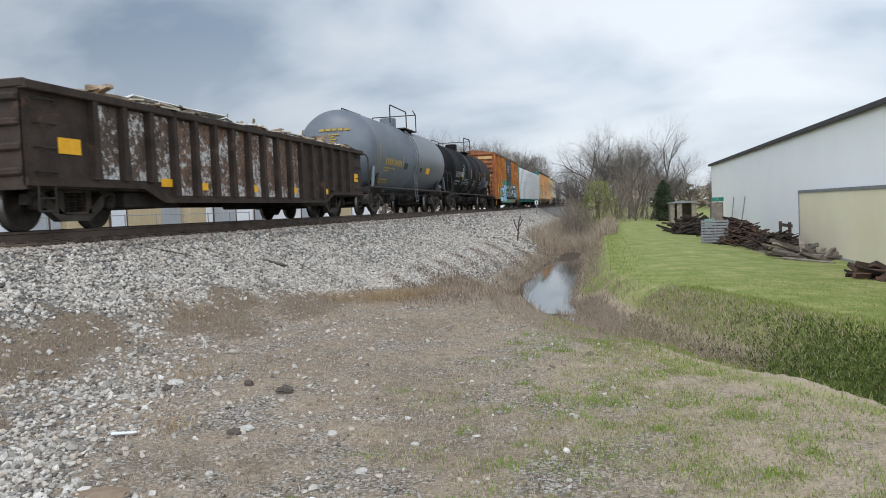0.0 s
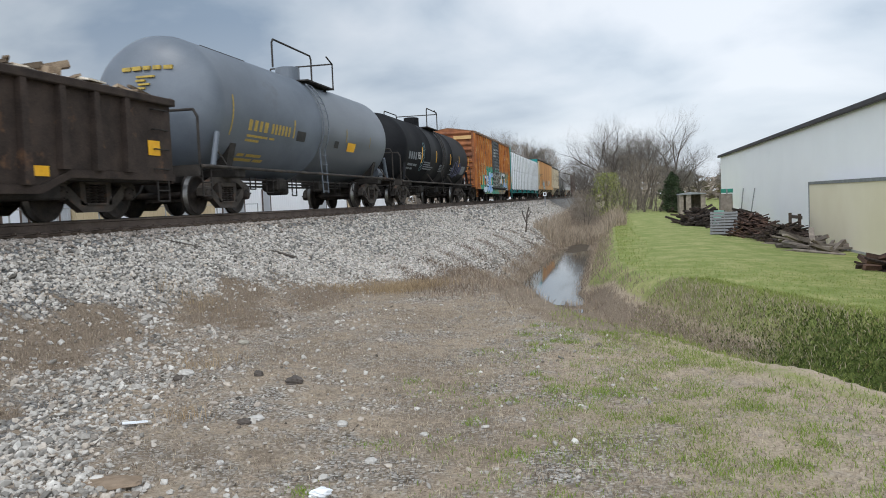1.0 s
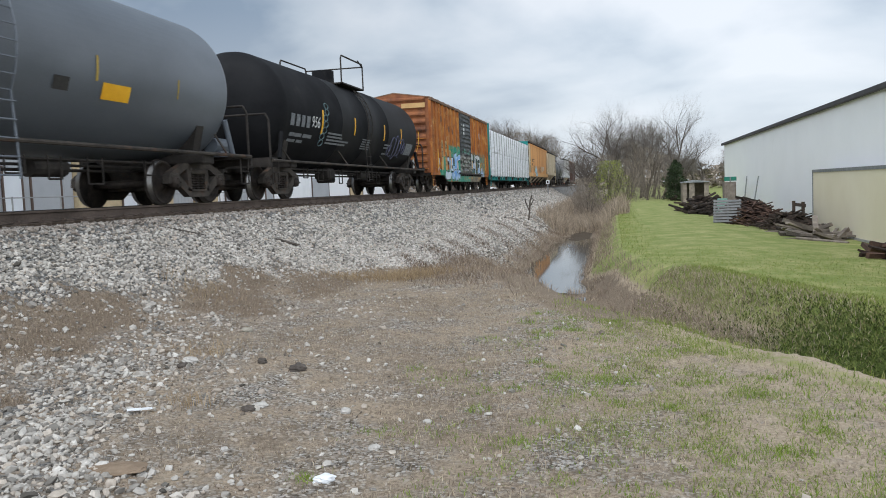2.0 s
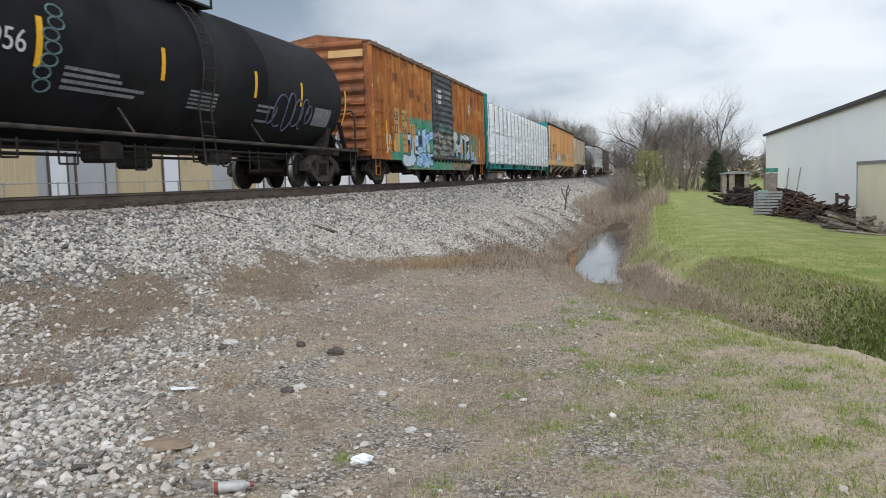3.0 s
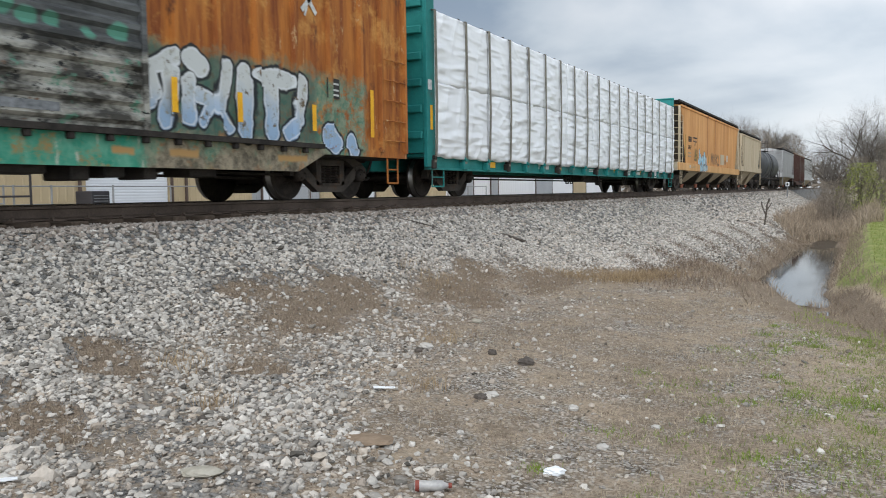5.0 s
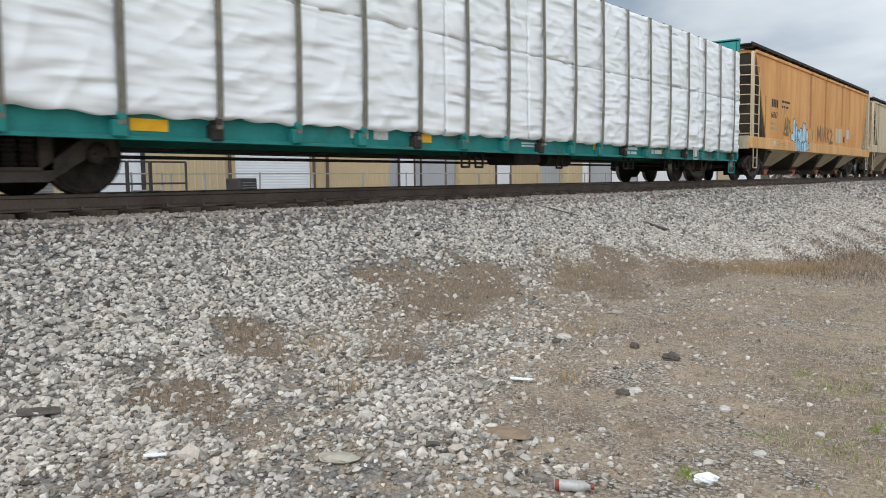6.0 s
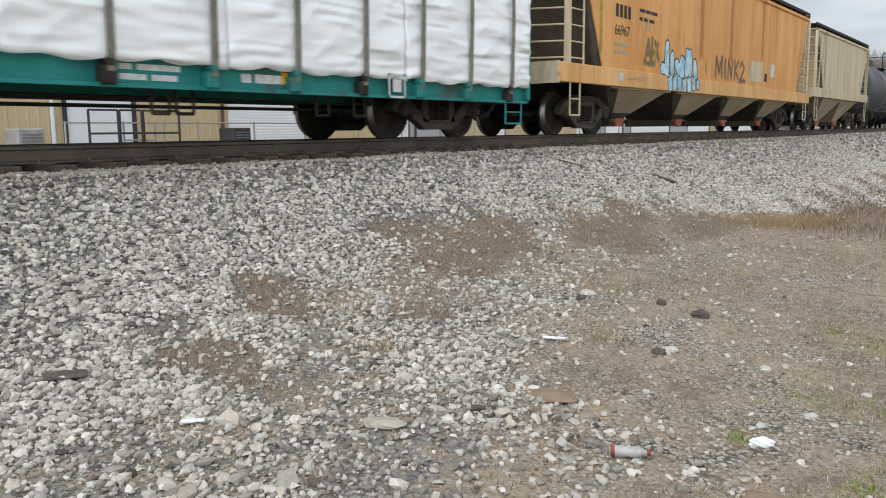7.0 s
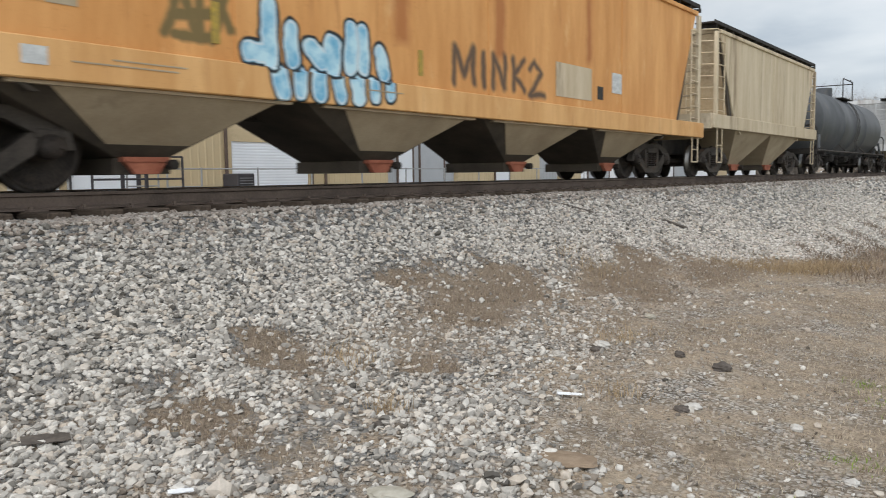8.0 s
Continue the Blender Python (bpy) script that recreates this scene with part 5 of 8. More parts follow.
    # plug door with pressed ribs
    door = plate(w, "sliding_door", hw + .01, d0, d1, B + .06, H - .12, door_grey if rusty else brown_car, "grey ribbed sliding door, paint worn" if rusty else "", 0.05)
    for k in range(14):
        z = B + .18 + k * .215
        bm = bmesh.new()
        prism(bm, [(hw + .06, z - .075), (hw + .115, z - .03), (hw + .115, z + .03), (hw + .06, z + .075)], d0 + .08, d1 - .08, "y")
        part("door_rib", bm, door_grey if rusty else brown_car, door)
    for y in (d0 + .03, d1 - .03):
        bm = bmesh.new()
        box(bm, hw + .06, hw + .12, y - .04, y + .04, B + .06, H - .12)
        part("door_stile", bm, door_grey if rusty else brown_car, door)
    bm = bmesh.new()
    rod(bm, (hw + .15, d0 + .35, B + .1), (hw + .15, d0 + .35, H - .3), .022, 6)
    part("lock_rod", bm, door_grey if rusty else brown_car, door)
    bm = bmesh.new()
    box(bm, hw + .02, hw + .13, d0 - .3, 12.75, B - .02, B + .05)
    part("door_track", bm, iron_dark, w)
    for k in range(12):
        bm = bmesh.new()
        box(bm, hw + .03, hw + .11, d0 + .1 + .52 * k, d0 + .18 + .52 * k, B - .10, B - .021, .01)
        part("track_bracket", bm, iron_dark, w)
    for y, l, h in ((3.6, .5, .10), (4.7, .35, .16), (7.4, .6, .09), (8.3, .25, .16), (8.75, .3, .12), (9.35, .2, .14), (10.1, .5, .1)):
        bm = bmesh.new()
        box(bm, .9, 1.42, y, y + l, S - h, S + .2, .02)
        part("underside_fitting", bm, iron_dark, w)
    if rusty:
        tan = material("tan_patch_paint", (0.42, 0.25, 0.10), (0.54, 0.34, 0.15), 0.75, 0, 2.5, 0.1)
        for ya, yb in ((1.93, 2.57), (2.75, 3.40)):
            plate(w, "tan_patch", hw + .004, ya, yb, 1.0, 2.36, tan, "tan painted patch with stencilled figures")
        lettering(w, hw + .012, 1.97, 1.98, "RB", .40, black_mark, "stencil_letters")
        lettering(w, hw + .012, 2.80, 1.98, "OX", .40, black_mark, "stencil_letters")
        lettering(w, hw + .012, 2.00, 1.58, "32", .42, black_mark, "number", "black stencilled number")
        lettering(w, hw + .012, 2.78, 1.58, "556", .36, black_mark, "number", "black stencilled number")
        stencil_bars(w, hw + .01, 2.85, 1.18, [(0, .2, (.12, .03, .12, .03, .12), .07), (.05, .02, (.1, .03, .1, .03, .08), .07)], rust_run)
        plate(w, "tan_patch", hw + .004, 3.57, 4.32, 1.50, 1.95, tan)
        bm = bmesh.new()
        for a, b, c, d in ((3.85, 4.15, 1.6, 1.62), (3.85, 4.15, 1.86, 1.88), (3.85, 3.87, 1.6, 1.88), (4.13, 4.15, 1.6, 1.88)):
            box(bm, hw + .012, hw + .016, a, b, c, d)
        part("stencil_square", bm, black_mark, w)
        for y, z0, z1 in ((1.06, 1.03, 1.9), (1.76, 1.0, 1.35), (3.95, 1.05, 1.52), (5.5, 1.07, 1.49), (9.62, 1.15, 1.59), (10.81, 1.11, 1.52), (12.5, 1.09, 1.5), (14.17, 1.08, 1.9)):
            plate(w, "reflector_strip", hw + .075, y, y + .10, z0, z1, yellow_mark, "yellow reflector strip")
        bm = bmesh.new()
        for r in (45, -45):
            box(bm, -.003, .003, -.26, .26, -.04, .04, 0, pose(hw + .016, 12.55, 3.12, r))
        for r in (45, -45):
            box(bm, -.002, .002, -.28, -.12, -.02, .02, 0, pose(hw + .02, 12.55, 3.12, r + 20))
        part("painted_cross", bm, white_mark, w, "white painted cross")
        plate(w, "black_label", hw + .02, 12.98, 13.32, 1.66, 1.98, black_mark, "black consolidated stencil label")
        bm = bmesh.new()
        for z in (1.7, 1.78, 1.88):
            box(bm, hw + .026, hw + .029, 13.01, 13.29, z, z + .03)
        part("label_bars", bm, white_mark, w)
        stencil_bars(w, hw + .117, 6.75, 2.95, [(0, .36, (.75,), .10), (0, .14, (.75,), .14), (0, -.06, (.7,), .12)], white_mark, "door_stencils")
        stencil_bars(w, hw + .117, 7.9, 2.95, [(0, .40, (1.05,), .12), (.1, .2, (.8,), .10)], grey_mark, "door_stencils")
        stencil_bars(w, hw + .117, 7.1, 1.0, [(0, .02, (.9,), .10)], grey_mark, "door_stencils")
        plate(w, "end_board", -.2, -.1, -.095, 3.66, 3.85, tan).matrix_basis = pose(0, 0, 0)
        bm = bmesh.new()
        box(bm, .35, 1.4, -.10, -.095, 3.66, 3.86)
        part("tan_patch", bm, tan, w)
        for pts in ([(1.2, 1.2), (1.25, 1.5), (1.45, 1.5)], [(1.5, 1.2), (1.6, 1.5), (1.7, 1.22)], [(1.25, .95), (1.5, 1.12), (1.75, .98)]):
            bm = bmesh.new()
            bars(bm, [(hw + .004, y, z) for y, z in pts], .018, 5)
            part("sprayed_scrawl", bm, white_mark, w)
    bogie(w, 1.75)
    bogie(w, n - 1.75)
    coupler(w, 0, -1)
    coupler(w, n, 1)


boxcar(58.56)

# ---- centre-beam flat wagon with wrapped timber ----


def wrap_pack(seed, l, h, depth):
    """A bundle in loose white sheeting: swollen, wrinkled faces and slack corners."""
    ny, nz_, nx = 52, 28, 3
    pts, faces = {}, []
    bm = bmesh.new()
    rng = random.Random(seed)
    ph = [rng.uniform(0, 6.28) for _ in range(6)]
    slant = rng.uniform(-.5, .5)

    def vert(i, j, k):
        key = (i, j, k)
        if key not in pts:
            x, y, z = depth * i / nx, l * j / ny, h * k / nz_
            if i == nx:
                e = min(1, 4 * min(j / ny, 1 - j / ny)) * min(1, 4 * min(k / nz_, 1 - k / nz_))
                fold = abs(math.sin(7 * (z + slant * y) + 1.5 * math.sin(2.3 * y + ph[4]) + ph[2]))
                fold2 = abs(math.sin(5 * (y - .9 * z * (1 if slant > 0 else -1)) + 2 * math.sin(1.7 * z + ph[1]) + ph[5]))
                x += .022 * e + .03 * (1 - fold2) ** 4 * (.4 + .6 * math.sin(1.3 * y + 2.1 * z + ph[3]) ** 2) + .012 * math.sin(5 * y + 4 * slant * z + ph[0]) * math.sin(3 * z + ph[1]) + .03 * (1 - fold) ** 4 * (.5 + .5 * math.sin(1.9 * y + ph[5])) + .008 * abs(math.sin(13 * (z - slant * y) + ph[3])) ** 4
            if k == 0:
                z += (.014 * math.sin(4 * y + ph[3]) + .016 * math.sin(11 * y + ph[0]) - .02) * (i / nx)
            pts[key] = bm.verts.new((x, y, z))
        return pts[key]

    for i, sides in ((0, 0), (nx, 1)):
        for j in range(ny):
            for k in range(nz_):
                bm.faces.new((vert(i, j, k), vert(i, j + 1, k), vert(i, j + 1, k + 1), vert(i, j, k + 1)))
    for i in range(nx):
        for j in range(ny):
            for k in (0, nz_):
                bm.faces.new((vert(i, j, k), vert(i + 1, j, k), vert(i + 1, j + 1, k), vert(i, j + 1, k)))
        for k in range(nz_):
            for j in (0, ny):
                bm.faces.new((vert(i, j, k), vert(i + 1, j, k), vert(i + 1, j, k + 1), vert(i, j, k + 1)))
    return bm


def centrebeam(s0):
    n = 22.75
    w = wagon("centre_beam_wagon", s0, label="teal centre-beam flat wagon carrying white-wrapped timber")
    hw, Z0, Z1, H = 1.57, .56, .90, 4.12
    for s in (1, -1):
        bm = bmesh.new()
        prism(bm, [(s * hw, Z0), (s * hw, Z0 + .04), (s * (hw - .08), Z0 + .05), (s * (hw - .08), Z1 - .06), (s * hw, Z1 - .05), (s * hw, Z1), (s * (hw - .13), Z1), (s * (hw - .13), Z0)], .1, n - .1, "y")
        part("side_sill", bm, teal_paint, w)
    bm = bmesh.new()
    box(bm, -1.45, 1.45, .1, n - .1, Z1 - .08, Z1 - .01)
    box(bm, -.3, .3, -.1, n + .1, .55, Z1 - .05)
    part("deck", bm, teal_paint, w)
    bm = bmesh.new()
    prism(bm, [(5.0, .60), (6.0, .50), (n - 6.0, .50), (n - 5.0, .60)], -.25, .25)
    for x, z in ((.5, .42), (.8, .5), (-.5, .45)):
        rod(bm, (x, 3.0, z), (x, n - 3.0, z), .02, 6)
    for y in (9.2, 9.6, 12.4, 15.5, 15.8, 17.9, 18.6):
        bars(bm, [(1.25, y, .58), (1.25, y, .32), (1.25, y + .22, .32), (1.25, y + .22, .58)], .02)
    box(bm, .5, 1.2, 11.0, 11.9, .38, .62, .05)
    rod(bm, (.8, 12.6, .5), (.8, 13.6, .5), .14, 12)
    part("underframe", bm, iron_dark, w)
    bm = bmesh.new()
    box(bm, -.14, .14, .2, n - .2, H - .30, H - .12)
    for k in range(11):
        y = 1.0 + (n - 2.0) * k / 10
        box(bm, -.06, .06, y - .07, y + .07, Z1, H - .2)
    part("centre_beam", bm, teal_paint, w)
    for ye, d in ((0, 1), (n, -1)):
        bm = bmesh.new()
        a, b = sorted((ye + d * .02, ye + d * .10))
        box(bm, -hw + .06, hw - .06, a, b, Z1, H)
        for s in (1, -1):
            a, b = sorted((ye, ye + d * (.34 if d > 0 else .1)))
            rb = bmesh.new()
            box(rb, s * (hw - .09), s * (hw + .004), a, b, Z0 + .05, H, .012)
            part("bulkhead_post", rb, teal_paint, w)
        for k in range(6):
            z = 1.25 + k * .52
            a, b = sorted((ye - d * .05, ye + d * .018))
            rb = bmesh.new()
            box(rb, -hw + .1, hw - .1, a, b, z - .08, z + .08, .02)
            part("bulkhead_rib", rb, teal_paint, w)
        a, b = sorted((ye - d * .02, ye + d * (.32 if d > 0 else .1)))
        box(bm, -hw - .01, hw + .01, a, b, H - .06, H + .04, .015)
        part("bulkhead", bm, teal_paint, w)
        for s in (1, -1):
            stirrup(w, s * (hw - .04), ye + d * .5, .22, .6, .5, teal_paint)
        plate(w, "reflector_strip", hw + .004, ye + d * .13 if d > 0 else ye - .23, ye + d * .13 + .10 if d > 0 else ye - .13, 1.36, 1.85, yellow_mark, "yellow reflector strip")
        plate(w, "white_label", hw + .004, ye + d * .05 if d > 0 else ye - .2, ye + d * .05 + .15 if d > 0 else ye - .05, 2.15, 2.35, white_mark)
    # strap brackets and winches along the sill
    for k in range(19):
        y = 22.0 - 1.2 * k - (.0 if k < 18 else .2)
        bm = bmesh.new()
        box(bm, hw - .09, hw + .05, y - .05, y + .11, Z0 + .02, Z1 - .14, .015)
        rod(bm, (hw - .05, y + .03, Z1 - .1), (hw + .07, y + .03, Z1 - .1), .05, 8)
        part("strap_winch", bm, teal_paint if k % 3 else iron_dark, w)
        bm = bmesh.new()
        pts = [(hw + .055, Z0 + .15), (hw + .08, Z1), (hw + .105, 1.9), (hw + .085, 3.74), (.9, 3.80), (.12, H - .2)]
        for (xa, za), (xb, zb) in zip(pts, pts[1:]):
            v = [bm.verts.new(q) for q in ((xa, y, za), (xa, y + .085, za), (xb, y + .085, zb), (xb, y, zb), (xa - .012, y, za - .01), (xa - .012, y + .085, za - .01), (xb - .012, y + .085, zb - .01), (xb - .012, y, zb - .01))]
            for f in ((0, 1, 2, 3), (7, 6, 5, 4), (0, 4, 5, 1), (2, 6, 7, 3), (1, 5, 6, 2), (0, 3, 7, 4)):
                bm.faces.new([v[i] for i in f])
        part("load_strap", bm, strap_grey, w)
        bm = bmesh.new()
        box(bm, hw - .25, hw - .08, y - .01, y + .07, 3.76, 3.82, .015)
        part("corner_guard", bm, iron_dark, w)
    for y, a, z in ((3.0, .45, .66), (7.72, .36, .68), (11.3, .18, .67), (13.52, .18, .69), (17.1, .2, .68), (20.8, .27, .66)):
        plate(w, "reflector", hw - .079, y, y + a, z, z + .13, yellow_mark, "yellow reflective patch", .008)
    stencil_bars(w, hw - .079, 6.3, .62, [(0, .07, (.35, .12, .3), .16)], white_mark, "mark_bars")
    stencil_bars(w, hw - .079, 10.7, .64, [(0, .1, (.9,), .03), (0, .05, (.8,), .03)], white_mark)
    stencil_bars(w, hw - .079, 15.0, .62, [(0, .12, (.14, .06, .5), .06), (0, .02, (.3, .06, .3), .06), (1.5, .05, (.14, .06, .5), .1)], white_mark)
    bm = bmesh.new()
    for a, b, c, d in ((0, .36, 0, .03), (0, .36, .30, .33), (0, .03, 0, .33), (.33, .36, 0, .33), (.09, .27, .08, .25)):
        box(bm, hw + .05, hw + .056, 18.9 + a, 18.9 + b, .56 + c, .56 + d)
    part("tag_plate", bm, white_mark, w, "white framed tag plate")
    # the wrapped load, two tiers on each side of the beam
    y, k = .42, 0
    for l in (2.44, 2.44, 3.05, 2.44, 3.05, 2.44, 3.05, 3.38):
        for tier, (za, zb) in enumerate(((Z1 - .06, 2.32), (2.34, 3.74))):
            for s in (1, -1):
                bm = wrap_pack(10 * k + tier + (5 if s < 0 else 0), l - .03, zb - za, 1.428)
                ob = part("wrapped_timber", bm, wrap_white, smooth=True)
                if s < 0:
                    bmx = Matrix.Translation((-.16, l - .03, 0)) @ Matrix.Rotation(math.pi, 4, "Z")
                    ob.data.transform(bmx)
                else:
                    ob.data.transform(Matrix.Translation((.16, 0, 0)))
                ob.data.transform(Matrix.Translation((0, 0, za)))
                ob.data.transform(Matrix.Translation((0, y, 0)))
                tagged(ob, "bundle of timber in wrinkled white plastic sheeting", "timber bundle", "wrapped bundles on the flat wagon")
                ob.matrix_basis = pose(TRACK_X, s0, RAIL_Z)
                rolling.append((ob, s0))
        y += l
        k += 1
    bogie(w, 1.98)
    bogie(w, n - 1.98)
    coupler(w, 0, -1)
    coupler(w, n, 1)


centrebeam(74.88)

# ---- covered hopper wagons ----


# strokes of the sprayed letters on the tan wagon: y, z to y, z, half width
PUFFY = [(5.02, 1.50, 5.3, 1.50, .12), (5.32, 2.0, 5.34, 1.45, .12), (5.66, 1.80, 5.68, 1.48, .11), (5.98, 1.64, 6.14, 1.52, .13), (6.34, 1.70, 6.32, 1.46, .15), (6.66, 1.95, 6.66, 1.48, .12),
         (6.88, 1.95, 6.88, 1.48, .10), (7.2, 1.72, 7.28, 1.46, .12)]
PUFFY_LOW = [(5.42, 1.32, 5.46, 1.10, .12), (5.74, 1.32, 5.76, 1.12, .11), (6.04, 1.32, 6.06, 1.12, .11), (6.36, 1.32, 6.4, 1.12, .12), (6.72, 1.32, 6.74, 1.12, .12), (7.04, 1.30, 7.06, 1.14, .10), (7.34, 1.3, 7.36, 1.18, .10)]
WORD = [(8.85, 1.48, 8.87, 2.0, .05), (8.87, 2.0, 9.1, 1.62, .05), (9.1, 1.62, 9.34, 2.02, .05), (9.34, 2.02, 9.36, 1.5, .05), (9.62, 1.5, 9.62, 1.98, .055), (9.88, 1.5, 9.9, 2.0, .05), (9.9, 2.0, 10.22, 1.5, .05),
        (10.22, 1.5, 10.24, 2.0, .05), (10.5, 1.5, 10.5, 2.0, .05), (10.82, 2.0, 10.5, 1.75, .045), (10.5, 1.75, 10.86, 1.5, .045), (11.0, 1.86, 11.15, 2.0, .045), (11.15, 2.0, 11.4, 1.85, .045), (11.4, 1.85, 11.02, 1.45, .045), (11.02, 1.45, 11.5, 1.47, .045)]
SCRAWL = [(4.0, 1.55, 4.2, 2.05, .05), (4.2, 2.05, 4.35, 1.6, .05), (4.4, 1.6, 4.42, 2.1, .06), (4.1, 1.75, 4.7, 1.85, .06), (4.55, 1.55, 4.75, 2.0, .05), (4.1, 1.55, 4.6, 1.58, .05), (4.6, 2.05, 4.8, 1.7, .05)]


def hopper_material(name, a, b, stain):
    """Sun-bleached tan over rust runs, with pale blue letters and black scrawls on the near side."""
    c = Coat(name, 0.7, 0.07)
    col = c.mix(c.step(c.noise(0.9, 6, 0.65, (1.0, 1.8, 0.3)), 0.36, 0.64), a, b)
    col = c.mix(c.step(c.noise(1.3, 8, 0.75, (1.0, 2.6, 0.22)), 0.57, 0.70, .7), col, stain)
    col = c.mix(c.step(c.noise(2.0, 7, 0.7, (1.0, 1.4, 0.5)), 0.58, 0.72, .5), col, (0.80, 0.52, 0.26))
    col = c.mix(c.step(c.noise(30, 3, 0.6), 0.62, 0.74, .5), col, stain)
    for y0, y1, z0 in ((7.5, 7.82, 1.9), (9.95, 10.25, 1.95), (13.1, 13.3, 2.2)):
        col = c.mix(c.op("MULTIPLY", c.patch(y0, y1, z0, 4.2, .08, .2), .7), col, (0.34, 0.10, 0.03))
    near = c.step(c.x, 1.45, 1.5)
    for strokes, soft, dark in ((SCRAWL, .03, (0.14, 0.115, 0.05)), (WORD, .05, (0.075, 0.06, 0.05))):
        d = None
        for y0, z0, y1, z1, r in strokes:
            e = c.op("SUBTRACT", c.along(y0, z0, y1, z1), r)
            d = e if d is None else c.op("MINIMUM", d, e)
        col = c.mix(c.op("MULTIPLY", c.step(d, soft, -soft * .5, .9), near), col, dark)
    blue = c.mix(c.step(c.noise(3.5, 5, 0.6), 0.40, 0.60), (0.16, 0.42, 0.60), (0.50, 0.71, 0.78))
    col = c.spray(col, PUFFY_LOW, blue, edge=.045, worn=-.2)
    col = c.spray(col, PUFFY, blue, edge=.05, worn=-.2)
    return c.done(col, c.wear)


tan_sprayed = hopper_material("rusty_tan_orange_sprayed", (0.58, 0.26, 0.082), (0.74, 0.375, 0.14), (0.38, 0.145, 0.045))
sill_sprayed = hopper_material("faded_tan_sill_sprayed", (0.60, 0.31, 0.115), (0.77, 0.45, 0.195), (0.36, 0.16, 0.065))


def hopper(s0, n, bays, paint, sill_paint, H, sill, label, style):
    w = wagon("hopper_wagon", s0, label=label)
    hw = 1.55
    e = 1.75                      # length of the open end platforms
    end_paint = hopper_cream if style == "tan" else sill_paint
    zs0, zs1 = sill, sill + .36
    slope = 1.15
    for s in (1, -1):
        bm = bmesh.new()
        prism(bm, [(e + .15, zs1), (n - e - .15, zs1), (n - e + slope * .9, H - .12), (n - e + slope * .9, H), (e - slope * .9, H), (e - slope * .9, H - .12)], s * (hw - .03), s * hw)
        part("side_sheet", bm, paint, w)
        bm = bmesh.new()
        box(bm, s * (hw - .06), s * (hw + .05), .12, n - .12, zs0, zs1, .012)
        part("side_sill", bm, sill_paint, w)
        bm = bmesh.new()
        box(bm, s * (hw - .04), s * (hw + .05), e - slope * .9 - .1, n - e + slope * .9 + .1, H - .05, H + .05, .012)
        part("top_chord", bm, paint, w)
        for k in range(1, 4 if bays > 2 else 2):
            y = n * k / (4 if bays > 2 else 2)
            bm = bmesh.new()
            box(bm, s * hw, s * (hw + .012), y - .05, y + .05, zs1, H - .05)
            part("side_seam", bm, paint, w)
    for ye, d in ((0, 1), (n, -1)):
        bm = bmesh.new()
        a = [(ye + d * (e + .9), zs0 - .1), (ye + d * (e + .15), zs1), (ye + d * (e - slope * .9), H - .02), (ye + d * (e - slope * .9 + .06), H - .02), (ye + d * (e + .22), zs1), (ye + d * (e + .98), zs0 - .1)]
        prism(bm, a, -hw + .03, hw - .03)
        # on the tan wagon the open end's shade is put into this colour
        part("end_slope_sheet", bm, paint if style != "tan" else chute_shaded, w)
        bm = bmesh.new()
        box(bm, -hw + .02, hw - .02, min(ye + d * .08, ye + d * (e + .3)), max(ye + d * .08, ye + d * (e + .3)), zs0 + .10, zs0 + .16)
        part("end_platform", bm, end_paint, w)
        bm = bmesh.new()
        box(bm, -hw + .02, hw - .02, min(ye + d * .06, ye + d * .14), max(ye + d * .06, ye + d * .14), zs0 - .02, zs1 + .02)
        part("end_sill", bm, end_paint, w)
        bm = bmesh.new()
        box(bm, -.3, .3, min(ye - d * .1, ye + d * 3), max(ye - d * .1, ye + d * 3), .62, zs0 + .098)
        part("centre_sill", bm, iron_dark, w)
        for s in (1, -1):
            bm = bmesh.new()
            y = ye + d * .42
            box(bm, s * (hw - .06), s * (hw + .03), y - .07, y + .07, zs0, H - .02, .01)
            part("corner_post", bm, end_paint, w)
            bm = bmesh.new()
            for k in range(8):
                z = zs1 + .1 + k * .30
                bars(bm, [(s * hw, y, z), (s * (hw + .02), y + d * .58, z)], .016)
                bars(bm, [(s * hw, y, z), (s * (hw - .7), ye + d * .12, z)], .016)
            bars(bm, [(s * (hw + .02), y + d * .58, zs1), (s * (hw + .02), y + d * .58, zs1 + 2.2)], .02)
            bars(bm, [(s * (hw - .7), ye + d * .12, zs0), (s * (hw - .7), ye + d * .12, zs1 + 2.2)], .02)
            part("ladder", bm, end_paint, w)
            stirrup(w, s * (hw + .02), y + d * .25, .38, zs0, .40, end_paint)
            bm = bmesh.new()
            prism(bm, [(ye + d * (e - .1), zs1), (ye + d * (e + .12), zs1), (ye + d * (e - slope * .9 + .15), H - .15), (ye + d * (e - slope * .9 - .02), H - .15)], s * (hw - .10), s * (hw - .035))
            # the same end shade, put into the gusset's colour
            part("end_gusset", bm, chute_shaded, w)
    # roof and walkways
    bm = bmesh.new()
    prism(bm, [(-hw, H), (-hw + .1, H + .05), (-.6, H + .22), (.6, H + .22), (hw - .1, H + .05), (hw, H)], e - slope * .9, n - e + slope * .9, "y")
    part("roof", bm, paint, w)
    bm = bmesh.new()
    box(bm, -.35, .35, e, n - e, H + .24, H + .30)
    part("roof_hatch", bm, paint, w)
    for s in (1, -1):
        bm = bmesh.new()
        box(bm, s * (hw - .55), s * (hw - .04), .3, n - .3, H + .20, H + .235)
        for k in range(int(n / .7)):
            y = .5 + k * .7
            box(bm, s * (hw - .55), s * (hw - .04), y - .015, y + .015, H + .10, H + .20)
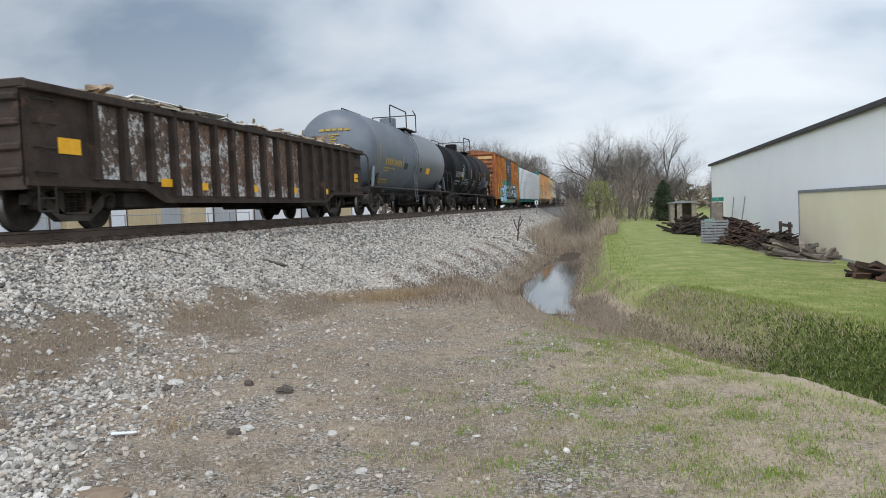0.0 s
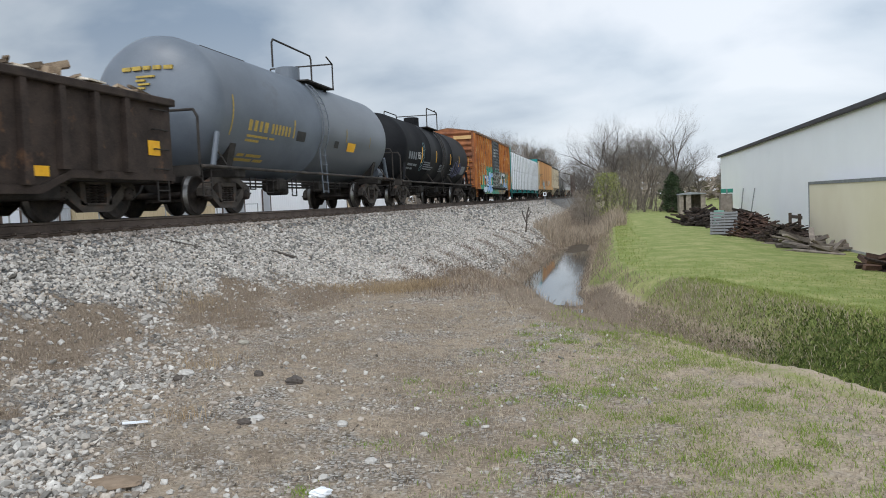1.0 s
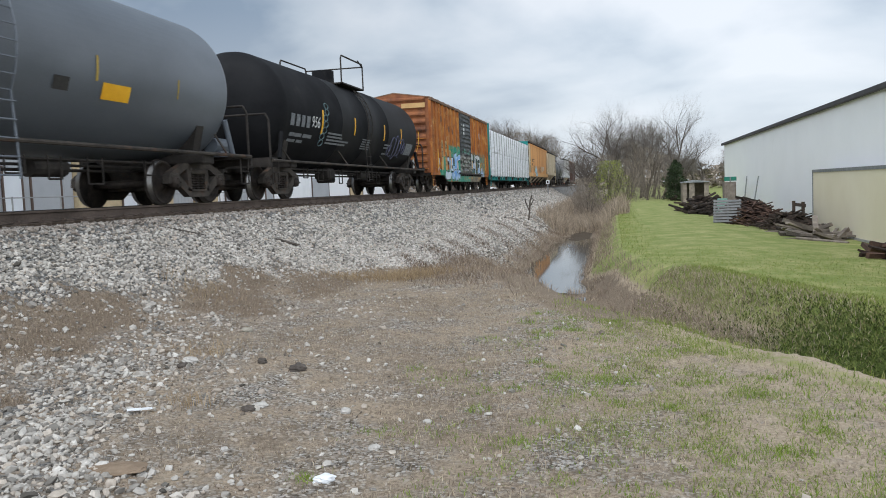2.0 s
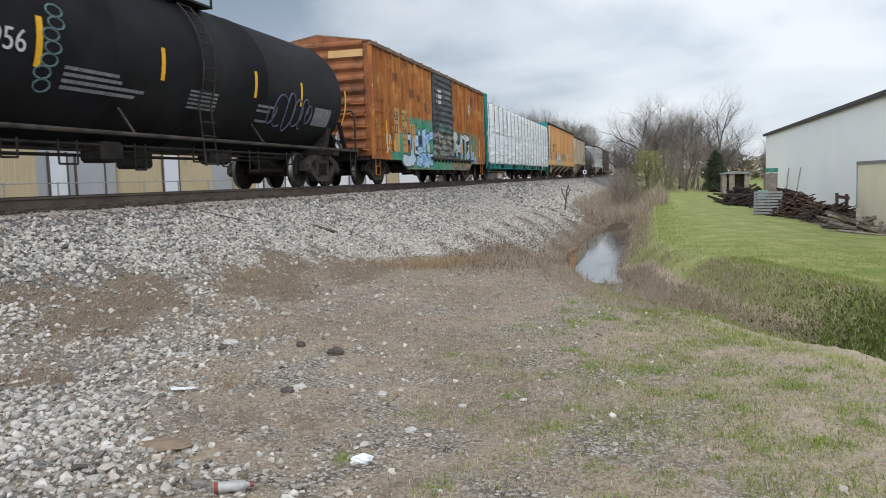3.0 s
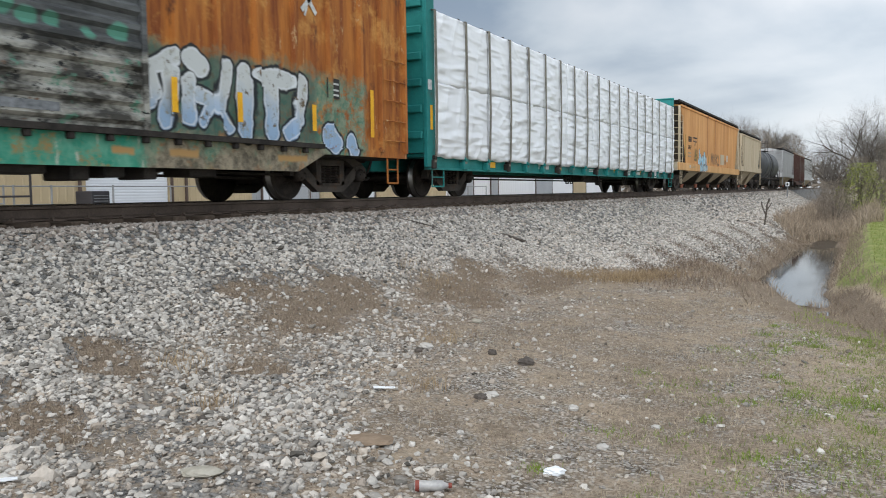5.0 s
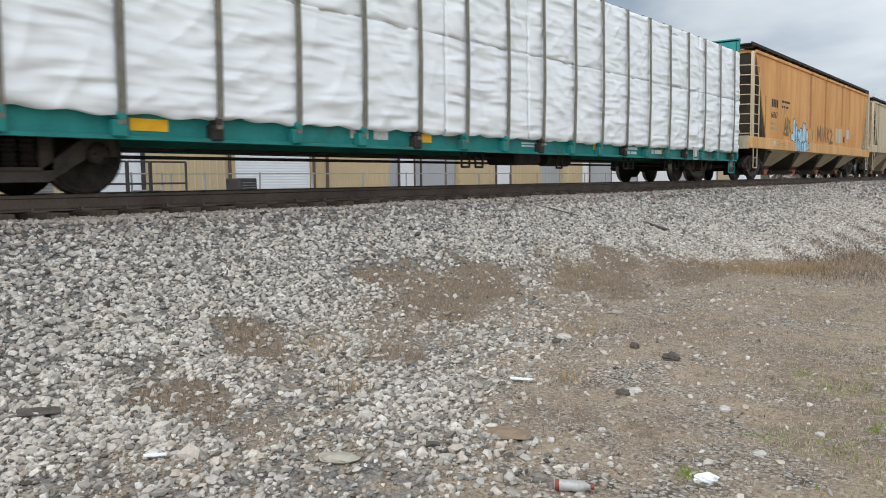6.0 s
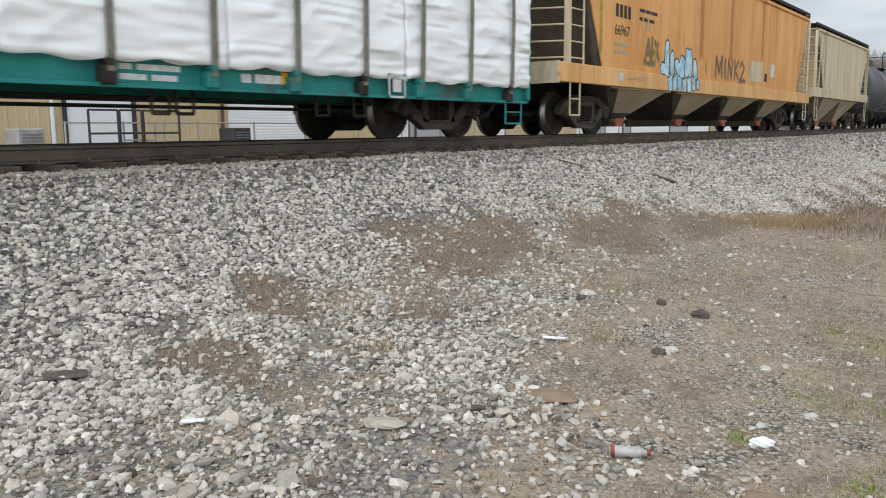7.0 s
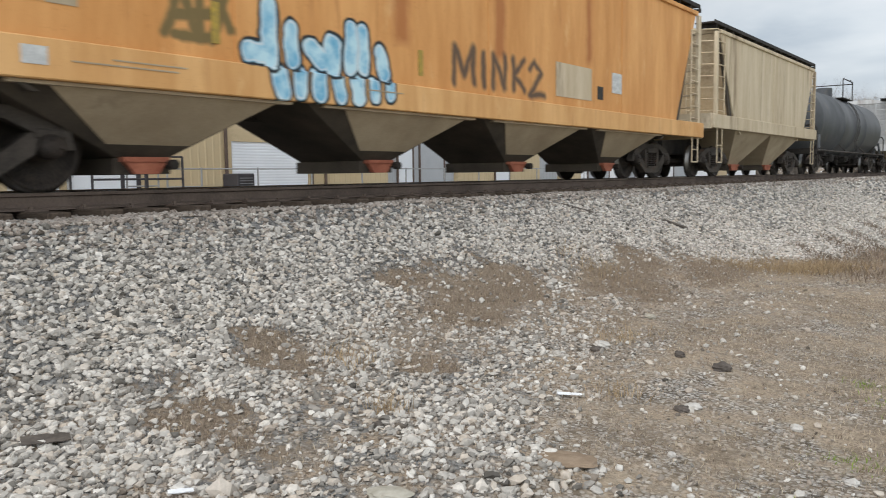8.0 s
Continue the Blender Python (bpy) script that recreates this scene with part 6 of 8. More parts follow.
        box(bm, s * (hw - .05), s * (hw - .02), .3, n - .3, H + .18, H + .27)
        part("roof_walkway", bm, iron_dark, w)
    # hopper bays
    L0, L1 = e + .55, n - e - .55
    bay = (L1 - L0) / bays
    for k in range(bays):
        a, b = L0 + bay * k, L0 + bay * (k + 1)
        c = (a + b) / 2
        g = .42
        tan_bay = style == "tan"
        ta, tb = (a - .15, b - .48) if tan_bay else (a, b)
        ga, gb = (c - g + .08, c + .26) if tan_bay else (c - g, c + g)
        bm = bmesh.new()
        top = [(-.25, ta), (hw - .05, ta), (hw - .05, tb), (-.25, tb)]
        bot = [(-.4, ga), (.85, ga), (.85, gb), (-.4, gb)]
        T = [bm.verts.new((x, y, zs0 + .02)) for x, y in top]
        D = [bm.verts.new((x, y, .34)) for x, y in bot]
        for i in range(4):
            bm.faces.new((T[i], T[(i + 1) % 4], D[(i + 1) % 4], D[i]))
        bm.faces.new(D)
        bm.faces.new(T[::-1])
        # tan wagon: body coloured as if in shade, its outer face added in tan
        ch = part("hopper_chute", bm, chute_shaded if style == "tan" else chute_tan, w)
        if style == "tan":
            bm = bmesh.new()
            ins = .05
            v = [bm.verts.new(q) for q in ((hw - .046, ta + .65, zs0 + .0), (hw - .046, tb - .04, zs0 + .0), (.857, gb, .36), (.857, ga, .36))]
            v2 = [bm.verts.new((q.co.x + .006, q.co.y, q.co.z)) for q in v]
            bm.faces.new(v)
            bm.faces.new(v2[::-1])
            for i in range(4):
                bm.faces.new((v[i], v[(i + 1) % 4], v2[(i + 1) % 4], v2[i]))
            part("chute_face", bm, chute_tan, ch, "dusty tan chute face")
        bm = bmesh.new()
        box(bm, -.45, .84, ga - .04, gb + .04, .17, .338)
        # frame in the same shade-darkened brown as the chute
        part("gate_frame", bm, chute_shaded, w)
        bm = bmesh.new()
        box(bm, .845, .95, ga + .03, gb - .03, .30, .35)
        prism(bm, [(ga + .05, .302), (gb - .05, .302), (gb - .16, .17), (ga + .16, .17)], .86, .93)
        part("outlet_gate", bm, gate_red, w, "red-oxide outlet gate")
        bm = bmesh.new()
        rod(bm, (-.5, gb - .03, .27), (1.02, gb - .03, .27), .03, 8)
        rod(bm, (.95, gb - .03, .27), (1.05, gb - .03, .27), .055, 10)
        part("gate_shaft", bm, iron_dark, w)
        if tan_bay:
            bm = bmesh.new()
            box(bm, hw - .12, hw - .02, ta + .3, tb + .1, zs0 - .035, zs0 - .004)
            part("bay_flange", bm, chute_tan, w)
    bm = bmesh.new()
    rod(bm, (.2, 2.6, .88), (.2, n - 2.6, .88), .03, 6)
    rod(bm, (-.4, 2.6, .92), (-.4, n - 2.6, .92), .03, 6)
    part("brake_pipe", bm, iron_dark, w)
    if style == "tan":
        X = hw + .004
        bm = bmesh.new()
        for k in range(4):
            box(bm, X, X + .003, 2.46 + k * .2, 2.46 + k * .2 + .14, 2.40, 2.66)
        part("mark_bars", bm, black_mark, w)
        lettering(w, X, 2.42, 2.04, "66967", .30, black_mark, "number", "black stencilled number")
        stencil_bars(w, X, 2.42, 1.72, [(0, .10, (.10, .05, .55), .07), (0, -.06, (.08, .05, .2, .05, .3), .07)], chute_tan)
        stencil_bars(w, X, 4.0, 2.25, [(0, 0, (.22,), .02), (0, .28, (.22,), .02), (0, 0, (.02,), .28), (.2, 0, (.02,), .28), (.09, .06, (.03,), .16)], chute_tan)
        plate(w, "white_label", hw + .052, 2.55, 2.78, 1.11, 1.27, white_mark)
        plate(w, "white_label", X, 14.2, 14.75, 1.72, 2.12, white_mark, "white painted patch")
        plate(w, "tan_patch", X, 11.9, 13.3, 1.5, 2.1, hopper_cream)
        plate(w, "data_plate", X, 13.55, 13.8, 1.55, 1.8, black_mark)
        plate(w, "reflector_strip", X, 1.72, 1.84, 1.62, 2.7, gold_mark, "dull yellow reflector strip")
        plate(w, "reflector_strip", X, 4.55, 4.65, 1.52, 1.95, gold_mark)
        plate(w, "reflector_strip", X, 8.0, 8.1, 1.5, 1.85, gold_mark)
        stencil_bars(w, X, 2.42, 1.72, [(1.25, .9, (.3, .05, .25, .05, .35), .07), (1.25, .72, (.16, .08, .2, .08, .3), .07)], black_mark)
        for ya, yb in ((3.0, 4.1), (3.4, 4.2), (6.9, 7.6)):
            plate(w, "faint_stencil", hw + .052, ya, yb, 1.16 + .05 * (ya > 3.2), 1.175 + .05 * (ya > 3.2), chute_tan)
    t = 2.15 if n > 15 else 1.75
    bogie(w, t)
    bogie(w, n - t)
    coupler(w, 0, -1)
    coupler(w, n, 1)


hopper(98.62, 19.6, 4, tan_sprayed, sill_sprayed, 3.98, .99, "rusty tan-orange covered hopper wagon with sprayed letters", "tan")
hopper(118.75, 11.9, 2, hopper_cream, hopper_cream, 3.80, 1.28, "stained cream two-bay covered hopper wagon on the rails", "cream")
tank_wagon(131.3, 16.0, 1.45, 2.15, tank_charcoal, 1.7, 1.7, "charcoal tank wagon with a platform on the rails", "dark")
hopper(148.1, 14.0, 2, hopper_grey, hopper_grey, 3.85, 1.2, "pale grey covered hopper wagon far along the train", "grey")
boxcar(163.0, 15.48, None, "brown")
hopper(179.4, 17.0, 3, hopper_grey, hopper_grey, 3.9, 1.1, "pale grey covered hopper wagon far along the train", "grey")

# ---- white shed and cream annexe beside the lawn ----
white_sheet = material("white_wall_sheet", (0.87, 0.865, 0.86), (0.91, 0.905, 0.90), 0.55, 0, 0.5, 0.05, 30, stain=(0.78, 0.77, 0.74), stain_at=0.68)
cream_sheet = material("cream_wall_sheet", (0.74, 0.655, 0.48), (0.80, 0.72, 0.55), 0.6, 0, 0.5, 0.05, 30)
dark_trim = material("dark_roof_trim", (0.035, 0.032, 0.035), (0.06, 0.055, 0.058), 0.6, 0, 2, 0.1)
concrete = material("grey_concrete", (0.27, 0.26, 0.25), (0.40, 0.39, 0.37), 0.9, 0, 2, 0.3)
timber_old = material("grey_old_timber", (0.10, 0.08, 0.065), (0.23, 0.195, 0.16), 0.9, 0, 3, 0.4, random=0.4)
timber_dark = material("dark_rotten_timber", (0.022, 0.017, 0.014), (0.07, 0.05, 0.038), 0.95, 0, 3, 0.4, random=0.5)
timber_red = material("reddish_split_timber", (0.03, 0.019, 0.015), (0.105, 0.06, 0.043), 0.9, 0, 3, 0.4, random=0.75)
galv = material("galvanised_grey", (0.17, 0.175, 0.18), (0.27, 0.275, 0.28), 0.6, 0.2, 4, 0.1)
green_plastic = material("green_sign_plastic", (0.02, 0.16, 0.11), (0.03, 0.22, 0.15), 0.5, 0, 4, 0.05)


def ribbed_wall(x, y0, y1, z0, z1, pitch, rib, depth, face):
    """A wall sheet along the line with upright ribs on the side that face points to."""
    bm = bmesh.new()
    n = max(1, int((y1 - y0) / pitch))
    step = (y1 - y0) / n
    out = [(x - face * .12, y0), (x, y0)]
    for k in range(n):
        y = y0 + (k + .5) * step
        out += [(x, y - rib), (x + face * depth, y - rib * .5), (x + face * depth, y + rib * .5), (x, y + rib)]
    out += [(x, y1), (x - face * .12, y1)]
    prism(bm, out, z0, z1, "z")
    return bm


def white_shed():
    b = empty("white_shed", pose(0, 0, 0), label="long white metal shed with a dark roof edge by the lawn", category="building")
    x, y0, y1, g, H = 7.62, 8.0, 61.7, -.6, 4.08
    part("long_wall", ribbed_wall(x, y0, y1, g, H, 9.0, .02, .002, -1), white_sheet, b)
    bm = bmesh.new()
    box(bm, x + .12, 24, y1 - .12, y1, g, H)
    prism(bm, [(x + .12, H), (24, H), (15.8, H + 1.6)], y1 - .12, y1, "y")
    part("end_wall", bm, white_sheet, b)
    bm = bmesh.new()
    box(bm, x + .12, 24, y0, y0 + .12, g, H)
    part("end_wall", bm, white_sheet, b)
    bm = bmesh.new()
    box(bm, 23.9, 24, y0, y1, g, H)
    part("back_wall", bm, white_sheet, b)
    bm = bmesh.new()
    prism(bm, [(x - .12, H), (x - .12, H + .10), (15.8, H + 1.75), (24.2, H + .10), (24.2, H), (15.8, H + 1.6)], y0 - .2, y1 + .15, "y")
    part("roof", bm, dark_trim, b)
    bm = bmesh.new()
    box(bm, x - .20, x - .06, y0 - .2, y1 + .15, H - .04, H + .13, .02)
    part("gutter", bm, dark_trim, b, "dark eaves gutter")


white_shed()


def cream_annexe():
    b = empty("cream_annexe", pose(0, 0, 0), label="low cream-panelled box annexe on skids beside the shed", category="annexe")
    x, y0, y1, g, H = 7.0, 10.0, 31.75, -.28, 1.80
    part("wall_panel", ribbed_wall(x, y0, y1, g, H, 11.0, .012, .004, -1), cream_sheet, b)
    bm = bmesh.new()
    box(bm, x + .12, 7.58, y1 - .12, y1, g, H)
    part("end_panel", bm, cream_sheet, b)
    bm = bmesh.new()
    box(bm, x - .03, 7.58, y0, y1 + .02, H, H + .05)
    box(bm, x - .03, x + .02, y0, y1 + .02, H - .05, H)
    part("top_trim", bm, galv, b, "grey metal top trim")
    bm = bmesh.new()
    box(bm, x - .025, x + .02, y1 - .04, y1 + .02, g, H - .05)
    part("corner_trim", bm, galv, b)
    bm = bmesh.new()
    box(bm, x - .04, x + .1, y0, y1 + .05, g - .08, g)
    part("base_rail", bm, concrete, b, "pale base rail")
    for k in range(9):
        bm = bmesh.new()
        y = y1 - .3 - k * 2.4
        box(bm, x - .02, x + .4, y - .2, y + .2, g - .40, g - .08)
        part("skid_block", bm, timber_dark, b)


cream_annexe()


# ---- scrap and timber piles by the shed ----
def ground_at(x, y):
    return float(height(np.array(x), np.array(y)))


def pile(name, cx, cy, lx, ly, hz, count, mat, label, seed, long=1.2, thick=.1):
    rng = random.Random(seed)
    bm = bmesh.new()
    g = ground_at(cx, cy)
    for k in range(count):
        u, v = rng.gauss(0, .4), rng.gauss(0, .4)
        u, v = max(-1, min(1, u)), max(-1, min(1, v))
        top = hz * (1 - .75 * max(abs(u), abs(v)))
        z = g + rng.uniform(.02, max(.08, top))
        l, a, b = long * rng.uniform(.3, 1.1), thick * rng.uniform(.5, 1.6), thick * rng.uniform(.3, 1.1)
        box(bm, -a / 2, a / 2, -l / 2, l / 2, -b / 2, b / 2, 0, pose(cx + u * lx, cy + v * ly, z, rng.uniform(-22, 22), rng.uniform(-20, 20), rng.uniform(0, 180)))
    ob = part(name, bm, mat)
    return tagged(ob, label, "debris pile", kind="stuff")


pile("timber_pile", 5.5, 36.0, 1.1, 3.2, 1.0, 520, timber_red, "tumbled heap of reddish split timber by the shed", 1, 1.1, .065)
pile("timber_pile", 5.8, 40.5, 1.1, 2.4, 1.15, 480, timber_dark, "dark heap of rotten timber and scrap by the shed", 2, 1.0, .075)
pile("timber_pile", 6.0, 31.2, .8, 2.0, .75, 330, timber_dark, "low heap of dark broken boards by the annexe", 3, 1.1, .075)
pile("log_pile", 4.6, 47.0, 1.1, 3.6, .95, 260, timber_dark, "stack of dark weathered logs on the lawn", 4, 1.9, .12)
pile("plank_pile", 6.1, 27.6, .5, 3.0, .30, 40, timber_old, "flat stack of grey planks along the annexe", 5, 2.6, .12)
pile("plank_pile", 6.2, 20.2, .5, 1.0, .28, 24, timber_red, "small stack of brown boards on the lawn", 6, 1.6, .12)
pile("scrap_pile", 6.8, 83.0, 2.2, 4.0, 1.8, 70, timber_dark, "dark rusty scrap heap far across the lawn", 7, 1.6, .3)


def leaning_pallet():
    g = ground_at(4.35, 35.2)
    p = empty("wooden_pallet", pose(4.35, 34.6, g + .02, -42, 0, -8), label="grey slatted wooden pallet leaning on the timber heap", category="pallet")
    for k in range(8):
        bm = bmesh.new()
        box(bm, -.55, .55, -.02, 0, .04 + k * .155, .145 + k * .155)
        part("slat", bm, timber_pale, p)
    for x in (-.52, 0, .47):
        bm = bmesh.new()
        box(bm, x, x + .05, 0, .09, 0, 1.28)
        part("stringer", bm, timber_pale, p)


timber_pale = material("pale_grey_pallet_wood", (0.12, 0.12, 0.115), (0.19, 0.19, 0.185), 0.85, 0, 3, 0.3)
leaning_pallet()


def rail_frame():
    g = ground_at(6.6, 31.8)
    p = empty("timber_trestle", pose(6.6, 31.2, g, 0, 0, 90), label="dark timber trestle frame standing in the scrap", category="trestle")
    for x in (0, 1.6):
        bm = bmesh.new()
        box(bm, x, x + .1, 0, .1, 0, 1.05)
        part("post", bm, timber_dark, p)
    bm = bmesh.new()
    box(bm, -.05, 1.75, -.03, .0, .85, .97)
    part("rail", bm, timber_dark, p)


rail_frame()


def garden_shed():
    g = ground_at(6.7, 74)
    s = empty("garden_shed", pose(6.7, 74.0, g), label="small grey open-fronted shed beyond the timber stack", category="shed")
    for a, b, c, d in ((-1.05, -.75, 0, .06), (-.55, -.1, 0, .06), (.7, 1.05, 0, .06), (-1.11, -1.05, 0, 2.2), (1.05, 1.11, 0, 2.2), (-1.05, 1.05, 2.14, 2.2)):
        bm = bmesh.new()
        box(bm, a, b, c, d, 0, 1.75)
        part("wall", bm, timber_old, s)
    bm = bmesh.new()
    prism(bm, [(-1.2, 1.752), (1.2, 1.752), (1.15, 1.82), (0, 1.98), (-1.15, 1.82)], -.15, 2.35, "y")
    part("roof", bm, galv, s)


garden_shed()


def green_sign():
    g = ground_at(7.0, 52.0)
    s = empty("sign_post", pose(6.75, 52.0, g), label="green plastic sign on a grey pole beside the shed", category="sign")
    bm = bmesh.new()
    rod(bm, (0, 0, 0), (0, 0, 2.1), .045, 8)
    part("pole", bm, galv, s)
    bm = bmesh.new()
    box(bm, -.36, .36, -.02, .02, 1.85, 2.1, .01)
    part("board", bm, green_plastic, s)
    b = empty("cabinet", pose(6.5, 50.6, ground_at(6.5, 50.6)), label="dark weathered cabinet standing against the shed corner", category="cabinet")
    bm = bmesh.new()
    box(bm, -.35, .35, -.3, .3, 0, 1.8, .02)
    part("body", bm, timber_old, b)
    bm = bmesh.new()
    box(bm, -.3, .3, -.32, -.305, .1, 1.7)
    part("door", bm, timber_old, b)
    d = empty("water_barrel", pose(5.3, 44.0, ground_at(5.3, 44.0)), label="pale green plastic barrel among the timber", category="barrel")
    bm = bmesh.new()
    lathe(bm, [(0, .26), (.05, .29), (.3, .31), (.55, .29), (.6, .26), (.9, .26)], 16, "z")
    part("drum", bm, material("pale_green_plastic", (0.18, 0.34, 0.28), (0.26, 0.42, 0.35), .5, 0, 3, .05), d)
    for k, (x, y, lean) in enumerate(((7.2, 48.0, 6), (7.3, 45.5, 9))):
        pl = empty("leaning_pole", pose(x - .3, y, ground_at(x - .3, y), 0, lean, 0), label="thin grey pole leaning against the white shed", category="pole")
        bm = bmesh.new()
        rod(bm, (0, 0, 0), (0, 0, 2.1), .03, 6)
        part("shaft", bm, galv, pl)


green_sign()

# ---- yard and buildings across the line ----
tan_sheet = material("tan_corrugated_sheet", (0.53, 0.41, 0.245), (0.60, 0.475, 0.295), 0.6, 0, 0.7, 0.05, 30, stain=(0.40, 0.31, 0.19), stain_at=0.66)
door_white = material("white_door_paint", (0.76, 0.78, 0.80), (0.82, 0.84, 0.86), 0.5, 0, 0.8, 0.05, 20)
grey_sheet = material("grey_wall_sheet", (0.40, 0.41, 0.42), (0.48, 0.49, 0.50), 0.6, 0, 0.8, 0.05, 20)
brown_pipe = material("brown_downspout", (0.09, 0.06, 0.045), (0.13, 0.09, 0.07), 0.6, 0, 3, 0.1)
fence_wire = material("galvanised_fence_pipe", (0.30, 0.30, 0.29), (0.40, 0.40, 0.39), 0.55, 0.4, 3, 0.1)


def industrial_row():
    """Low metal buildings with doors, seen under the wagons."""
    g, X = .35, -24.0
    b = empty("warehouse", pose(0, 0, 0), label="tan metal warehouse with white doors behind the track", category="building", group="warehouses behind the track")
    spans = [(-2, 12.55), (14.85, 18.55), (22.3, 27.0)]
    for y0, y1 in spans:
        part("wall", ribbed_wall(X, y0, y1, g, 5.2, .3, .05, .016, 1), tan_sheet, b)
    for y0, y1 in ((12.55, 14.85), (18.55, 22.3)):
        bm = bmesh.new()
        box(bm, X - .12, X, y0, y1, 3.05, 5.2)
        part("lintel_wall", bm, tan_sheet, b)
    d = plate(b, "double_door", X - .05, 12.6, 14.8, g, 2.98, door_white, "white double door", .04)
    bm = bmesh.new()
    box(bm, X - .02, X + .06, 12.5, 12.62, g, 3.08)
    box(bm, X - .02, X + .06, 14.78, 14.9, g, 3.08)
    box(bm, X - .02, X + .06, 12.62, 14.78, 2.98, 3.08)
    part("door_frame", bm, dark_trim, d)
    rd = plate(b, "roller_door", X - .08, 18.6, 22.25, g, 3.05, door_white, "white slatted roller door", .03)
    for k in range(26):
        bm = bmesh.new()
        z = g + .03 + k * .104
        prism(bm, [(X - .05, z), (X - .042, z + .03), (X - .042, z + .065), (X - .05, z + .095)], 18.62, 22.23, "y")
        part("slat", bm, door_white, rd)
    for y in (12.15, 18.25, 22.36, 23.1):
        bm = bmesh.new()
        rod(bm, (X + .09, y, g), (X + .09, y, 5.1), .06, 8)
        part("downspout", bm, door_white if y < 13 else brown_pipe, b)
    bm = bmesh.new()
    prism(bm, [(X + .25, 5.15), (X + .25, 5.3), (X - 9, 6.9), (X - 18, 5.3), (X - 18, 5.15), (X - 9, 6.75)], -2.2, 27.1, "y")
    part("roof", bm, grey_sheet, b)
    bm = bmesh.new()
    box(bm, X - 18, X - .12, -2, -1.88, g, 5.2)
    part("end_wall", bm, tan_sheet, b)

    def block(y0, y1, h, mat, label, doors=(), set_back=0.0):
        q = empty("warehouse", pose(0, 0, 0), label=label, category="building", group="warehouses behind the track")
        x = X - set_back
        part("wall", ribbed_wall(x, y0, y1, g, h, .35, .05, .016, 1), mat, q)
        for e in (y0, y1 - .1):
            bm = bmesh.new()
            box(bm, x - 14, x - .12, e, e + .1, g, h)
            part("end_wall", bm, mat, q)
        bm = bmesh.new()
        prism(bm, [(x + .2, h - .02), (x + .2, h + .12), (x - 7, h + 1.2), (x - 14, h + .12), (x - 14, h - .02), (x - 7, h + 1.05)], y0 - .1, y1 + .1, "y")
        part("roof", bm, grey_sheet, q)
        for a, c, top, m in doors:
            dd = plate(q, "roller_door", x + .035, a, c, g, top, m, "", .03)
            for e in (a - .1, c):
                bm = bmesh.new()
                box(bm, x + .03, x + .09, e, e + .1, g, top + .1)
                part("door_jamb", bm, brown_pipe, dd)
        return q

    block(27.1, 32.3, 4.4, grey_sheet, "pale grey metal building behind the track", ((28.0, 29.0, 3.3, door_white), (29.6, 31.4, 3.2, grey_sheet)), .3)
    block(32.4, 40.4, 4.8, tan_sheet, "tan metal building behind the track", ((35.7, 37.0, 3.4, door_white),), .1)
    block(40.5, 43.4, 4.2, grey_sheet, "grey metal building behind the track", (), .6)
    block(43.5, 45.3, 4.5, tan_sheet, "narrow tan building behind the track", (), .0)
    block(45.4, 60, 4.6, white_sheet, "long white metal building behind the track", ((47, 50, 3.4, grey_sheet), (53, 54.2, 3.0, grey_sheet)), .4)
    block(62, 90, 4.2, white_sheet, "far white metal building behind the track", ((66, 70, 3.2, grey_sheet), (76, 80, 3.2, tan_sheet)), 2.0)
    # cooling units, gas pipe, bin
    for y, w, h in ((17.5, .72, .95), (10.4, .7, .7)):
        q = empty("air_conditioner", pose(X + 1.2, y, g), label="grey outdoor air conditioner unit by the wall", category="air conditioner")
        bm = bmesh.new()
        box(bm, -.4, .4, 0, w, .0, 1.55, .03)
        part("casing", bm, dark_trim if y > 12 else concrete, q)
        bm = bmesh.new()
        for k in range(8):
            box(bm, .4, .42, .08, w - .08, .75 + k * .09, .78 + k * .09)
        part("grille", bm, galv, q)
    # pipe-framed chain-link fence with a gate
    f = empty("fence", pose(X + 2.5, 0, g - .05), label="galvanised pipe fence with a gate before the warehouses", category="fence")
    for y in [11.2, 12.9, 13.9, 14.2, 15.4, 17.6, 20.0, 22.6, 25.2, 27.8, 30.4, 33, 35.6, 38.2, 40.8, 43.4, 46]:
        bm = bmesh.new()
        rod(bm, (0, y, 0), (0, y, 1.78), .03, 6)
        part("post", bm, fence_wire, f)
    for a, b2, z in ((11.2, 46, 1.74), (12.9, 13.9, 1.25), (14.2, 15.4, 1.2)):
        bm = bmesh.new()
        rod(bm, (0, a, z), (0, b2, z), .022, 6)
        part("rail", bm, fence_wire, f)
    # dark pipe gate leaves standing before the double door
    gate = empty("yard_gate", pose(X + 2.56, 0, g - .05), label="dark pipe-framed yard gate before the white door", category="gate")
    for a, c in ((11.84, 12.71), (12.71 + .05, 13.45), (13.45 + .05, 14.69)):
        for y in (a, c):
            bm = bmesh.new()
            rod(bm, (0, y, 0), (0, y, 2.09), .035, 6)
            part("gate_post", bm, dark_trim, gate)
        for z in (1.45, 2.09):
            bm = bmesh.new()
            rod(bm, (0, a, z), (0, c, z), .03, 6)
            part("gate_rail", bm, dark_trim, gate)


industrial_row()

# ---- trees and shrubs ----
bark = material("grey_brown_bark", (0.055, 0.044, 0.036), (0.12, 0.10, 0.082), 0.95, 0, 3, 0.3)
twig_bark = material("bare_twigs", (0.10, 0.085, 0.072), (0.19, 0.165, 0.145), 0.95, 0, 3, 0.0)
leaf_young = material("young_yellow_green_leaves", (0.14, 0.165, 0.03), (0.25, 0.27, 0.06), 0.7, 0, 2, 0, random=0.4)
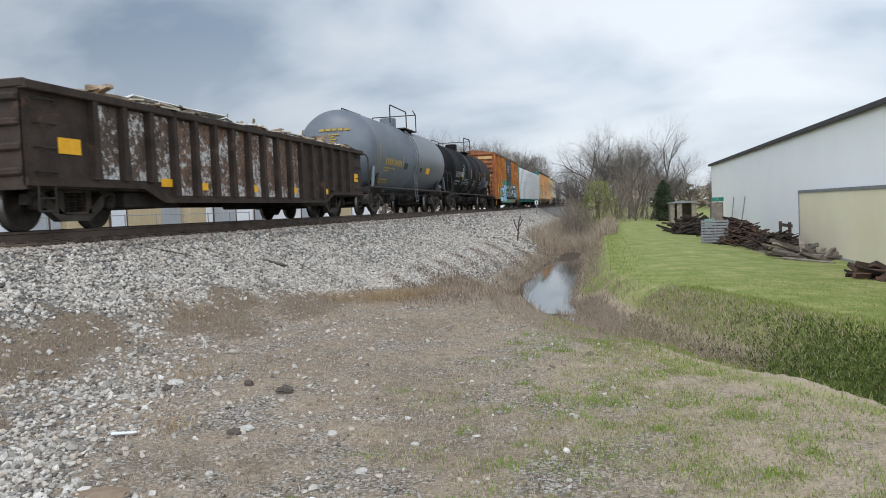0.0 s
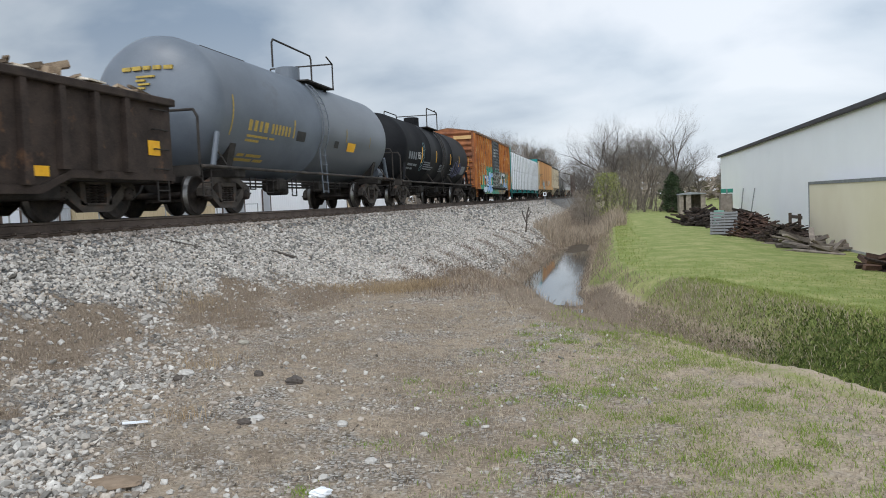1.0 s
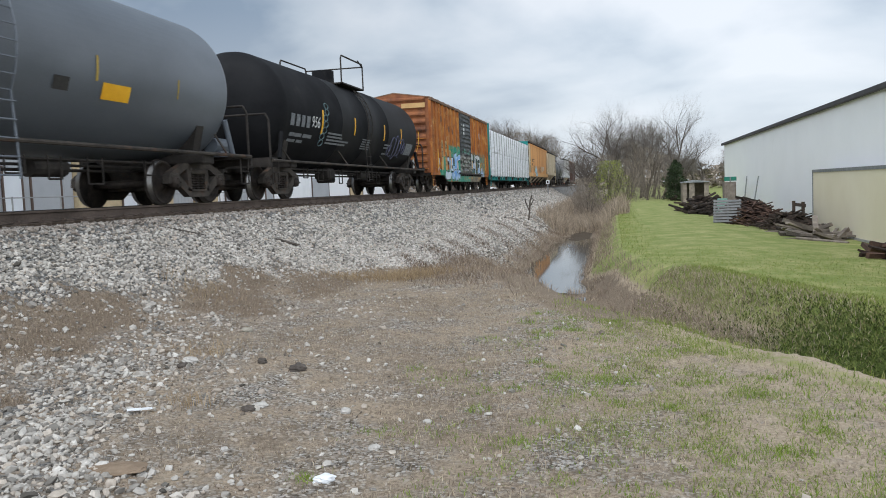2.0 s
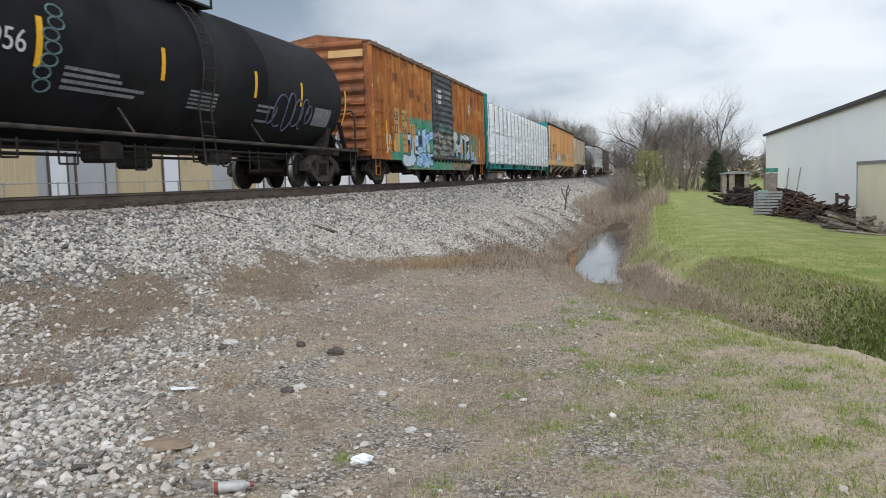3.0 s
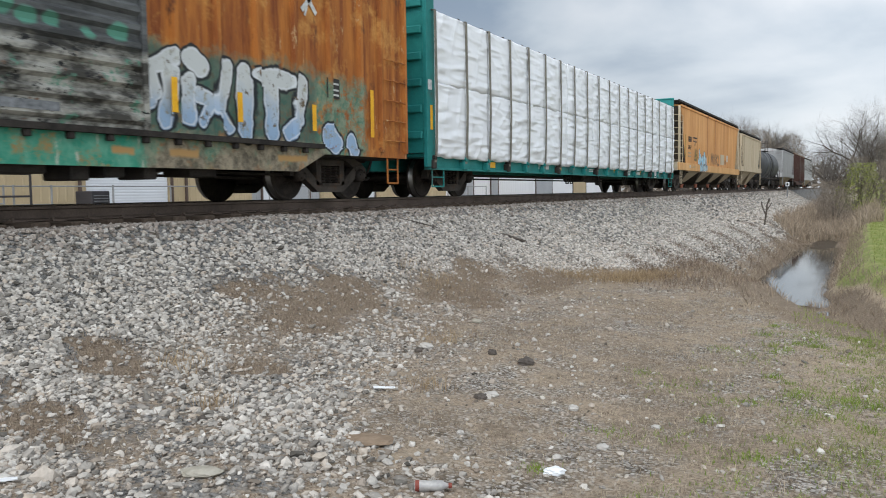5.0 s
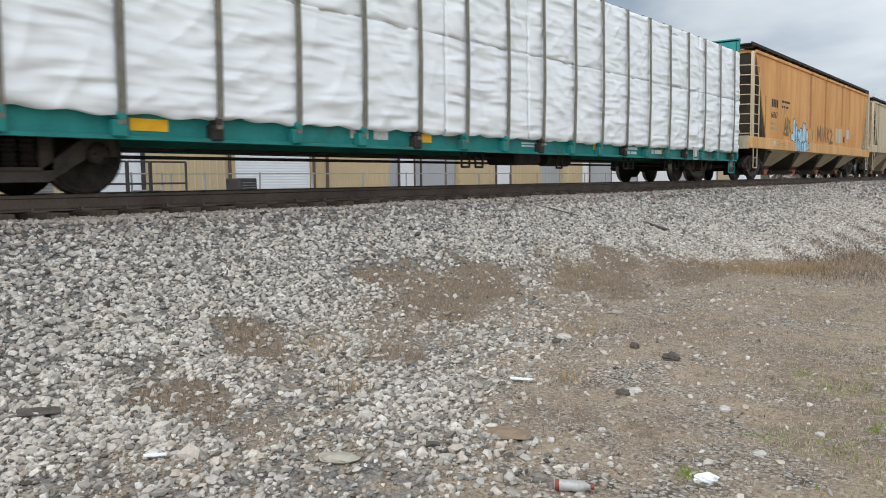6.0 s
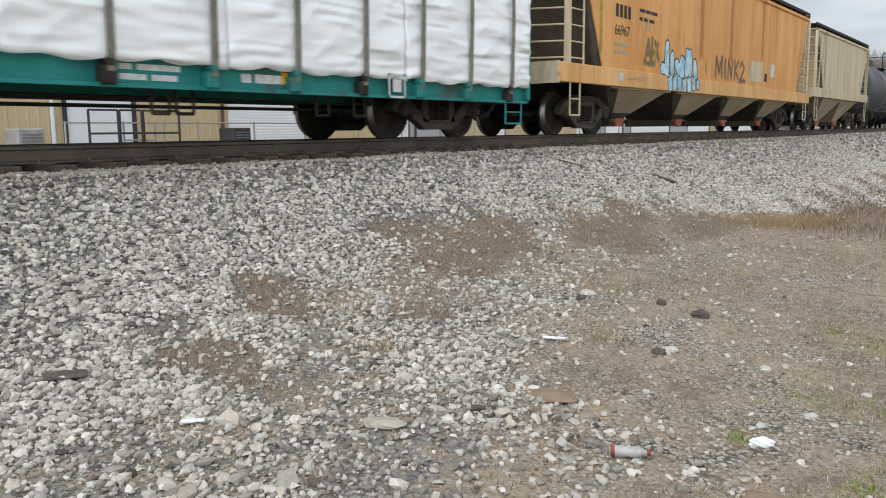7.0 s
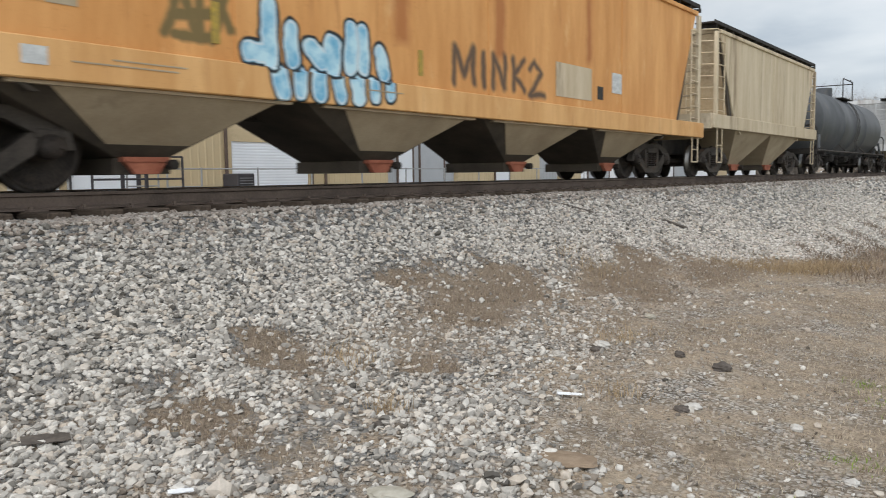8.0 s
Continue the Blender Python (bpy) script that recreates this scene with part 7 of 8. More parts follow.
needle_dark = material("dark_cedar_needles", (0.018, 0.030, 0.012), (0.04, 0.058, 0.022), 0.8, 0, 2, 0, random=0.4)
reed_dead = material("dead_reeds", (0.23, 0.18, 0.13), (0.42, 0.335, 0.25), 0.9, 0, 2, 0, random=0.35)
brush_dead = material("grey_brown_brush", (0.13, 0.105, 0.082), (0.25, 0.205, 0.16), 0.9, 0, 2, 0, random=0.4)


def bare_tree(x, y, h, seed, spread=1.0, label="bare grey-brown tree with fine twigs beyond the ditch", multi=1, stout=1.0):
    rng = np.random.RandomState(seed)
    tr = empty("tree", pose(x, y, ground_at(x, y) - .1), label=label, category="tree", group="bare trees")
    trunk, fine_v, fine_f = bmesh.new(), [], []

    def limb(p, d, l, r, depth):
        n = 3
        for k in range(n):
            d = (d + Vector(rng.normal(0, .13, 3)) + Vector((0, 0, .05))).normalized()
            q = p + d * (l / n)
            r2 = r * .84
            if depth < 3:
                rod(trunk, p, q, r, 6 if depth < 2 else 4, r2, caps=False)
            else:
                a = d.orthogonal().normalized() * r
                b = d.cross(a)
                i = len(fine_v)
                fine_v.extend([p + a, p - a * .5 + b * .87, p - a * .5 - b * .87, q])
                fine_f.extend([(i, i + 1, i + 3), (i + 1, i + 2, i + 3), (i + 2, i, i + 3)])
            if depth < 5 and (k > 0 or depth > 0):
                for _ in range(2 if depth < 4 else 1 + (k == 2)):
                    a = rng.uniform(0, 6.283)
                    o = d.orthogonal().normalized()
                    side = (o * math.cos(a) + d.cross(o) * math.sin(a))
                    nd = (d * rng.uniform(.55, 1.0) + side * rng.uniform(.5, .9) * spread + Vector((0, 0, .22))).normalized()
                    limb(q, nd, l * rng.uniform(.5, .72), r2 * .62, depth + 1)
            p, r = q, r2

    for m in range(multi):
        lean = Vector((rng.normal(0, .12), rng.normal(0, .12), 1)).normalized()
        limb(Vector((rng.normal(0, .4) * (multi > 1), rng.normal(0, .4) * (multi > 1), 0)), lean, h * .45, h * .018 * stout, 0)
    part("trunk", trunk, bark, tr)
    ob = mesh_from("crown", np.array([tuple(v) for v in fine_v]), np.array(fine_f), twig_bark)
    ob.parent = tr
    return tr


TREES = [(-1.2, 88, 9.6, 1.0, 2), (1.0, 93, 8.6, 1.0, 2), (4.8, 91, 9.3, .85, 1), (-3.2, 96, 7.0, 1.0, 2), (2.6, 86, 7.2, 1.0, 2), (6.8, 98, 6.8, 1.0, 2), (-.4, 104, 9.0, 1.0, 1), (3.5, 108, 8.6, 1.0, 1), (-2.2, 92, 6.2, 1.1, 3), (.2, 84, 6.0, 1.1, 3), (3.4, 95, 7.0, 1.1, 3), (5.8, 90, 5.2, 1.1, 3), (-3.8, 84, 5.0, 1.1, 3), (1.8, 100, 7.6, 1.1, 3)]
for k, (x, y, h, sp, multi) in enumerate(TREES):
    bare_tree(x, y, h * 1.22, 100 + k, sp, multi=multi)
FAR = [(-25, 150, 14.5), (-21, 160, 12.5), (-16, 150, 12.0), (-12, 158, 11.5), (-19, 168, 13), (-30, 145, 12.5), (-9.5, 170, 10), (-36, 150, 12)]
for k, (x, y, h) in enumerate(FAR):
    bare_tree(x - 5, y, h * 1.2, 200 + k, 1.1, "far bare tree behind the goods train", 3, 1.7)
for k, (x, y, h) in enumerate([(11, 138, 7.0), (14, 145, 7.5), (17.5, 140, 7.6), (21, 150, 8), (9, 150, 7), (26, 146, 8)]):
    bare_tree(x, y, h, 300 + k, 1.1, "far bare tree at the wood's edge beyond the lawn", 3, 1.6)


def leafy(name, x, y, rx, ry, h, z0, count, size, mat, label, seed, cone=False, group=""):
    """A loose crown of many small leaf clumps with gaps, on a few stems."""
    rng = np.random.RandomState(seed)
    t = empty(name, pose(x, y, ground_at(x, y) - .05), label=label, category="shrub" if not cone else "tree", group=group)
    bm = bmesh.new()
    for k in range(5 if not cone else 1):
        rod(bm, (rng.normal(0, .1), rng.normal(0, .1), 0), (rng.normal(0, rx * .4) * (not cone), rng.normal(0, ry * .4) * (not cone), h * .8), .03 if not cone else .09, 5, .01)
    part("stem", bm, bark, t)
    u = rng.rand(count)
    a = rng.uniform(0, 6.283, count)
    if cone:
        zz = z0 + (h - z0) * u
        rad = (1 - u ** 2.2) ** .8 * np.sqrt(rng.uniform(.15, 1, count)) * (1 + .3 * np.sin(3 * a + 9 * u) + .2 * np.sin(17 * u))
    else:
        zz = z0 + (h - z0) * u
        rad = np.sqrt(np.clip(1 - (2 * u - .8) ** 2 * .55, .05, 1)) * np.sqrt(rng.uniform(.05, 1, count)) * (1 + .3 * np.sin(2 * a + 5 * u + seed))
    c = np.stack([rx * rad * np.cos(a), ry * rad * np.sin(a), zz], 1)
    d1, d2 = rng.normal(0, 1, (count, 3)), rng.normal(0, 1, (count, 3))
    d1 /= np.linalg.norm(d1, axis=1)[:, None]
    d2 /= np.linalg.norm(d2, axis=1)[:, None]
    s = size * rng.uniform(.5, 1.4, (count, 1))
    slim = .5 if mat is not brush_dead else .09
    long = 1.0 if mat is not brush_dead else 2.4
    if mat is brush_dead:
        d1 = d1 * np.array([.55, .55, 1.0])
    v = np.stack([c - d1 * s * long, c + d2 * s * slim, c + d1 * s * long], 1).reshape(-1, 3)
    ob = mesh_from("crown", v, np.arange(count * 3).reshape(-1, 3), mat)
    ob.parent = t


leafy("bush", -.5, 60, 1.5, 1.8, 3.6, .5, 3400, .07, leaf_young, "young yellow-green leafing bush beside the ditch", 1)
leafy("cedar_tree", 5.4, 80, 1.15, 1.15, 3.9, .2, 3600, .17, needle_dark, "small dark evergreen cedar by the lawn", 2, True)
for k, (x, y, rx, h) in enumerate([(-2.4, 66, 1.6, 2.4), (.8, 70, 1.8, 3.2), (2.6, 76, 2.0, 4.2), (-3.2, 74, 1.4, 2.6), (4.0, 84, 2.2, 4.0), (-1.0, 78, 1.8, 4.4), (1.4, 84, 2.0, 5.0), (-2.0, 56, 1.3, 1.9)]):
    leafy("thicket", x, y, rx, 2.0, h * 1.15, .1, 3800, .13, brush_dead, "dense grey-brown bare thicket along the ditch", 20 + k, group="thicket along the ditch")


for k, (x, y, rx, h) in enumerate([(-27, 152, 4.5, 13.5), (-21, 158, 4.0, 12), (-17, 150, 3.6, 11.5), (-13, 160, 3.4, 10.5), (-33, 150, 4.5, 12.5)]):
    leafy("far_tree", x, y, rx, 3.0, h, 3.0, 2600, .42, brush_dead, "far bare tree with a grey twiggy crown", 60 + k, group="far trees behind the train")


def far_woods():
    """The line of woods that closes the distance."""
    rng = np.random.RandomState(9)
    vs, fs = [], []
    for x0, x1, y0, y1, n, h in ((8, 120, 165, 230, 5200, 8.5), (-160, -8, 190, 260, 7000, 12), (-8, 10, 200, 280, 1200, 8)):
        x, y = rng.uniform(x0, x1, n), rng.uniform(y0, y1, n)
        hh = h * (0.72 + .28 * np.sin(x * .23) * np.sin(x * .07 + 1)) * rng.uniform(.5, 1.0, n) ** .6
        z = rng.uniform(0, 1, n) ** .8 * hh
        for k in range(3):
            a = rng.uniform(0, 6.283, n)
            s = rng.uniform(.5, 1.5, n)
            vs.append(np.stack([x + s * np.cos(a), y + s * np.sin(a), z + rng.uniform(-.8, .9, n)], 1))
        fs.append(n)
    verts, faces, off = [], [], 0
    for g in range(3):
        a, b, c = vs[3 * g:3 * g + 3]
        n = len(a)
        verts.append(np.stack([a, b, c], 1).reshape(-1, 3))
        faces.append(np.arange(n * 3).reshape(-1, 3) + off)
        off += n * 3
    ob = mesh_from("far_woods", np.concatenate(verts), np.concatenate(faces), brush_dead)
    tagged(ob, "far line of bare grey-brown woods", "woods", kind="stuff")


far_woods()

# ---- loose stone, weeds and grass ----


def stone_material(name, cols, rough=0.9):
    m = bpy.data.materials.new(name)
    m.use_nodes = True
    t = m.node_tree
    L = t.links.new
    p = t.nodes["Principled BSDF"]
    p.inputs["Roughness"].default_value, p.inputs["Specular IOR Level"].default_value = rough, 0.2
    g = t.nodes.new("ShaderNodeNewGeometry")
    ramp = t.nodes.new("ShaderNodeValToRGB")
    while len(ramp.color_ramp.elements) < len(cols):
        ramp.color_ramp.elements.new(0.5)
    for k, c in enumerate(cols):
        ramp.color_ramp.elements[k].position = k / (len(cols) - 1)
        ramp.color_ramp.elements[k].color = (*c, 1)
    L(g.outputs["Random Per Island"], ramp.inputs[0])
    co = t.nodes.new("ShaderNodeTexCoord")
    n = t.nodes.new("ShaderNodeTexNoise")
    n.inputs["Scale"].default_value, n.inputs["Detail"].default_value = 45, 4
    L(co.outputs["Object"], n.inputs["Vector"])
    r = t.nodes.new("ShaderNodeMapRange")
    r.inputs["To Min"].default_value, r.inputs["To Max"].default_value = 0.7, 1.3
    L(n.outputs["Fac"], r.inputs[0])
    sc = t.nodes.new("ShaderNodeVectorMath")
    sc.operation = "SCALE"
    L(ramp.outputs[0], sc.inputs[0])
    L(r.outputs[0], sc.inputs[3])
    L(sc.outputs[0], p.inputs["Base Color"])
    return m


ballast_stone = stone_material("crushed_limestone", [(0.075, 0.067, 0.057), (0.37, 0.34, 0.30), (0.475, 0.44, 0.395), (0.23, 0.209, 0.182), (0.535, 0.497, 0.45), (0.43, 0.363, 0.296), (0.61, 0.572, 0.52), (0.38, 0.35, 0.312), (0.19, 0.174, 0.153)])
stone_rusty = stone_material("rust_stained_limestone", [(0.10, 0.085, 0.07), (0.29, 0.245, 0.205), (0.38, 0.33, 0.285), (0.22, 0.18, 0.15), (0.43, 0.385, 0.34), (0.33, 0.265, 0.215)])
soil_stone = stone_material("soil_gravel", [(0.11, 0.09, 0.072), (0.35, 0.30, 0.25), (0.48, 0.435, 0.375), (0.25, 0.205, 0.165), (0.41, 0.35, 0.29), (0.17, 0.14, 0.112), (0.57, 0.525, 0.465)])
blade_dead = stone_material("dry_weed_stalks", [(0.13, 0.098, 0.074), (0.35, 0.27, 0.195), (0.23, 0.175, 0.135), (0.45, 0.36, 0.25), (0.17, 0.13, 0.105), (0.28, 0.212, 0.165)])
blade_gold = stone_material("golden_dry_grass", [(0.26, 0.18, 0.10), (0.44, 0.33, 0.20), (0.34, 0.245, 0.145), (0.20, 0.14, 0.085)])
blade_straw = stone_material("straw_dry_grass", [(0.20, 0.155, 0.11), (0.52, 0.43, 0.31), (0.38, 0.305, 0.22), (0.25, 0.195, 0.14), (0.60, 0.51, 0.38)])
blade_green = stone_material("young_grass_blades", [(0.10, 0.14, 0.026), (0.20, 0.25, 0.055), (0.29, 0.32, 0.095), (0.15, 0.20, 0.038), (0.38, 0.34, 0.16)])
blade_bright = stone_material("bright_young_grass", [(0.10, 0.16, 0.02), (0.21, 0.28, 0.05), (0.14, 0.21, 0.03), (0.27, 0.32, 0.075)])
blade_umber = stone_material("umber_dead_weeds", [(0.07, 0.05, 0.038), (0.20, 0.145, 0.105), (0.12, 0.085, 0.065), (0.28, 0.21, 0.15)])
blade_dark = stone_material("dark_ground_ivy", [(0.024, 0.036, 0.010), (0.09, 0.122, 0.026), (0.045, 0.07, 0.016), (0.145, 0.175, 0.045), (0.20, 0.165, 0.08)])


def icosahedron():
    p = (1 + 5 ** .5) / 2
    v = np.array([(-1, p, 0), (1, p, 0), (-1, -p, 0), (1, -p, 0), (0, -1, p), (0, 1, p), (0, -1, -p), (0, 1, -p), (p, 0, -1), (p, 0, 1), (-p, 0, -1), (-p, 0, 1)], float)
    v /= np.linalg.norm(v[0])
    f = np.array([(0, 11, 5), (0, 5, 1), (0, 1, 7), (0, 7, 10), (0, 10, 11), (1, 5, 9), (5, 11, 4), (11, 10, 2), (10, 7, 6), (7, 1, 8), (3, 9, 4), (3, 4, 2), (3, 2, 6), (3, 6, 8), (3, 8, 9), (4, 9, 5), (2, 4, 11), (6, 2, 10), (8, 6, 7), (9, 8, 1)])
    return v, f


def scatter_stones(name, x, y, size, mat, label, seed, sink=.25, lift=0.0):
    rng = np.random.RandomState(seed)
    n = len(x)
    V, F = icosahedron()
    z = height(x, y)
    base = V[None] * (1 + rng.uniform(-.46, .36, (n, 12, 1)))
    base = base * rng.uniform(.65, 1.25, (n, 1, 3)) * np.array([1, 1, .72])
    a = rng.uniform(0, 6.283, n)
    b = rng.normal(0, .45, n)
    ca, sa, cb, sb = np.cos(a), np.sin(a), np.cos(b), np.sin(b)
    X = base[..., 0] * ca[:, None] - base[..., 1] * sa[:, None]
    Y = base[..., 0] * sa[:, None] + base[..., 1] * ca[:, None]
    Z = base[..., 2]
    X, Z = X * cb[:, None] - Z * sb[:, None], X * sb[:, None] + Z * cb[:, None]
    s = (size / 2)[:, None]
    P = np.stack([X * s + x[:, None], Y * s + y[:, None], Z * s + (z + size * (.36 - sink) + lift)[:, None]], -1)
    faces = (F[None] + (np.arange(n) * 12)[:, None, None]).reshape(-1, 3)
    ob = mesh_from(name, P.reshape(-1, 3), faces, mat)
    return tagged(ob, label, "stones", kind="stuff")


def ballast():
    rng = np.random.RandomState(21)
    xs, ys, ss = [], [], []
    for y0, y1, n, s0, s1 in ((-6, 6, 50000, .036, .072), (6, 16, 26000, .042, .078), (16, 36, 18000, .06, .10), (36, 95, 13000, .10, .17)):
        y = rng.uniform(y0, y1, n)
        edge = stone_edge(y) + rng.normal(0, .22, n) + .25 * wave(y * 0, y, 2.0, 11)
        x = rng.uniform(-8.15, -3.0, n)
        keep = (x < edge) & (rng.rand(n) > .9 * np.clip(weed_patch(x, y) * 1.7, 0, 1))
        xs.append(x[keep]), ys.append(y[keep]), ss.append(rng.uniform(s0, s1, n)[keep])
    # between and behind the rails
    y = rng.uniform(0.3, 60, 5000)
    xs.append(rng.uniform(-12.0, -8.15, 5000)), ys.append(y), ss.append(rng.uniform(.06, .1, 5000))
    x, y, s = np.concatenate(xs), np.concatenate(ys), np.concatenate(ss)
    rusty = x < -7.45 + rng.normal(0, .16, len(x))
    scatter_stones("ballast_stones", x[~rusty], y[~rusty], s[~rusty], ballast_stone, "pale grey crushed-stone ballast on the track bank", 22)
    scatter_stones("stained_ballast_stones", x[rusty], y[rusty], s[rusty], stone_rusty, "rust-stained brownish ballast beside the rails", 25)
    # the ballast thins out over the foot of the bank
    n = 80000
    y = rng.uniform(-5.3, 20, n)
    x = rng.uniform(-7.4, -.6, n)
    gap = np.maximum(0, x - np.maximum(stone_edge(y), gravel_edge(y) - .25))
    reach = .35 + .5 * np.clip((6.5 - y) / 4, 0, 1) + .2 * wave(x, y, 1.5, 17)
    keep = rng.rand(n) < np.exp(-gap / np.maximum(reach, .1)) * np.clip(.75 + .7 * wave(x, y, 2.6, 18), .25, 1) * (1 - .86 * np.clip(weed_patch(x, y) * 1.6, 0, 1))
    x, y = x[keep], y[keep]
    scatter_stones("strewn_stones", x, y, .022 + rng.gamma(3.2, .0085, len(x)), ballast_stone, "grey stones strewn from the ballast over the soil", 26)
    # loose chips over the bare strip
    n = 17000
    y = rng.uniform(1.2, 14, n) ** 1.0
    x = rng.uniform(-7.0, 1.2, n)
    edge = stone_edge(y)
    cover = np.clip(.85 - (x - edge) / 5.5, .03, 1) * (.5 + .5 * np.clip(wave(x, y, 1.7, 31) + .35, -.6, 1))
    keep = (rng.rand(n) < cover * (1 - .75 * np.clip(weed_patch(x, y) * 1.2, 0, 1))) & (x > edge - .3)
    d, side = ditch_distance(x, y)
    keep &= d > 1.7
    x, y = x[keep], y[keep]
    scatter_stones("loose_stones", x, y, rng.gamma(3.2, .0085, len(x)) + .012, soil_stone, "loose pale stone chips trodden into the soil", 23)
    n = 3000
    y = 1.6 + 11 * rng.rand(n) ** 1.2
    x = rng.uniform(-5.6, 1.4, n)
    d, side = ditch_distance(x, y)
    keep = (rng.rand(n) < np.clip(.35 + .6 * wave(x, y, 2.1, 36), .03, 1) * np.clip((2.2 - x) / 4, .1, 1)) & (d > 1.7) & (x > stone_edge(y))
    x, y = x[keep], y[keep]
    scatter_stones("pale_stones", x, y, rng.gamma(3.0, .007, len(x)) + .015, ballast_stone, "pale and dark stones lying on the soil", 27, .2)
    n = 110000
    y = 1.2 + 14.5 * rng.rand(n) ** 1.25
    x = rng.uniform(-6.6, 1.6, n)
    edge = stone_edge(y)
    cover = np.clip(.95 - np.maximum(0, x - edge) / 5.2, .03, 1) * np.clip(.5 + .8 * wave(x, y, 1.9, 33) + .4 * wave(x, y, 6, 34), .04, 1) * (1 - .65 * np.clip(weed_patch(x, y) * 1.2, 0, 1))
    d, side = ditch_distance(x, y)
    keep = (rng.rand(n) < cover) & (x > edge - .5) & (d > 1.7)
    x, y = x[keep], y[keep]
    scatter_stones("gravel_chips", x, y, rng.gamma(2.6, .0045, len(x)) + .008, soil_stone, "fine grey-brown gravel chips over the soil", 24, .15)


ballast()


def blades(name, x, y, length, width, lean, mat, label, seed, droop=.5, lift=0.0):
    """Bent tapering blades, three faces each."""
    rng = np.random.RandomState(seed)
    n = len(x)
    z = height(x, y) + lift
    a = rng.uniform(0, 6.283, n)
    t = rng.normal(0, lean, n)
    dx, dy = np.cos(a), np.sin(a)
    L = length * rng.uniform(.45, 1.25, n)
    out1, up1 = np.sin(t) * L * .5, np.cos(t) * L * .5
    t2 = t + np.sign(t) * droop * rng.uniform(.2, 1.2, n)
    out2, up2 = out1 + np.sin(t2) * L * .5, up1 + np.cos(t2) * L * .5
    b = rng.uniform(0, 6.283, n)
    wx, wy = np.cos(b) * width * .5, np.sin(b) * width * .5
    base = np.stack([x, y, z - .01], 1)
    wv = np.stack([wx, wy, 0 * wx], 1)
    mid = base + np.stack([dx * out1, dy * out1, up1], 1)
    tip = base + np.stack([dx * out2, dy * out2, np.maximum(up2, .004)], 1)
    P = np.stack([base - wv, base + wv, mid - wv * .7, mid + wv * .7, tip], 1).reshape(-1, 3)
    i = (np.arange(n) * 5)[:, None]
    F = np.concatenate([i + np.array([[0, 1, 3]]), i + np.array([[0, 3, 2]]), i + np.array([[2, 3, 4]])])
    ob = mesh_from(name, P, F, mat)
    return tagged(ob, label, "grass", kind="stuff")


def pick(rng, n, x0, x1, y0, y1, chance):
    x, y = rng.uniform(x0, x1, n), rng.uniform(y0, y1, n)
    keep = rng.rand(n) < chance(x, y)
    return x[keep], y[keep]


def verdure():
    rng = np.random.RandomState(41)

    x, y = pick(rng, 420000, -7, 1.0, 1.5, 16, lambda x, y: weed_patch(x, y) * .75 + .05)
    d, s = ditch_distance(x, y)
    k = d > 1.4
    k &= rng.rand(len(x)) < np.where(x < -4.7, 1.0, .45)
    tall = (x < -4.7) & k
    k &= ~tall
    blades("dead_weeds", x[tall], y[tall], .08, .006, 1.1, blade_dead, "low matted dead brown weeds on the stony soil", 1, .9)
    blades("thatch", x[k], y[k], .05, .006, 1.5, blade_straw, "flat pale thatch of dry weeds over the soil", 13, .4)
    # golden tuft and scattered tufts
    tx, ty = [], []
    for cx, cy, n, sp in ((-4.2, 15.1, 1600, .34), (-3.7, 15.7, 800, .36), (-4.9, 14.4, 500, .3), (-4.55, 4.35, 60, .07), (-5.45, 4.9, 90, .14), (-4.4, 7.9, 120, .2), (-3.5, 5.9, 70, .12), (-6.1, 10.6, 240, .3)):
        tx.append(rng.normal(cx, sp, n)), ty.append(rng.normal(cy, sp, n))
    blades("dry_grass_tufts", np.concatenate(tx), np.concatenate(ty), .20, .006, .5, blade_gold, "golden tufts of dry grass at the bank's foot", 2, .7)
    # ditch banks, dead
    def bank_cover(x, y):
        d, s = ditch_distance(x, y)
        near_end = np.where(s < 0, np.clip((np.where(y > 19, 1.9, 2.9) - d) / .8, 0, 1) * np.clip((y - 12.5) / 3, 0, 1), np.clip((1.75 - d) / .4, 0, 1) * np.clip((2.2 - x) / 1.5, 0, 1))
        return near_end * (d > np.where(y < 19, .2, .62)) * .8
    x, y = pick(rng, 70000, -5.2, 2.4, 10, 42, bank_cover)
    blades("bank_weeds", x, y, .22, .011, .7, blade_dead, "tall matted dead grass on the ditch banks", 3, .8)
    x, y = pick(rng, 42000, -5.2, .6, 42, 92, lambda x, y: np.where(np.abs(x + 1.9) < 2.3 + .4 * np.sin(y), .6, 0))
    blades("ditch_reeds", x, y, .8, .028, .35, reed_dead, "stand of dead pale-brown reeds in the ditch", 4, .5)
    # dark fans of dead growth climbing the ballast
    fx, fy = [], []
    for y0 in (14.3, 17.0, 19.5, 22.5, 26.0, 30.0, 34.5, 39.5, 45.0, 51.0):
        n = 1300
        u = rng.rand(n) ** 1.3
        wide = .12 + .45 * (1 - u) * (1 - u)
        fx.append(-2.9 - 2.3 * u + rng.normal(0, 1, n) * wide), fy.append(y0 + 4.6 * u + rng.normal(0, 1, n) * wide)
    blades("bank_brambles", np.concatenate(fx), np.concatenate(fy), .17, .010, .8, blade_umber, "dark dead brambles creeping up the ballast", 5, .6)
    # green: near strip in patches
    def near_green(x, y):
        st, gr, de, we, iv = ground_masks(x, y)
        return np.clip((gr - .24 + .55 * wave(x, y, 2.3, 51) + .45 * wave(x, y, 6.5, 52)) * 3.2, 0.0, 1) * (gr > .05) * (x < 6) * .6
    x, y = pick(rng, 420000, -3.2, 4.6, 2.8, 13, near_green)
    d, s = ditch_distance(x, y)
    k = (s < 0) & (d > 1.35)
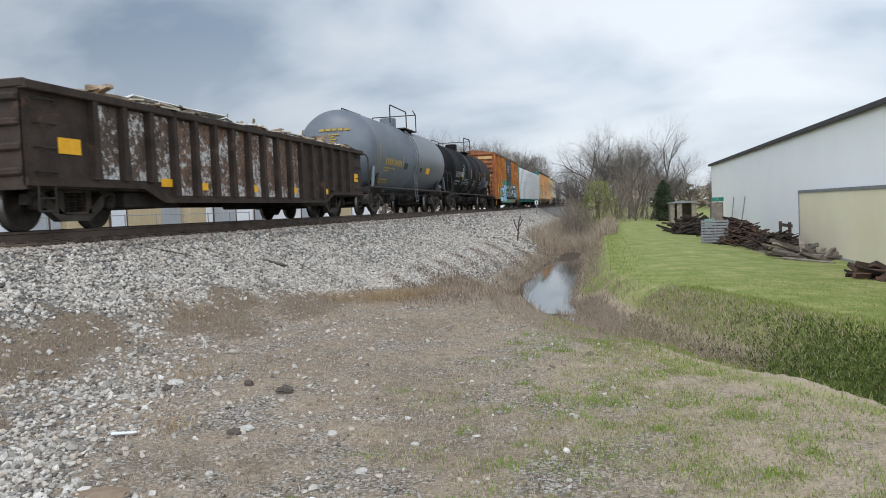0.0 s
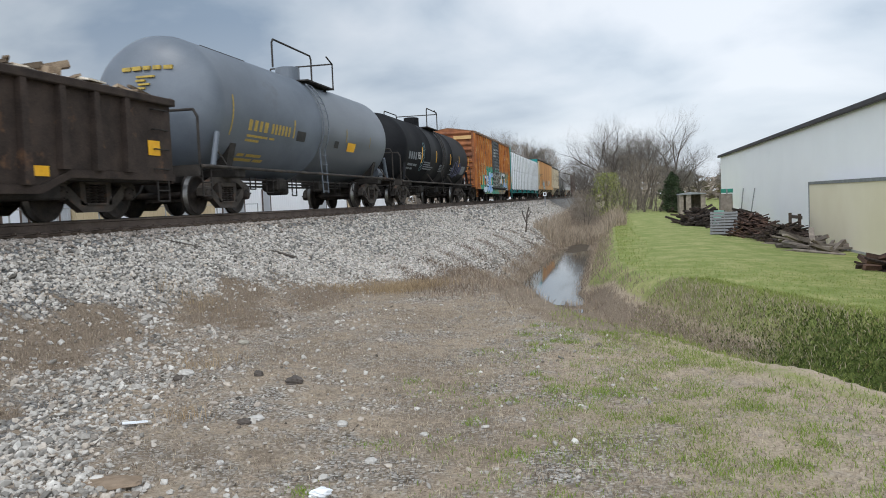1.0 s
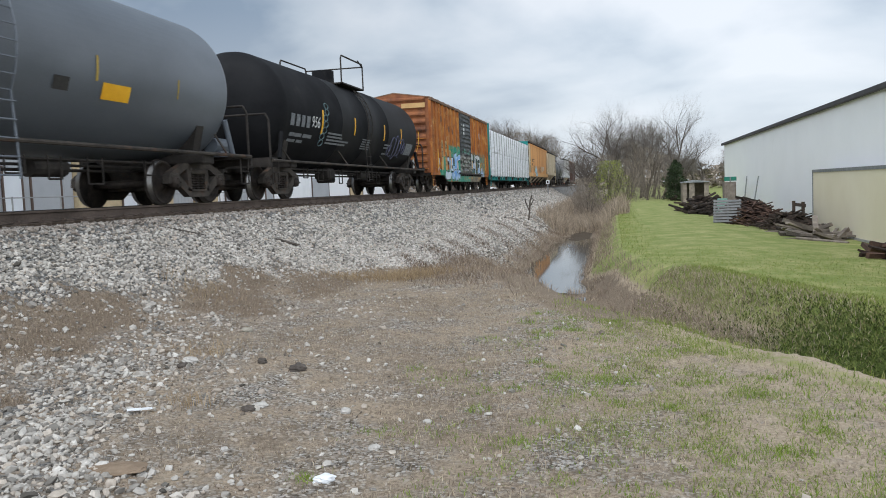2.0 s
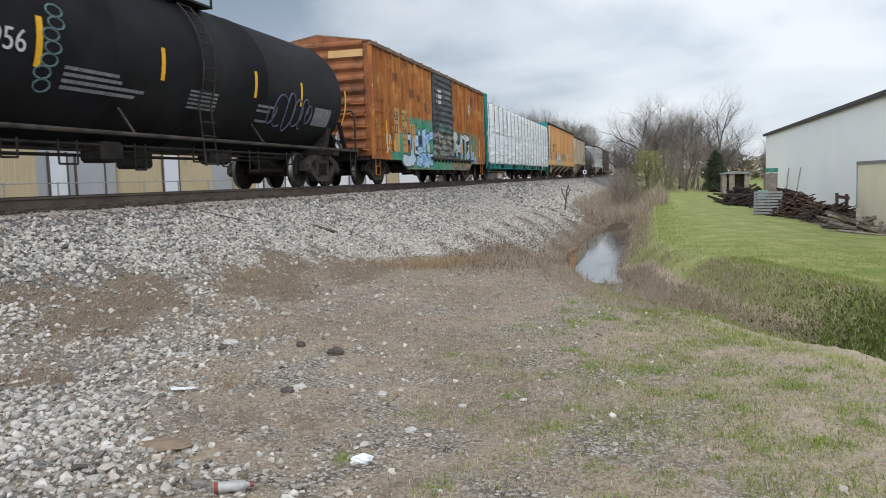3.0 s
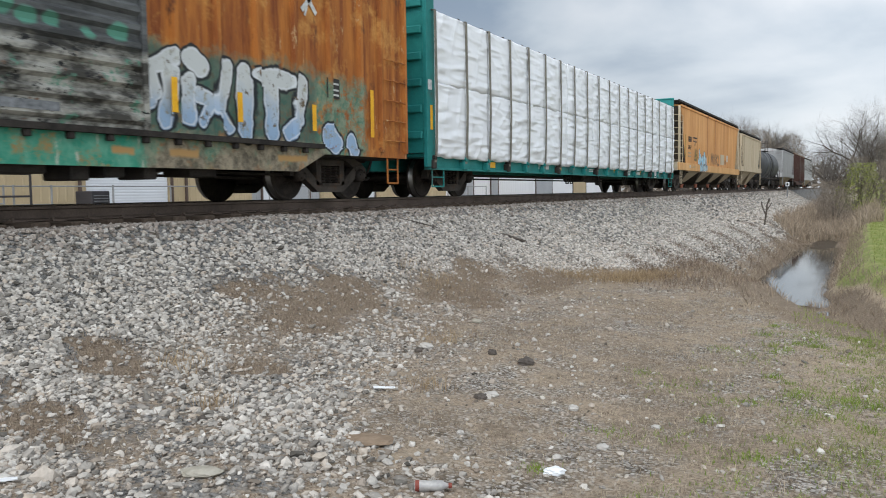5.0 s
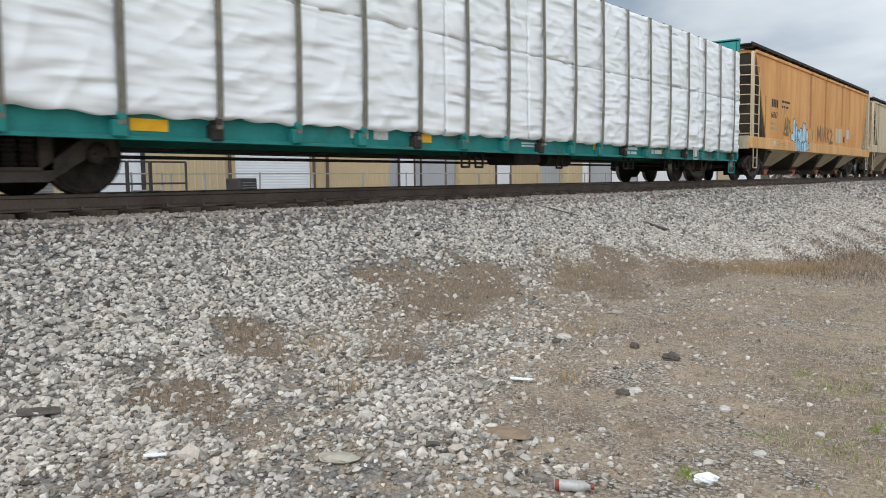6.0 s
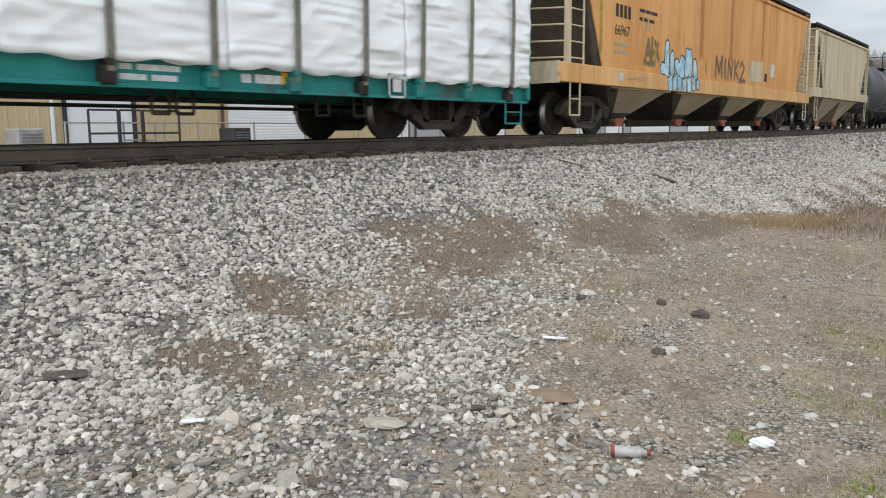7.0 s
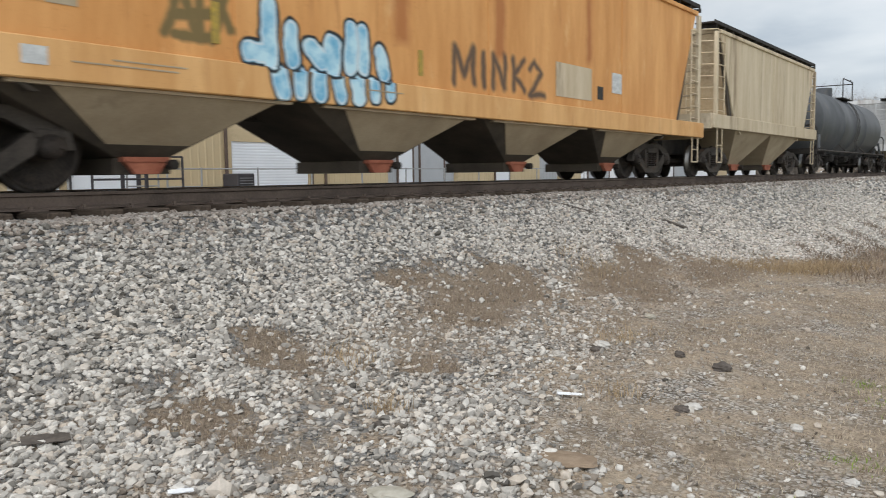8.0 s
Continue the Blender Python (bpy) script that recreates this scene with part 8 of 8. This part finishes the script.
    blades("patchy_grass", x[k], y[k], .045, .007, .9, blade_green, "patchy young green grass by the ditch", 6, .6)
    x, y = pick(rng, 30000, -3.0, 4.6, 3.0, 12.5, lambda x, y: .35 * (wave(x, y, 8, 63) > .75) * (x > -2.2 + .2 * (y - 5)))
    d, s = ditch_distance(x, y)
    k = (s < 0) & (d > 1.5)
    blades("grass_tufts", x[k], y[k], .055, .007, .9, blade_green, "small dark green weed tufts", 7, .8)
    def clumps(count, x0, x1, y0, y1, each, spread, ok):
        cx, cy = pick(rng, count, x0, x1, y0, y1, ok)
        sp = spread * rng.uniform(.5, 1.6, len(cx))
        return np.repeat(cx, each) + rng.normal(0, 1, len(cx) * each) * np.repeat(sp, each), np.repeat(cy, each) + rng.normal(0, 1, len(cx) * each) * np.repeat(sp, each)

    def dry_side(x, y):
        d, s = ditch_distance(x, y)
        return (s < 0) & (d > 1.6)
    x, y = clumps(230, -1.8, 4.4, 3.0, 12, 70, .055, lambda x, y: dry_side(x, y) * np.clip((x + 1.6) / 2, .1, 1))
    blades("weed_clumps", x, y, .045, .009, 1.0, blade_green, "small dark green weed clumps in the thin grass", 72, .8)
    x, y = clumps(420, -2.2, 4.4, 3.0, 12, 110, .10, lambda x, y: dry_side(x, y) * np.clip((x + 2.0) / 2, .05, 1))
    blades("bright_grass_clumps", x, y, .06, .008, .8, blade_bright, "bright green young grass clumps", 73, .7)
    x, y = clumps(2200, -5.6, .8, 2.0, 13, 22, .045, lambda x, y: dry_side(x, y) * .7)
    blades("dead_weed_clumps", x, y, .045, .006, 1.3, blade_umber, "dark dead weed tufts in the stony soil", 74, .9)
    x, y = pick(rng, 130000, -3.0, 3.8, 2.8, 13, lambda x, y: np.clip((x + 2.6 + .1 * (y - 6)) / 2.0, 0, .8))
    d, s = ditch_distance(x, y)
    k = (s < 0) & (d > 1.5)
    blades("dry_lawn", x[k], y[k], .05, .0055, 1.0, blade_straw, "sparse straw-coloured dry grass", 71, .6)
    def rim(x, y):
        d, s = ditch_distance(x, y)
        return (s < 0) * (d > .95) * (d < 1.75) * np.clip(.5 + .8 * wave(x, y, 2.4, 91), .05, 1) * np.clip((13 - y) / 2, 0, 1)
    x, y = pick(rng, 90000, -1.0, 5.5, 4.5, 13.5, rim)
    blades("rim_grass", x, y, .09, .009, .8, blade_green, "uneven fringe of grass along the ditch rim", 14, .7)
    # far bank and lawn
    def bank_green(x, y):
        d, s = ditch_distance(x, y)
        return (s > 0) * (d > .06) * (d < 2.4) * np.clip((x - .1) / 1.2, .0, 1)
    x, y = pick(rng, 460000, -.6, 8, 4, 16, bank_green)
    k = rng.rand(len(x)) < np.clip(ground_masks(x, y)[4] * 1.5 - .1, .04, .96)
    blades("bank_ivy", x[k], y[k], .07, .022, 1.0, blade_dark, "dense dark green growth on the ditch bank", 8, .7)
    dry = ~k & (rng.rand(len(x)) < np.clip((y - 10.5) / 3, .1, .6) * np.clip((2.1 - ditch_distance(x, y)[0]) / .8, 0, 1))
    blades("bank_straw", x[dry], y[dry], .12, .009, .9, blade_straw, "dry straw grass on the ditch bank", 15, .8)
    k |= dry
    blades("bank_grass", x[~k], y[~k], .08, .010, .85, blade_green, "green and straw grass on the ditch bank", 9, .7)
    def lawn(x, y):
        d, s = ditch_distance(x, y)
        return ((s > 0) & (d > 1.8)) * 1.0
    x, y = pick(rng, 80000, -.4, 6.5, 9, 26, lawn)
    k = rng.rand(len(x)) < np.clip((22 - y) / 12, 0, 1)
    x, y = x[k], y[k]
    blades("lawn_grass", x, y, .045, .012, .6, blade_green, "mown green lawn grass", 10, .5)
    x, y = pick(rng, 16000, -.4, 1.4, 14, 62, lambda x, y: lawn(x, y) * np.clip((1.1 - x) / 1.0, 0, 1) * np.clip((y - 14) / 8, 0, 1))
    blades("lawn_edge_grass", x, y, .09, .014, .7, blade_green, "longer bright grass along the lawn's edge", 12, .5)


verdure()

# ---- litter and small things ----
plastic_white = material("white_plastic_film", (0.70, 0.71, 0.72), (0.82, 0.83, 0.84), 0.4, 0, 12, 0.2)
cap_red = material("red_brown_label", (0.16, 0.03, 0.02), (0.24, 0.06, 0.04), 0.5, 0, 8, 0.1)
bottle_clear = material("cloudy_bottle_plastic", (0.27, 0.26, 0.25), (0.44, 0.42, 0.40), 0.3, 0, 9, 0.1, spec=0.6)
slab_stone = material("pale_flat_stone", (0.30, 0.275, 0.22), (0.40, 0.37, 0.31), 0.9, 0, 9, 0.3)
rust_sheet = material("rusted_dark_plate", (0.06, 0.05, 0.042), (0.12, 0.10, 0.085), 0.8, 0, 9, 0.3)
red_soil = material("bare_red_clay", (0.19, 0.135, 0.09), (0.27, 0.20, 0.14), 0.95, 0, 14, 0.4)


def lump(name, x, y, rx, ry, rz, mat, label, category, seed, turn=0, rough=.25, lift=0.0):
    rng = random.Random(seed)
    bm = bmesh.new()
    bmesh.ops.create_icosphere(bm, subdivisions=3, radius=1)
    ph = [rng.uniform(0, 6.28) for _ in range(6)]
    for v in bm.verts:
        c = v.co
        k = 1 + rough * (math.sin(4 * c.x + ph[0]) * math.sin(5 * c.y + ph[1]) + .6 * math.sin(9 * c.z + 7 * c.x + ph[2])) + rng.uniform(-.06, .06)
        v.co = Vector((c.x * rx * k, c.y * ry * k, c.z * rz * k))
    ob = part(name, bm, mat, at=pose(x, y, ground_at(x, y) + rz * .45 + lift, 0, 0, turn))
    return tagged(ob, label, category)


lump("plastic_bag", -1.85, 4.62, .07, .042, .034, plastic_white, "crumpled white plastic bag on the soil", "litter", 1, 30, .13)
for k, (x, y, r) in enumerate(((-4.38, 7.44, .11), (-2.97, 6.09, .085), (-1.72, 5.28, .065), (-2.23, 6.13, .075), (-1.51, 6.0, .05), (-4.6, 9.2, .09), (-3.1, 4.5, .05), (-2.7, 4.95, .045))):
    lump("white_rock", x, y, r * .8, r * .6, r * .36, slab_stone if k == 5 else material("chalky_rock", (0.38, 0.35, 0.315), (0.54, 0.51, 0.47), .9, 0, 9, .3), "pale broken rock lying on the soil", "rock", 30 + k, 40 * k, .12)
for k, (x, y, r) in enumerate(((-4.35, 7.25, .06), (-3.0, 5.95, .06), (-3.15, 7.35, .09), (-4.35, 4.02, .05), (-3.6, 7.5, .06))):
    lump("dark_rock", x, y, r, r * .8, r * .55, rust_sheet, "dark stone half sunk in the soil", "rock", 50 + k, 35 * k, .15)
lump("flat_stone", -3.57, 3.23, .13, .075, .028, slab_stone, "flat pale stone slab lying on gravel", "rock", 3, 25, .06)
lump("clay_mound", -3.18, 4.38, .24, .13, .02, red_soil, "low patch of bare reddish clay", "soil", 4, 10, .08)
lump("clay_mound", -1.52, 3.86, .22, .13, .02, red_soil, "low patch of bare reddish clay", "soil", 5, -10, .08)


def bottle():
    b = empty("plastic_bottle", pose(-2.38, 3.94, ground_at(-2.38, 3.94) + .035, 0, 90, 28), label="crushed cloudy plastic bottle with a red label", category="bottle")
    bm = bmesh.new()
    lathe(bm, [(-.11, .028), (-.105, .033), (-.05, .034), (-.02, .029), (.02, .034), (.055, .032), (.085, .016), (.1, .014)], 16, "z")
    part("body", bm, bottle_clear, b, smooth=True)
    bm = bmesh.new()
    lathe(bm, [(-.105, .0352), (-.08, .0352)], 16, "z")
    part("label_band", bm, cap_red, b, "dark red label band")
    bm = bmesh.new()
    lathe(bm, [(.098, .017), (.118, .017)], 12, "z")
    part("cap", bm, cap_red, b)


bottle()


def scrap_of(name, x, y, l, w, mat, label, turn, tilt=6):
    bm = bmesh.new()
    n = 6
    top = [(l * (k / n - .5), w * .5 * (1 - .35 * abs(k / n - .4)) * (1 + .15 * math.sin(3 * k))) for k in range(n + 1)]
    outline = top + [(u, -v * .8) for u, v in top[::-1]]
    prism(bm, outline, 0, .006, "z")
    ob = part(name, bm, mat, at=pose(x, y, ground_at(x, y) + .03, tilt, 4, turn))
    return tagged(ob, label, "litter")


scrap_of("paper_scrap", -3.76, 5.59, .19, .055, plastic_white, "torn white scrap of card on the gravel", 38)
scrap_of("paper_scrap", -4.44, 2.57, .13, .05, plastic_white, "small white scrap of card on the stones", 60)
scrap_of("rusty_plate", -5.45, 2.38, .26, .12, rust_sheet, "dark rusted plate sunk among stones", 70, 14)


def twig_on_bank():
    bm = bmesh.new()
    bars(bm, [(-6.9, 15.0, .86), (-6.75, 15.2, .80), (-6.6, 15.3, .74), (-6.45, 15.5, .66)], .03, 6)
    bars(bm, [(-6.75, 15.2, .80), (-6.8, 15.5, .80)], .02, 5)
    tagged(part("fallen_branch", bm, rust_sheet), "dark fallen branch on the ballast slope", "branch")
    bm = bmesh.new()
    bars(bm, [(-7.4, 12.0, 1.26), (-7.2, 12.5, 1.14), (-7.1, 12.9, 1.05)], .018, 5)
    tagged(part("fallen_branch", bm, rust_sheet), "thin dark stick on the ballast slope", "branch")
    g = ground_at(-4.4, 40)
    s = empty("dead_sapling", pose(-4.4, 40.1, g), label="dead leafless sapling stump at the bank's foot", category="sapling")
    bm = bmesh.new()
    bars(bm, [(0, 0, 0), (.06, 0, .5), (.1, .05, 1.0), (.2, .1, 1.3)], .04, 6)
    bars(bm, [(.06, 0, .5), (-.12, .1, .95), (-.16, .1, 1.15)], .03, 5)
    bars(bm, [(.08, 0, .7), (.3, .1, 1.1)], .025, 5)
    part("stem", bm, bark, s)


twig_on_bank()


def marker_post():
    p = empty("marker_post", pose(-6.75, 80, ground_at(-6.75, 80)), label="short trackside post with a white number board", category="marker")
    bm = bmesh.new()
    box(bm, -.05, .05, -.05, .05, 0, 1.15)
    part("post", bm, galv, p)
    bm = bmesh.new()
    box(bm, -.17, .17, -.08, -.055, 1.05, 1.42, .01)
    part("board", bm, plastic_white, p)
    bm = bmesh.new()
    box(bm, -.08, .08, -.085, -.081, 1.12, 1.34)
    part("board_bar", bm, black_mark, p)


marker_post()

# ---- ties under the rails, last ----


def ties():
    t = empty("tie_row", pose(0, 0, RAIL_Z - .172), label="dark weathered wooden ties under the rails", category="ties")
    t["kind"] = "structure"
    bm = bmesh.new()
    box(bm, -1.30, 1.30, -.115, .115, -.17, -.004, .012)
    first = part("tie", bm, tie_wood, t, at=pose(TRACK_X, .3, 0))
    bm = bmesh.new()
    for x in (-.752, .752):
        box(bm, x - .18, x + .18, -.09, .09, -.006, .016)
        for dx in (-.1, .1):
            box(bm, x + dx - .02, x + dx + .02, -.06, -.03, .0, .04)
    pl = part("tie_plate", bm, steel_rust, first)
    for k in range(1, 130):
        o = again("tie", first, t, pose(TRACK_X + .02 * math.sin(k * 7.1), .3 + .52 * k, .004 * math.sin(k * 3.3), 0, 0, .8 * math.sin(k * 5.7)))
        if k < 60:
            again("tie_plate", pl, o, Matrix())


ties()

# ---- movement ----


def motions():
    """The train rolls towards and past the camera at a steady speed, its wheels turning."""
    for ob, s0 in rolling:
        walk(ob, [(t, pose(TRACK_X, s0 - SPEED * t, RAIL_Z)) for t in (0.0, 2.0, 4.0, 6.0, 8.0)])
    turn = math.degrees(SPEED / WHEEL_R)
    for k, ws in enumerate(wheelsets):
        m = ws.matrix_basis.copy()
        walk(ws, [(f / FPS, m @ pose(0, 0, 0, 37 * k + turn * f / FPS)) for f in range(0, 241)])


motions()
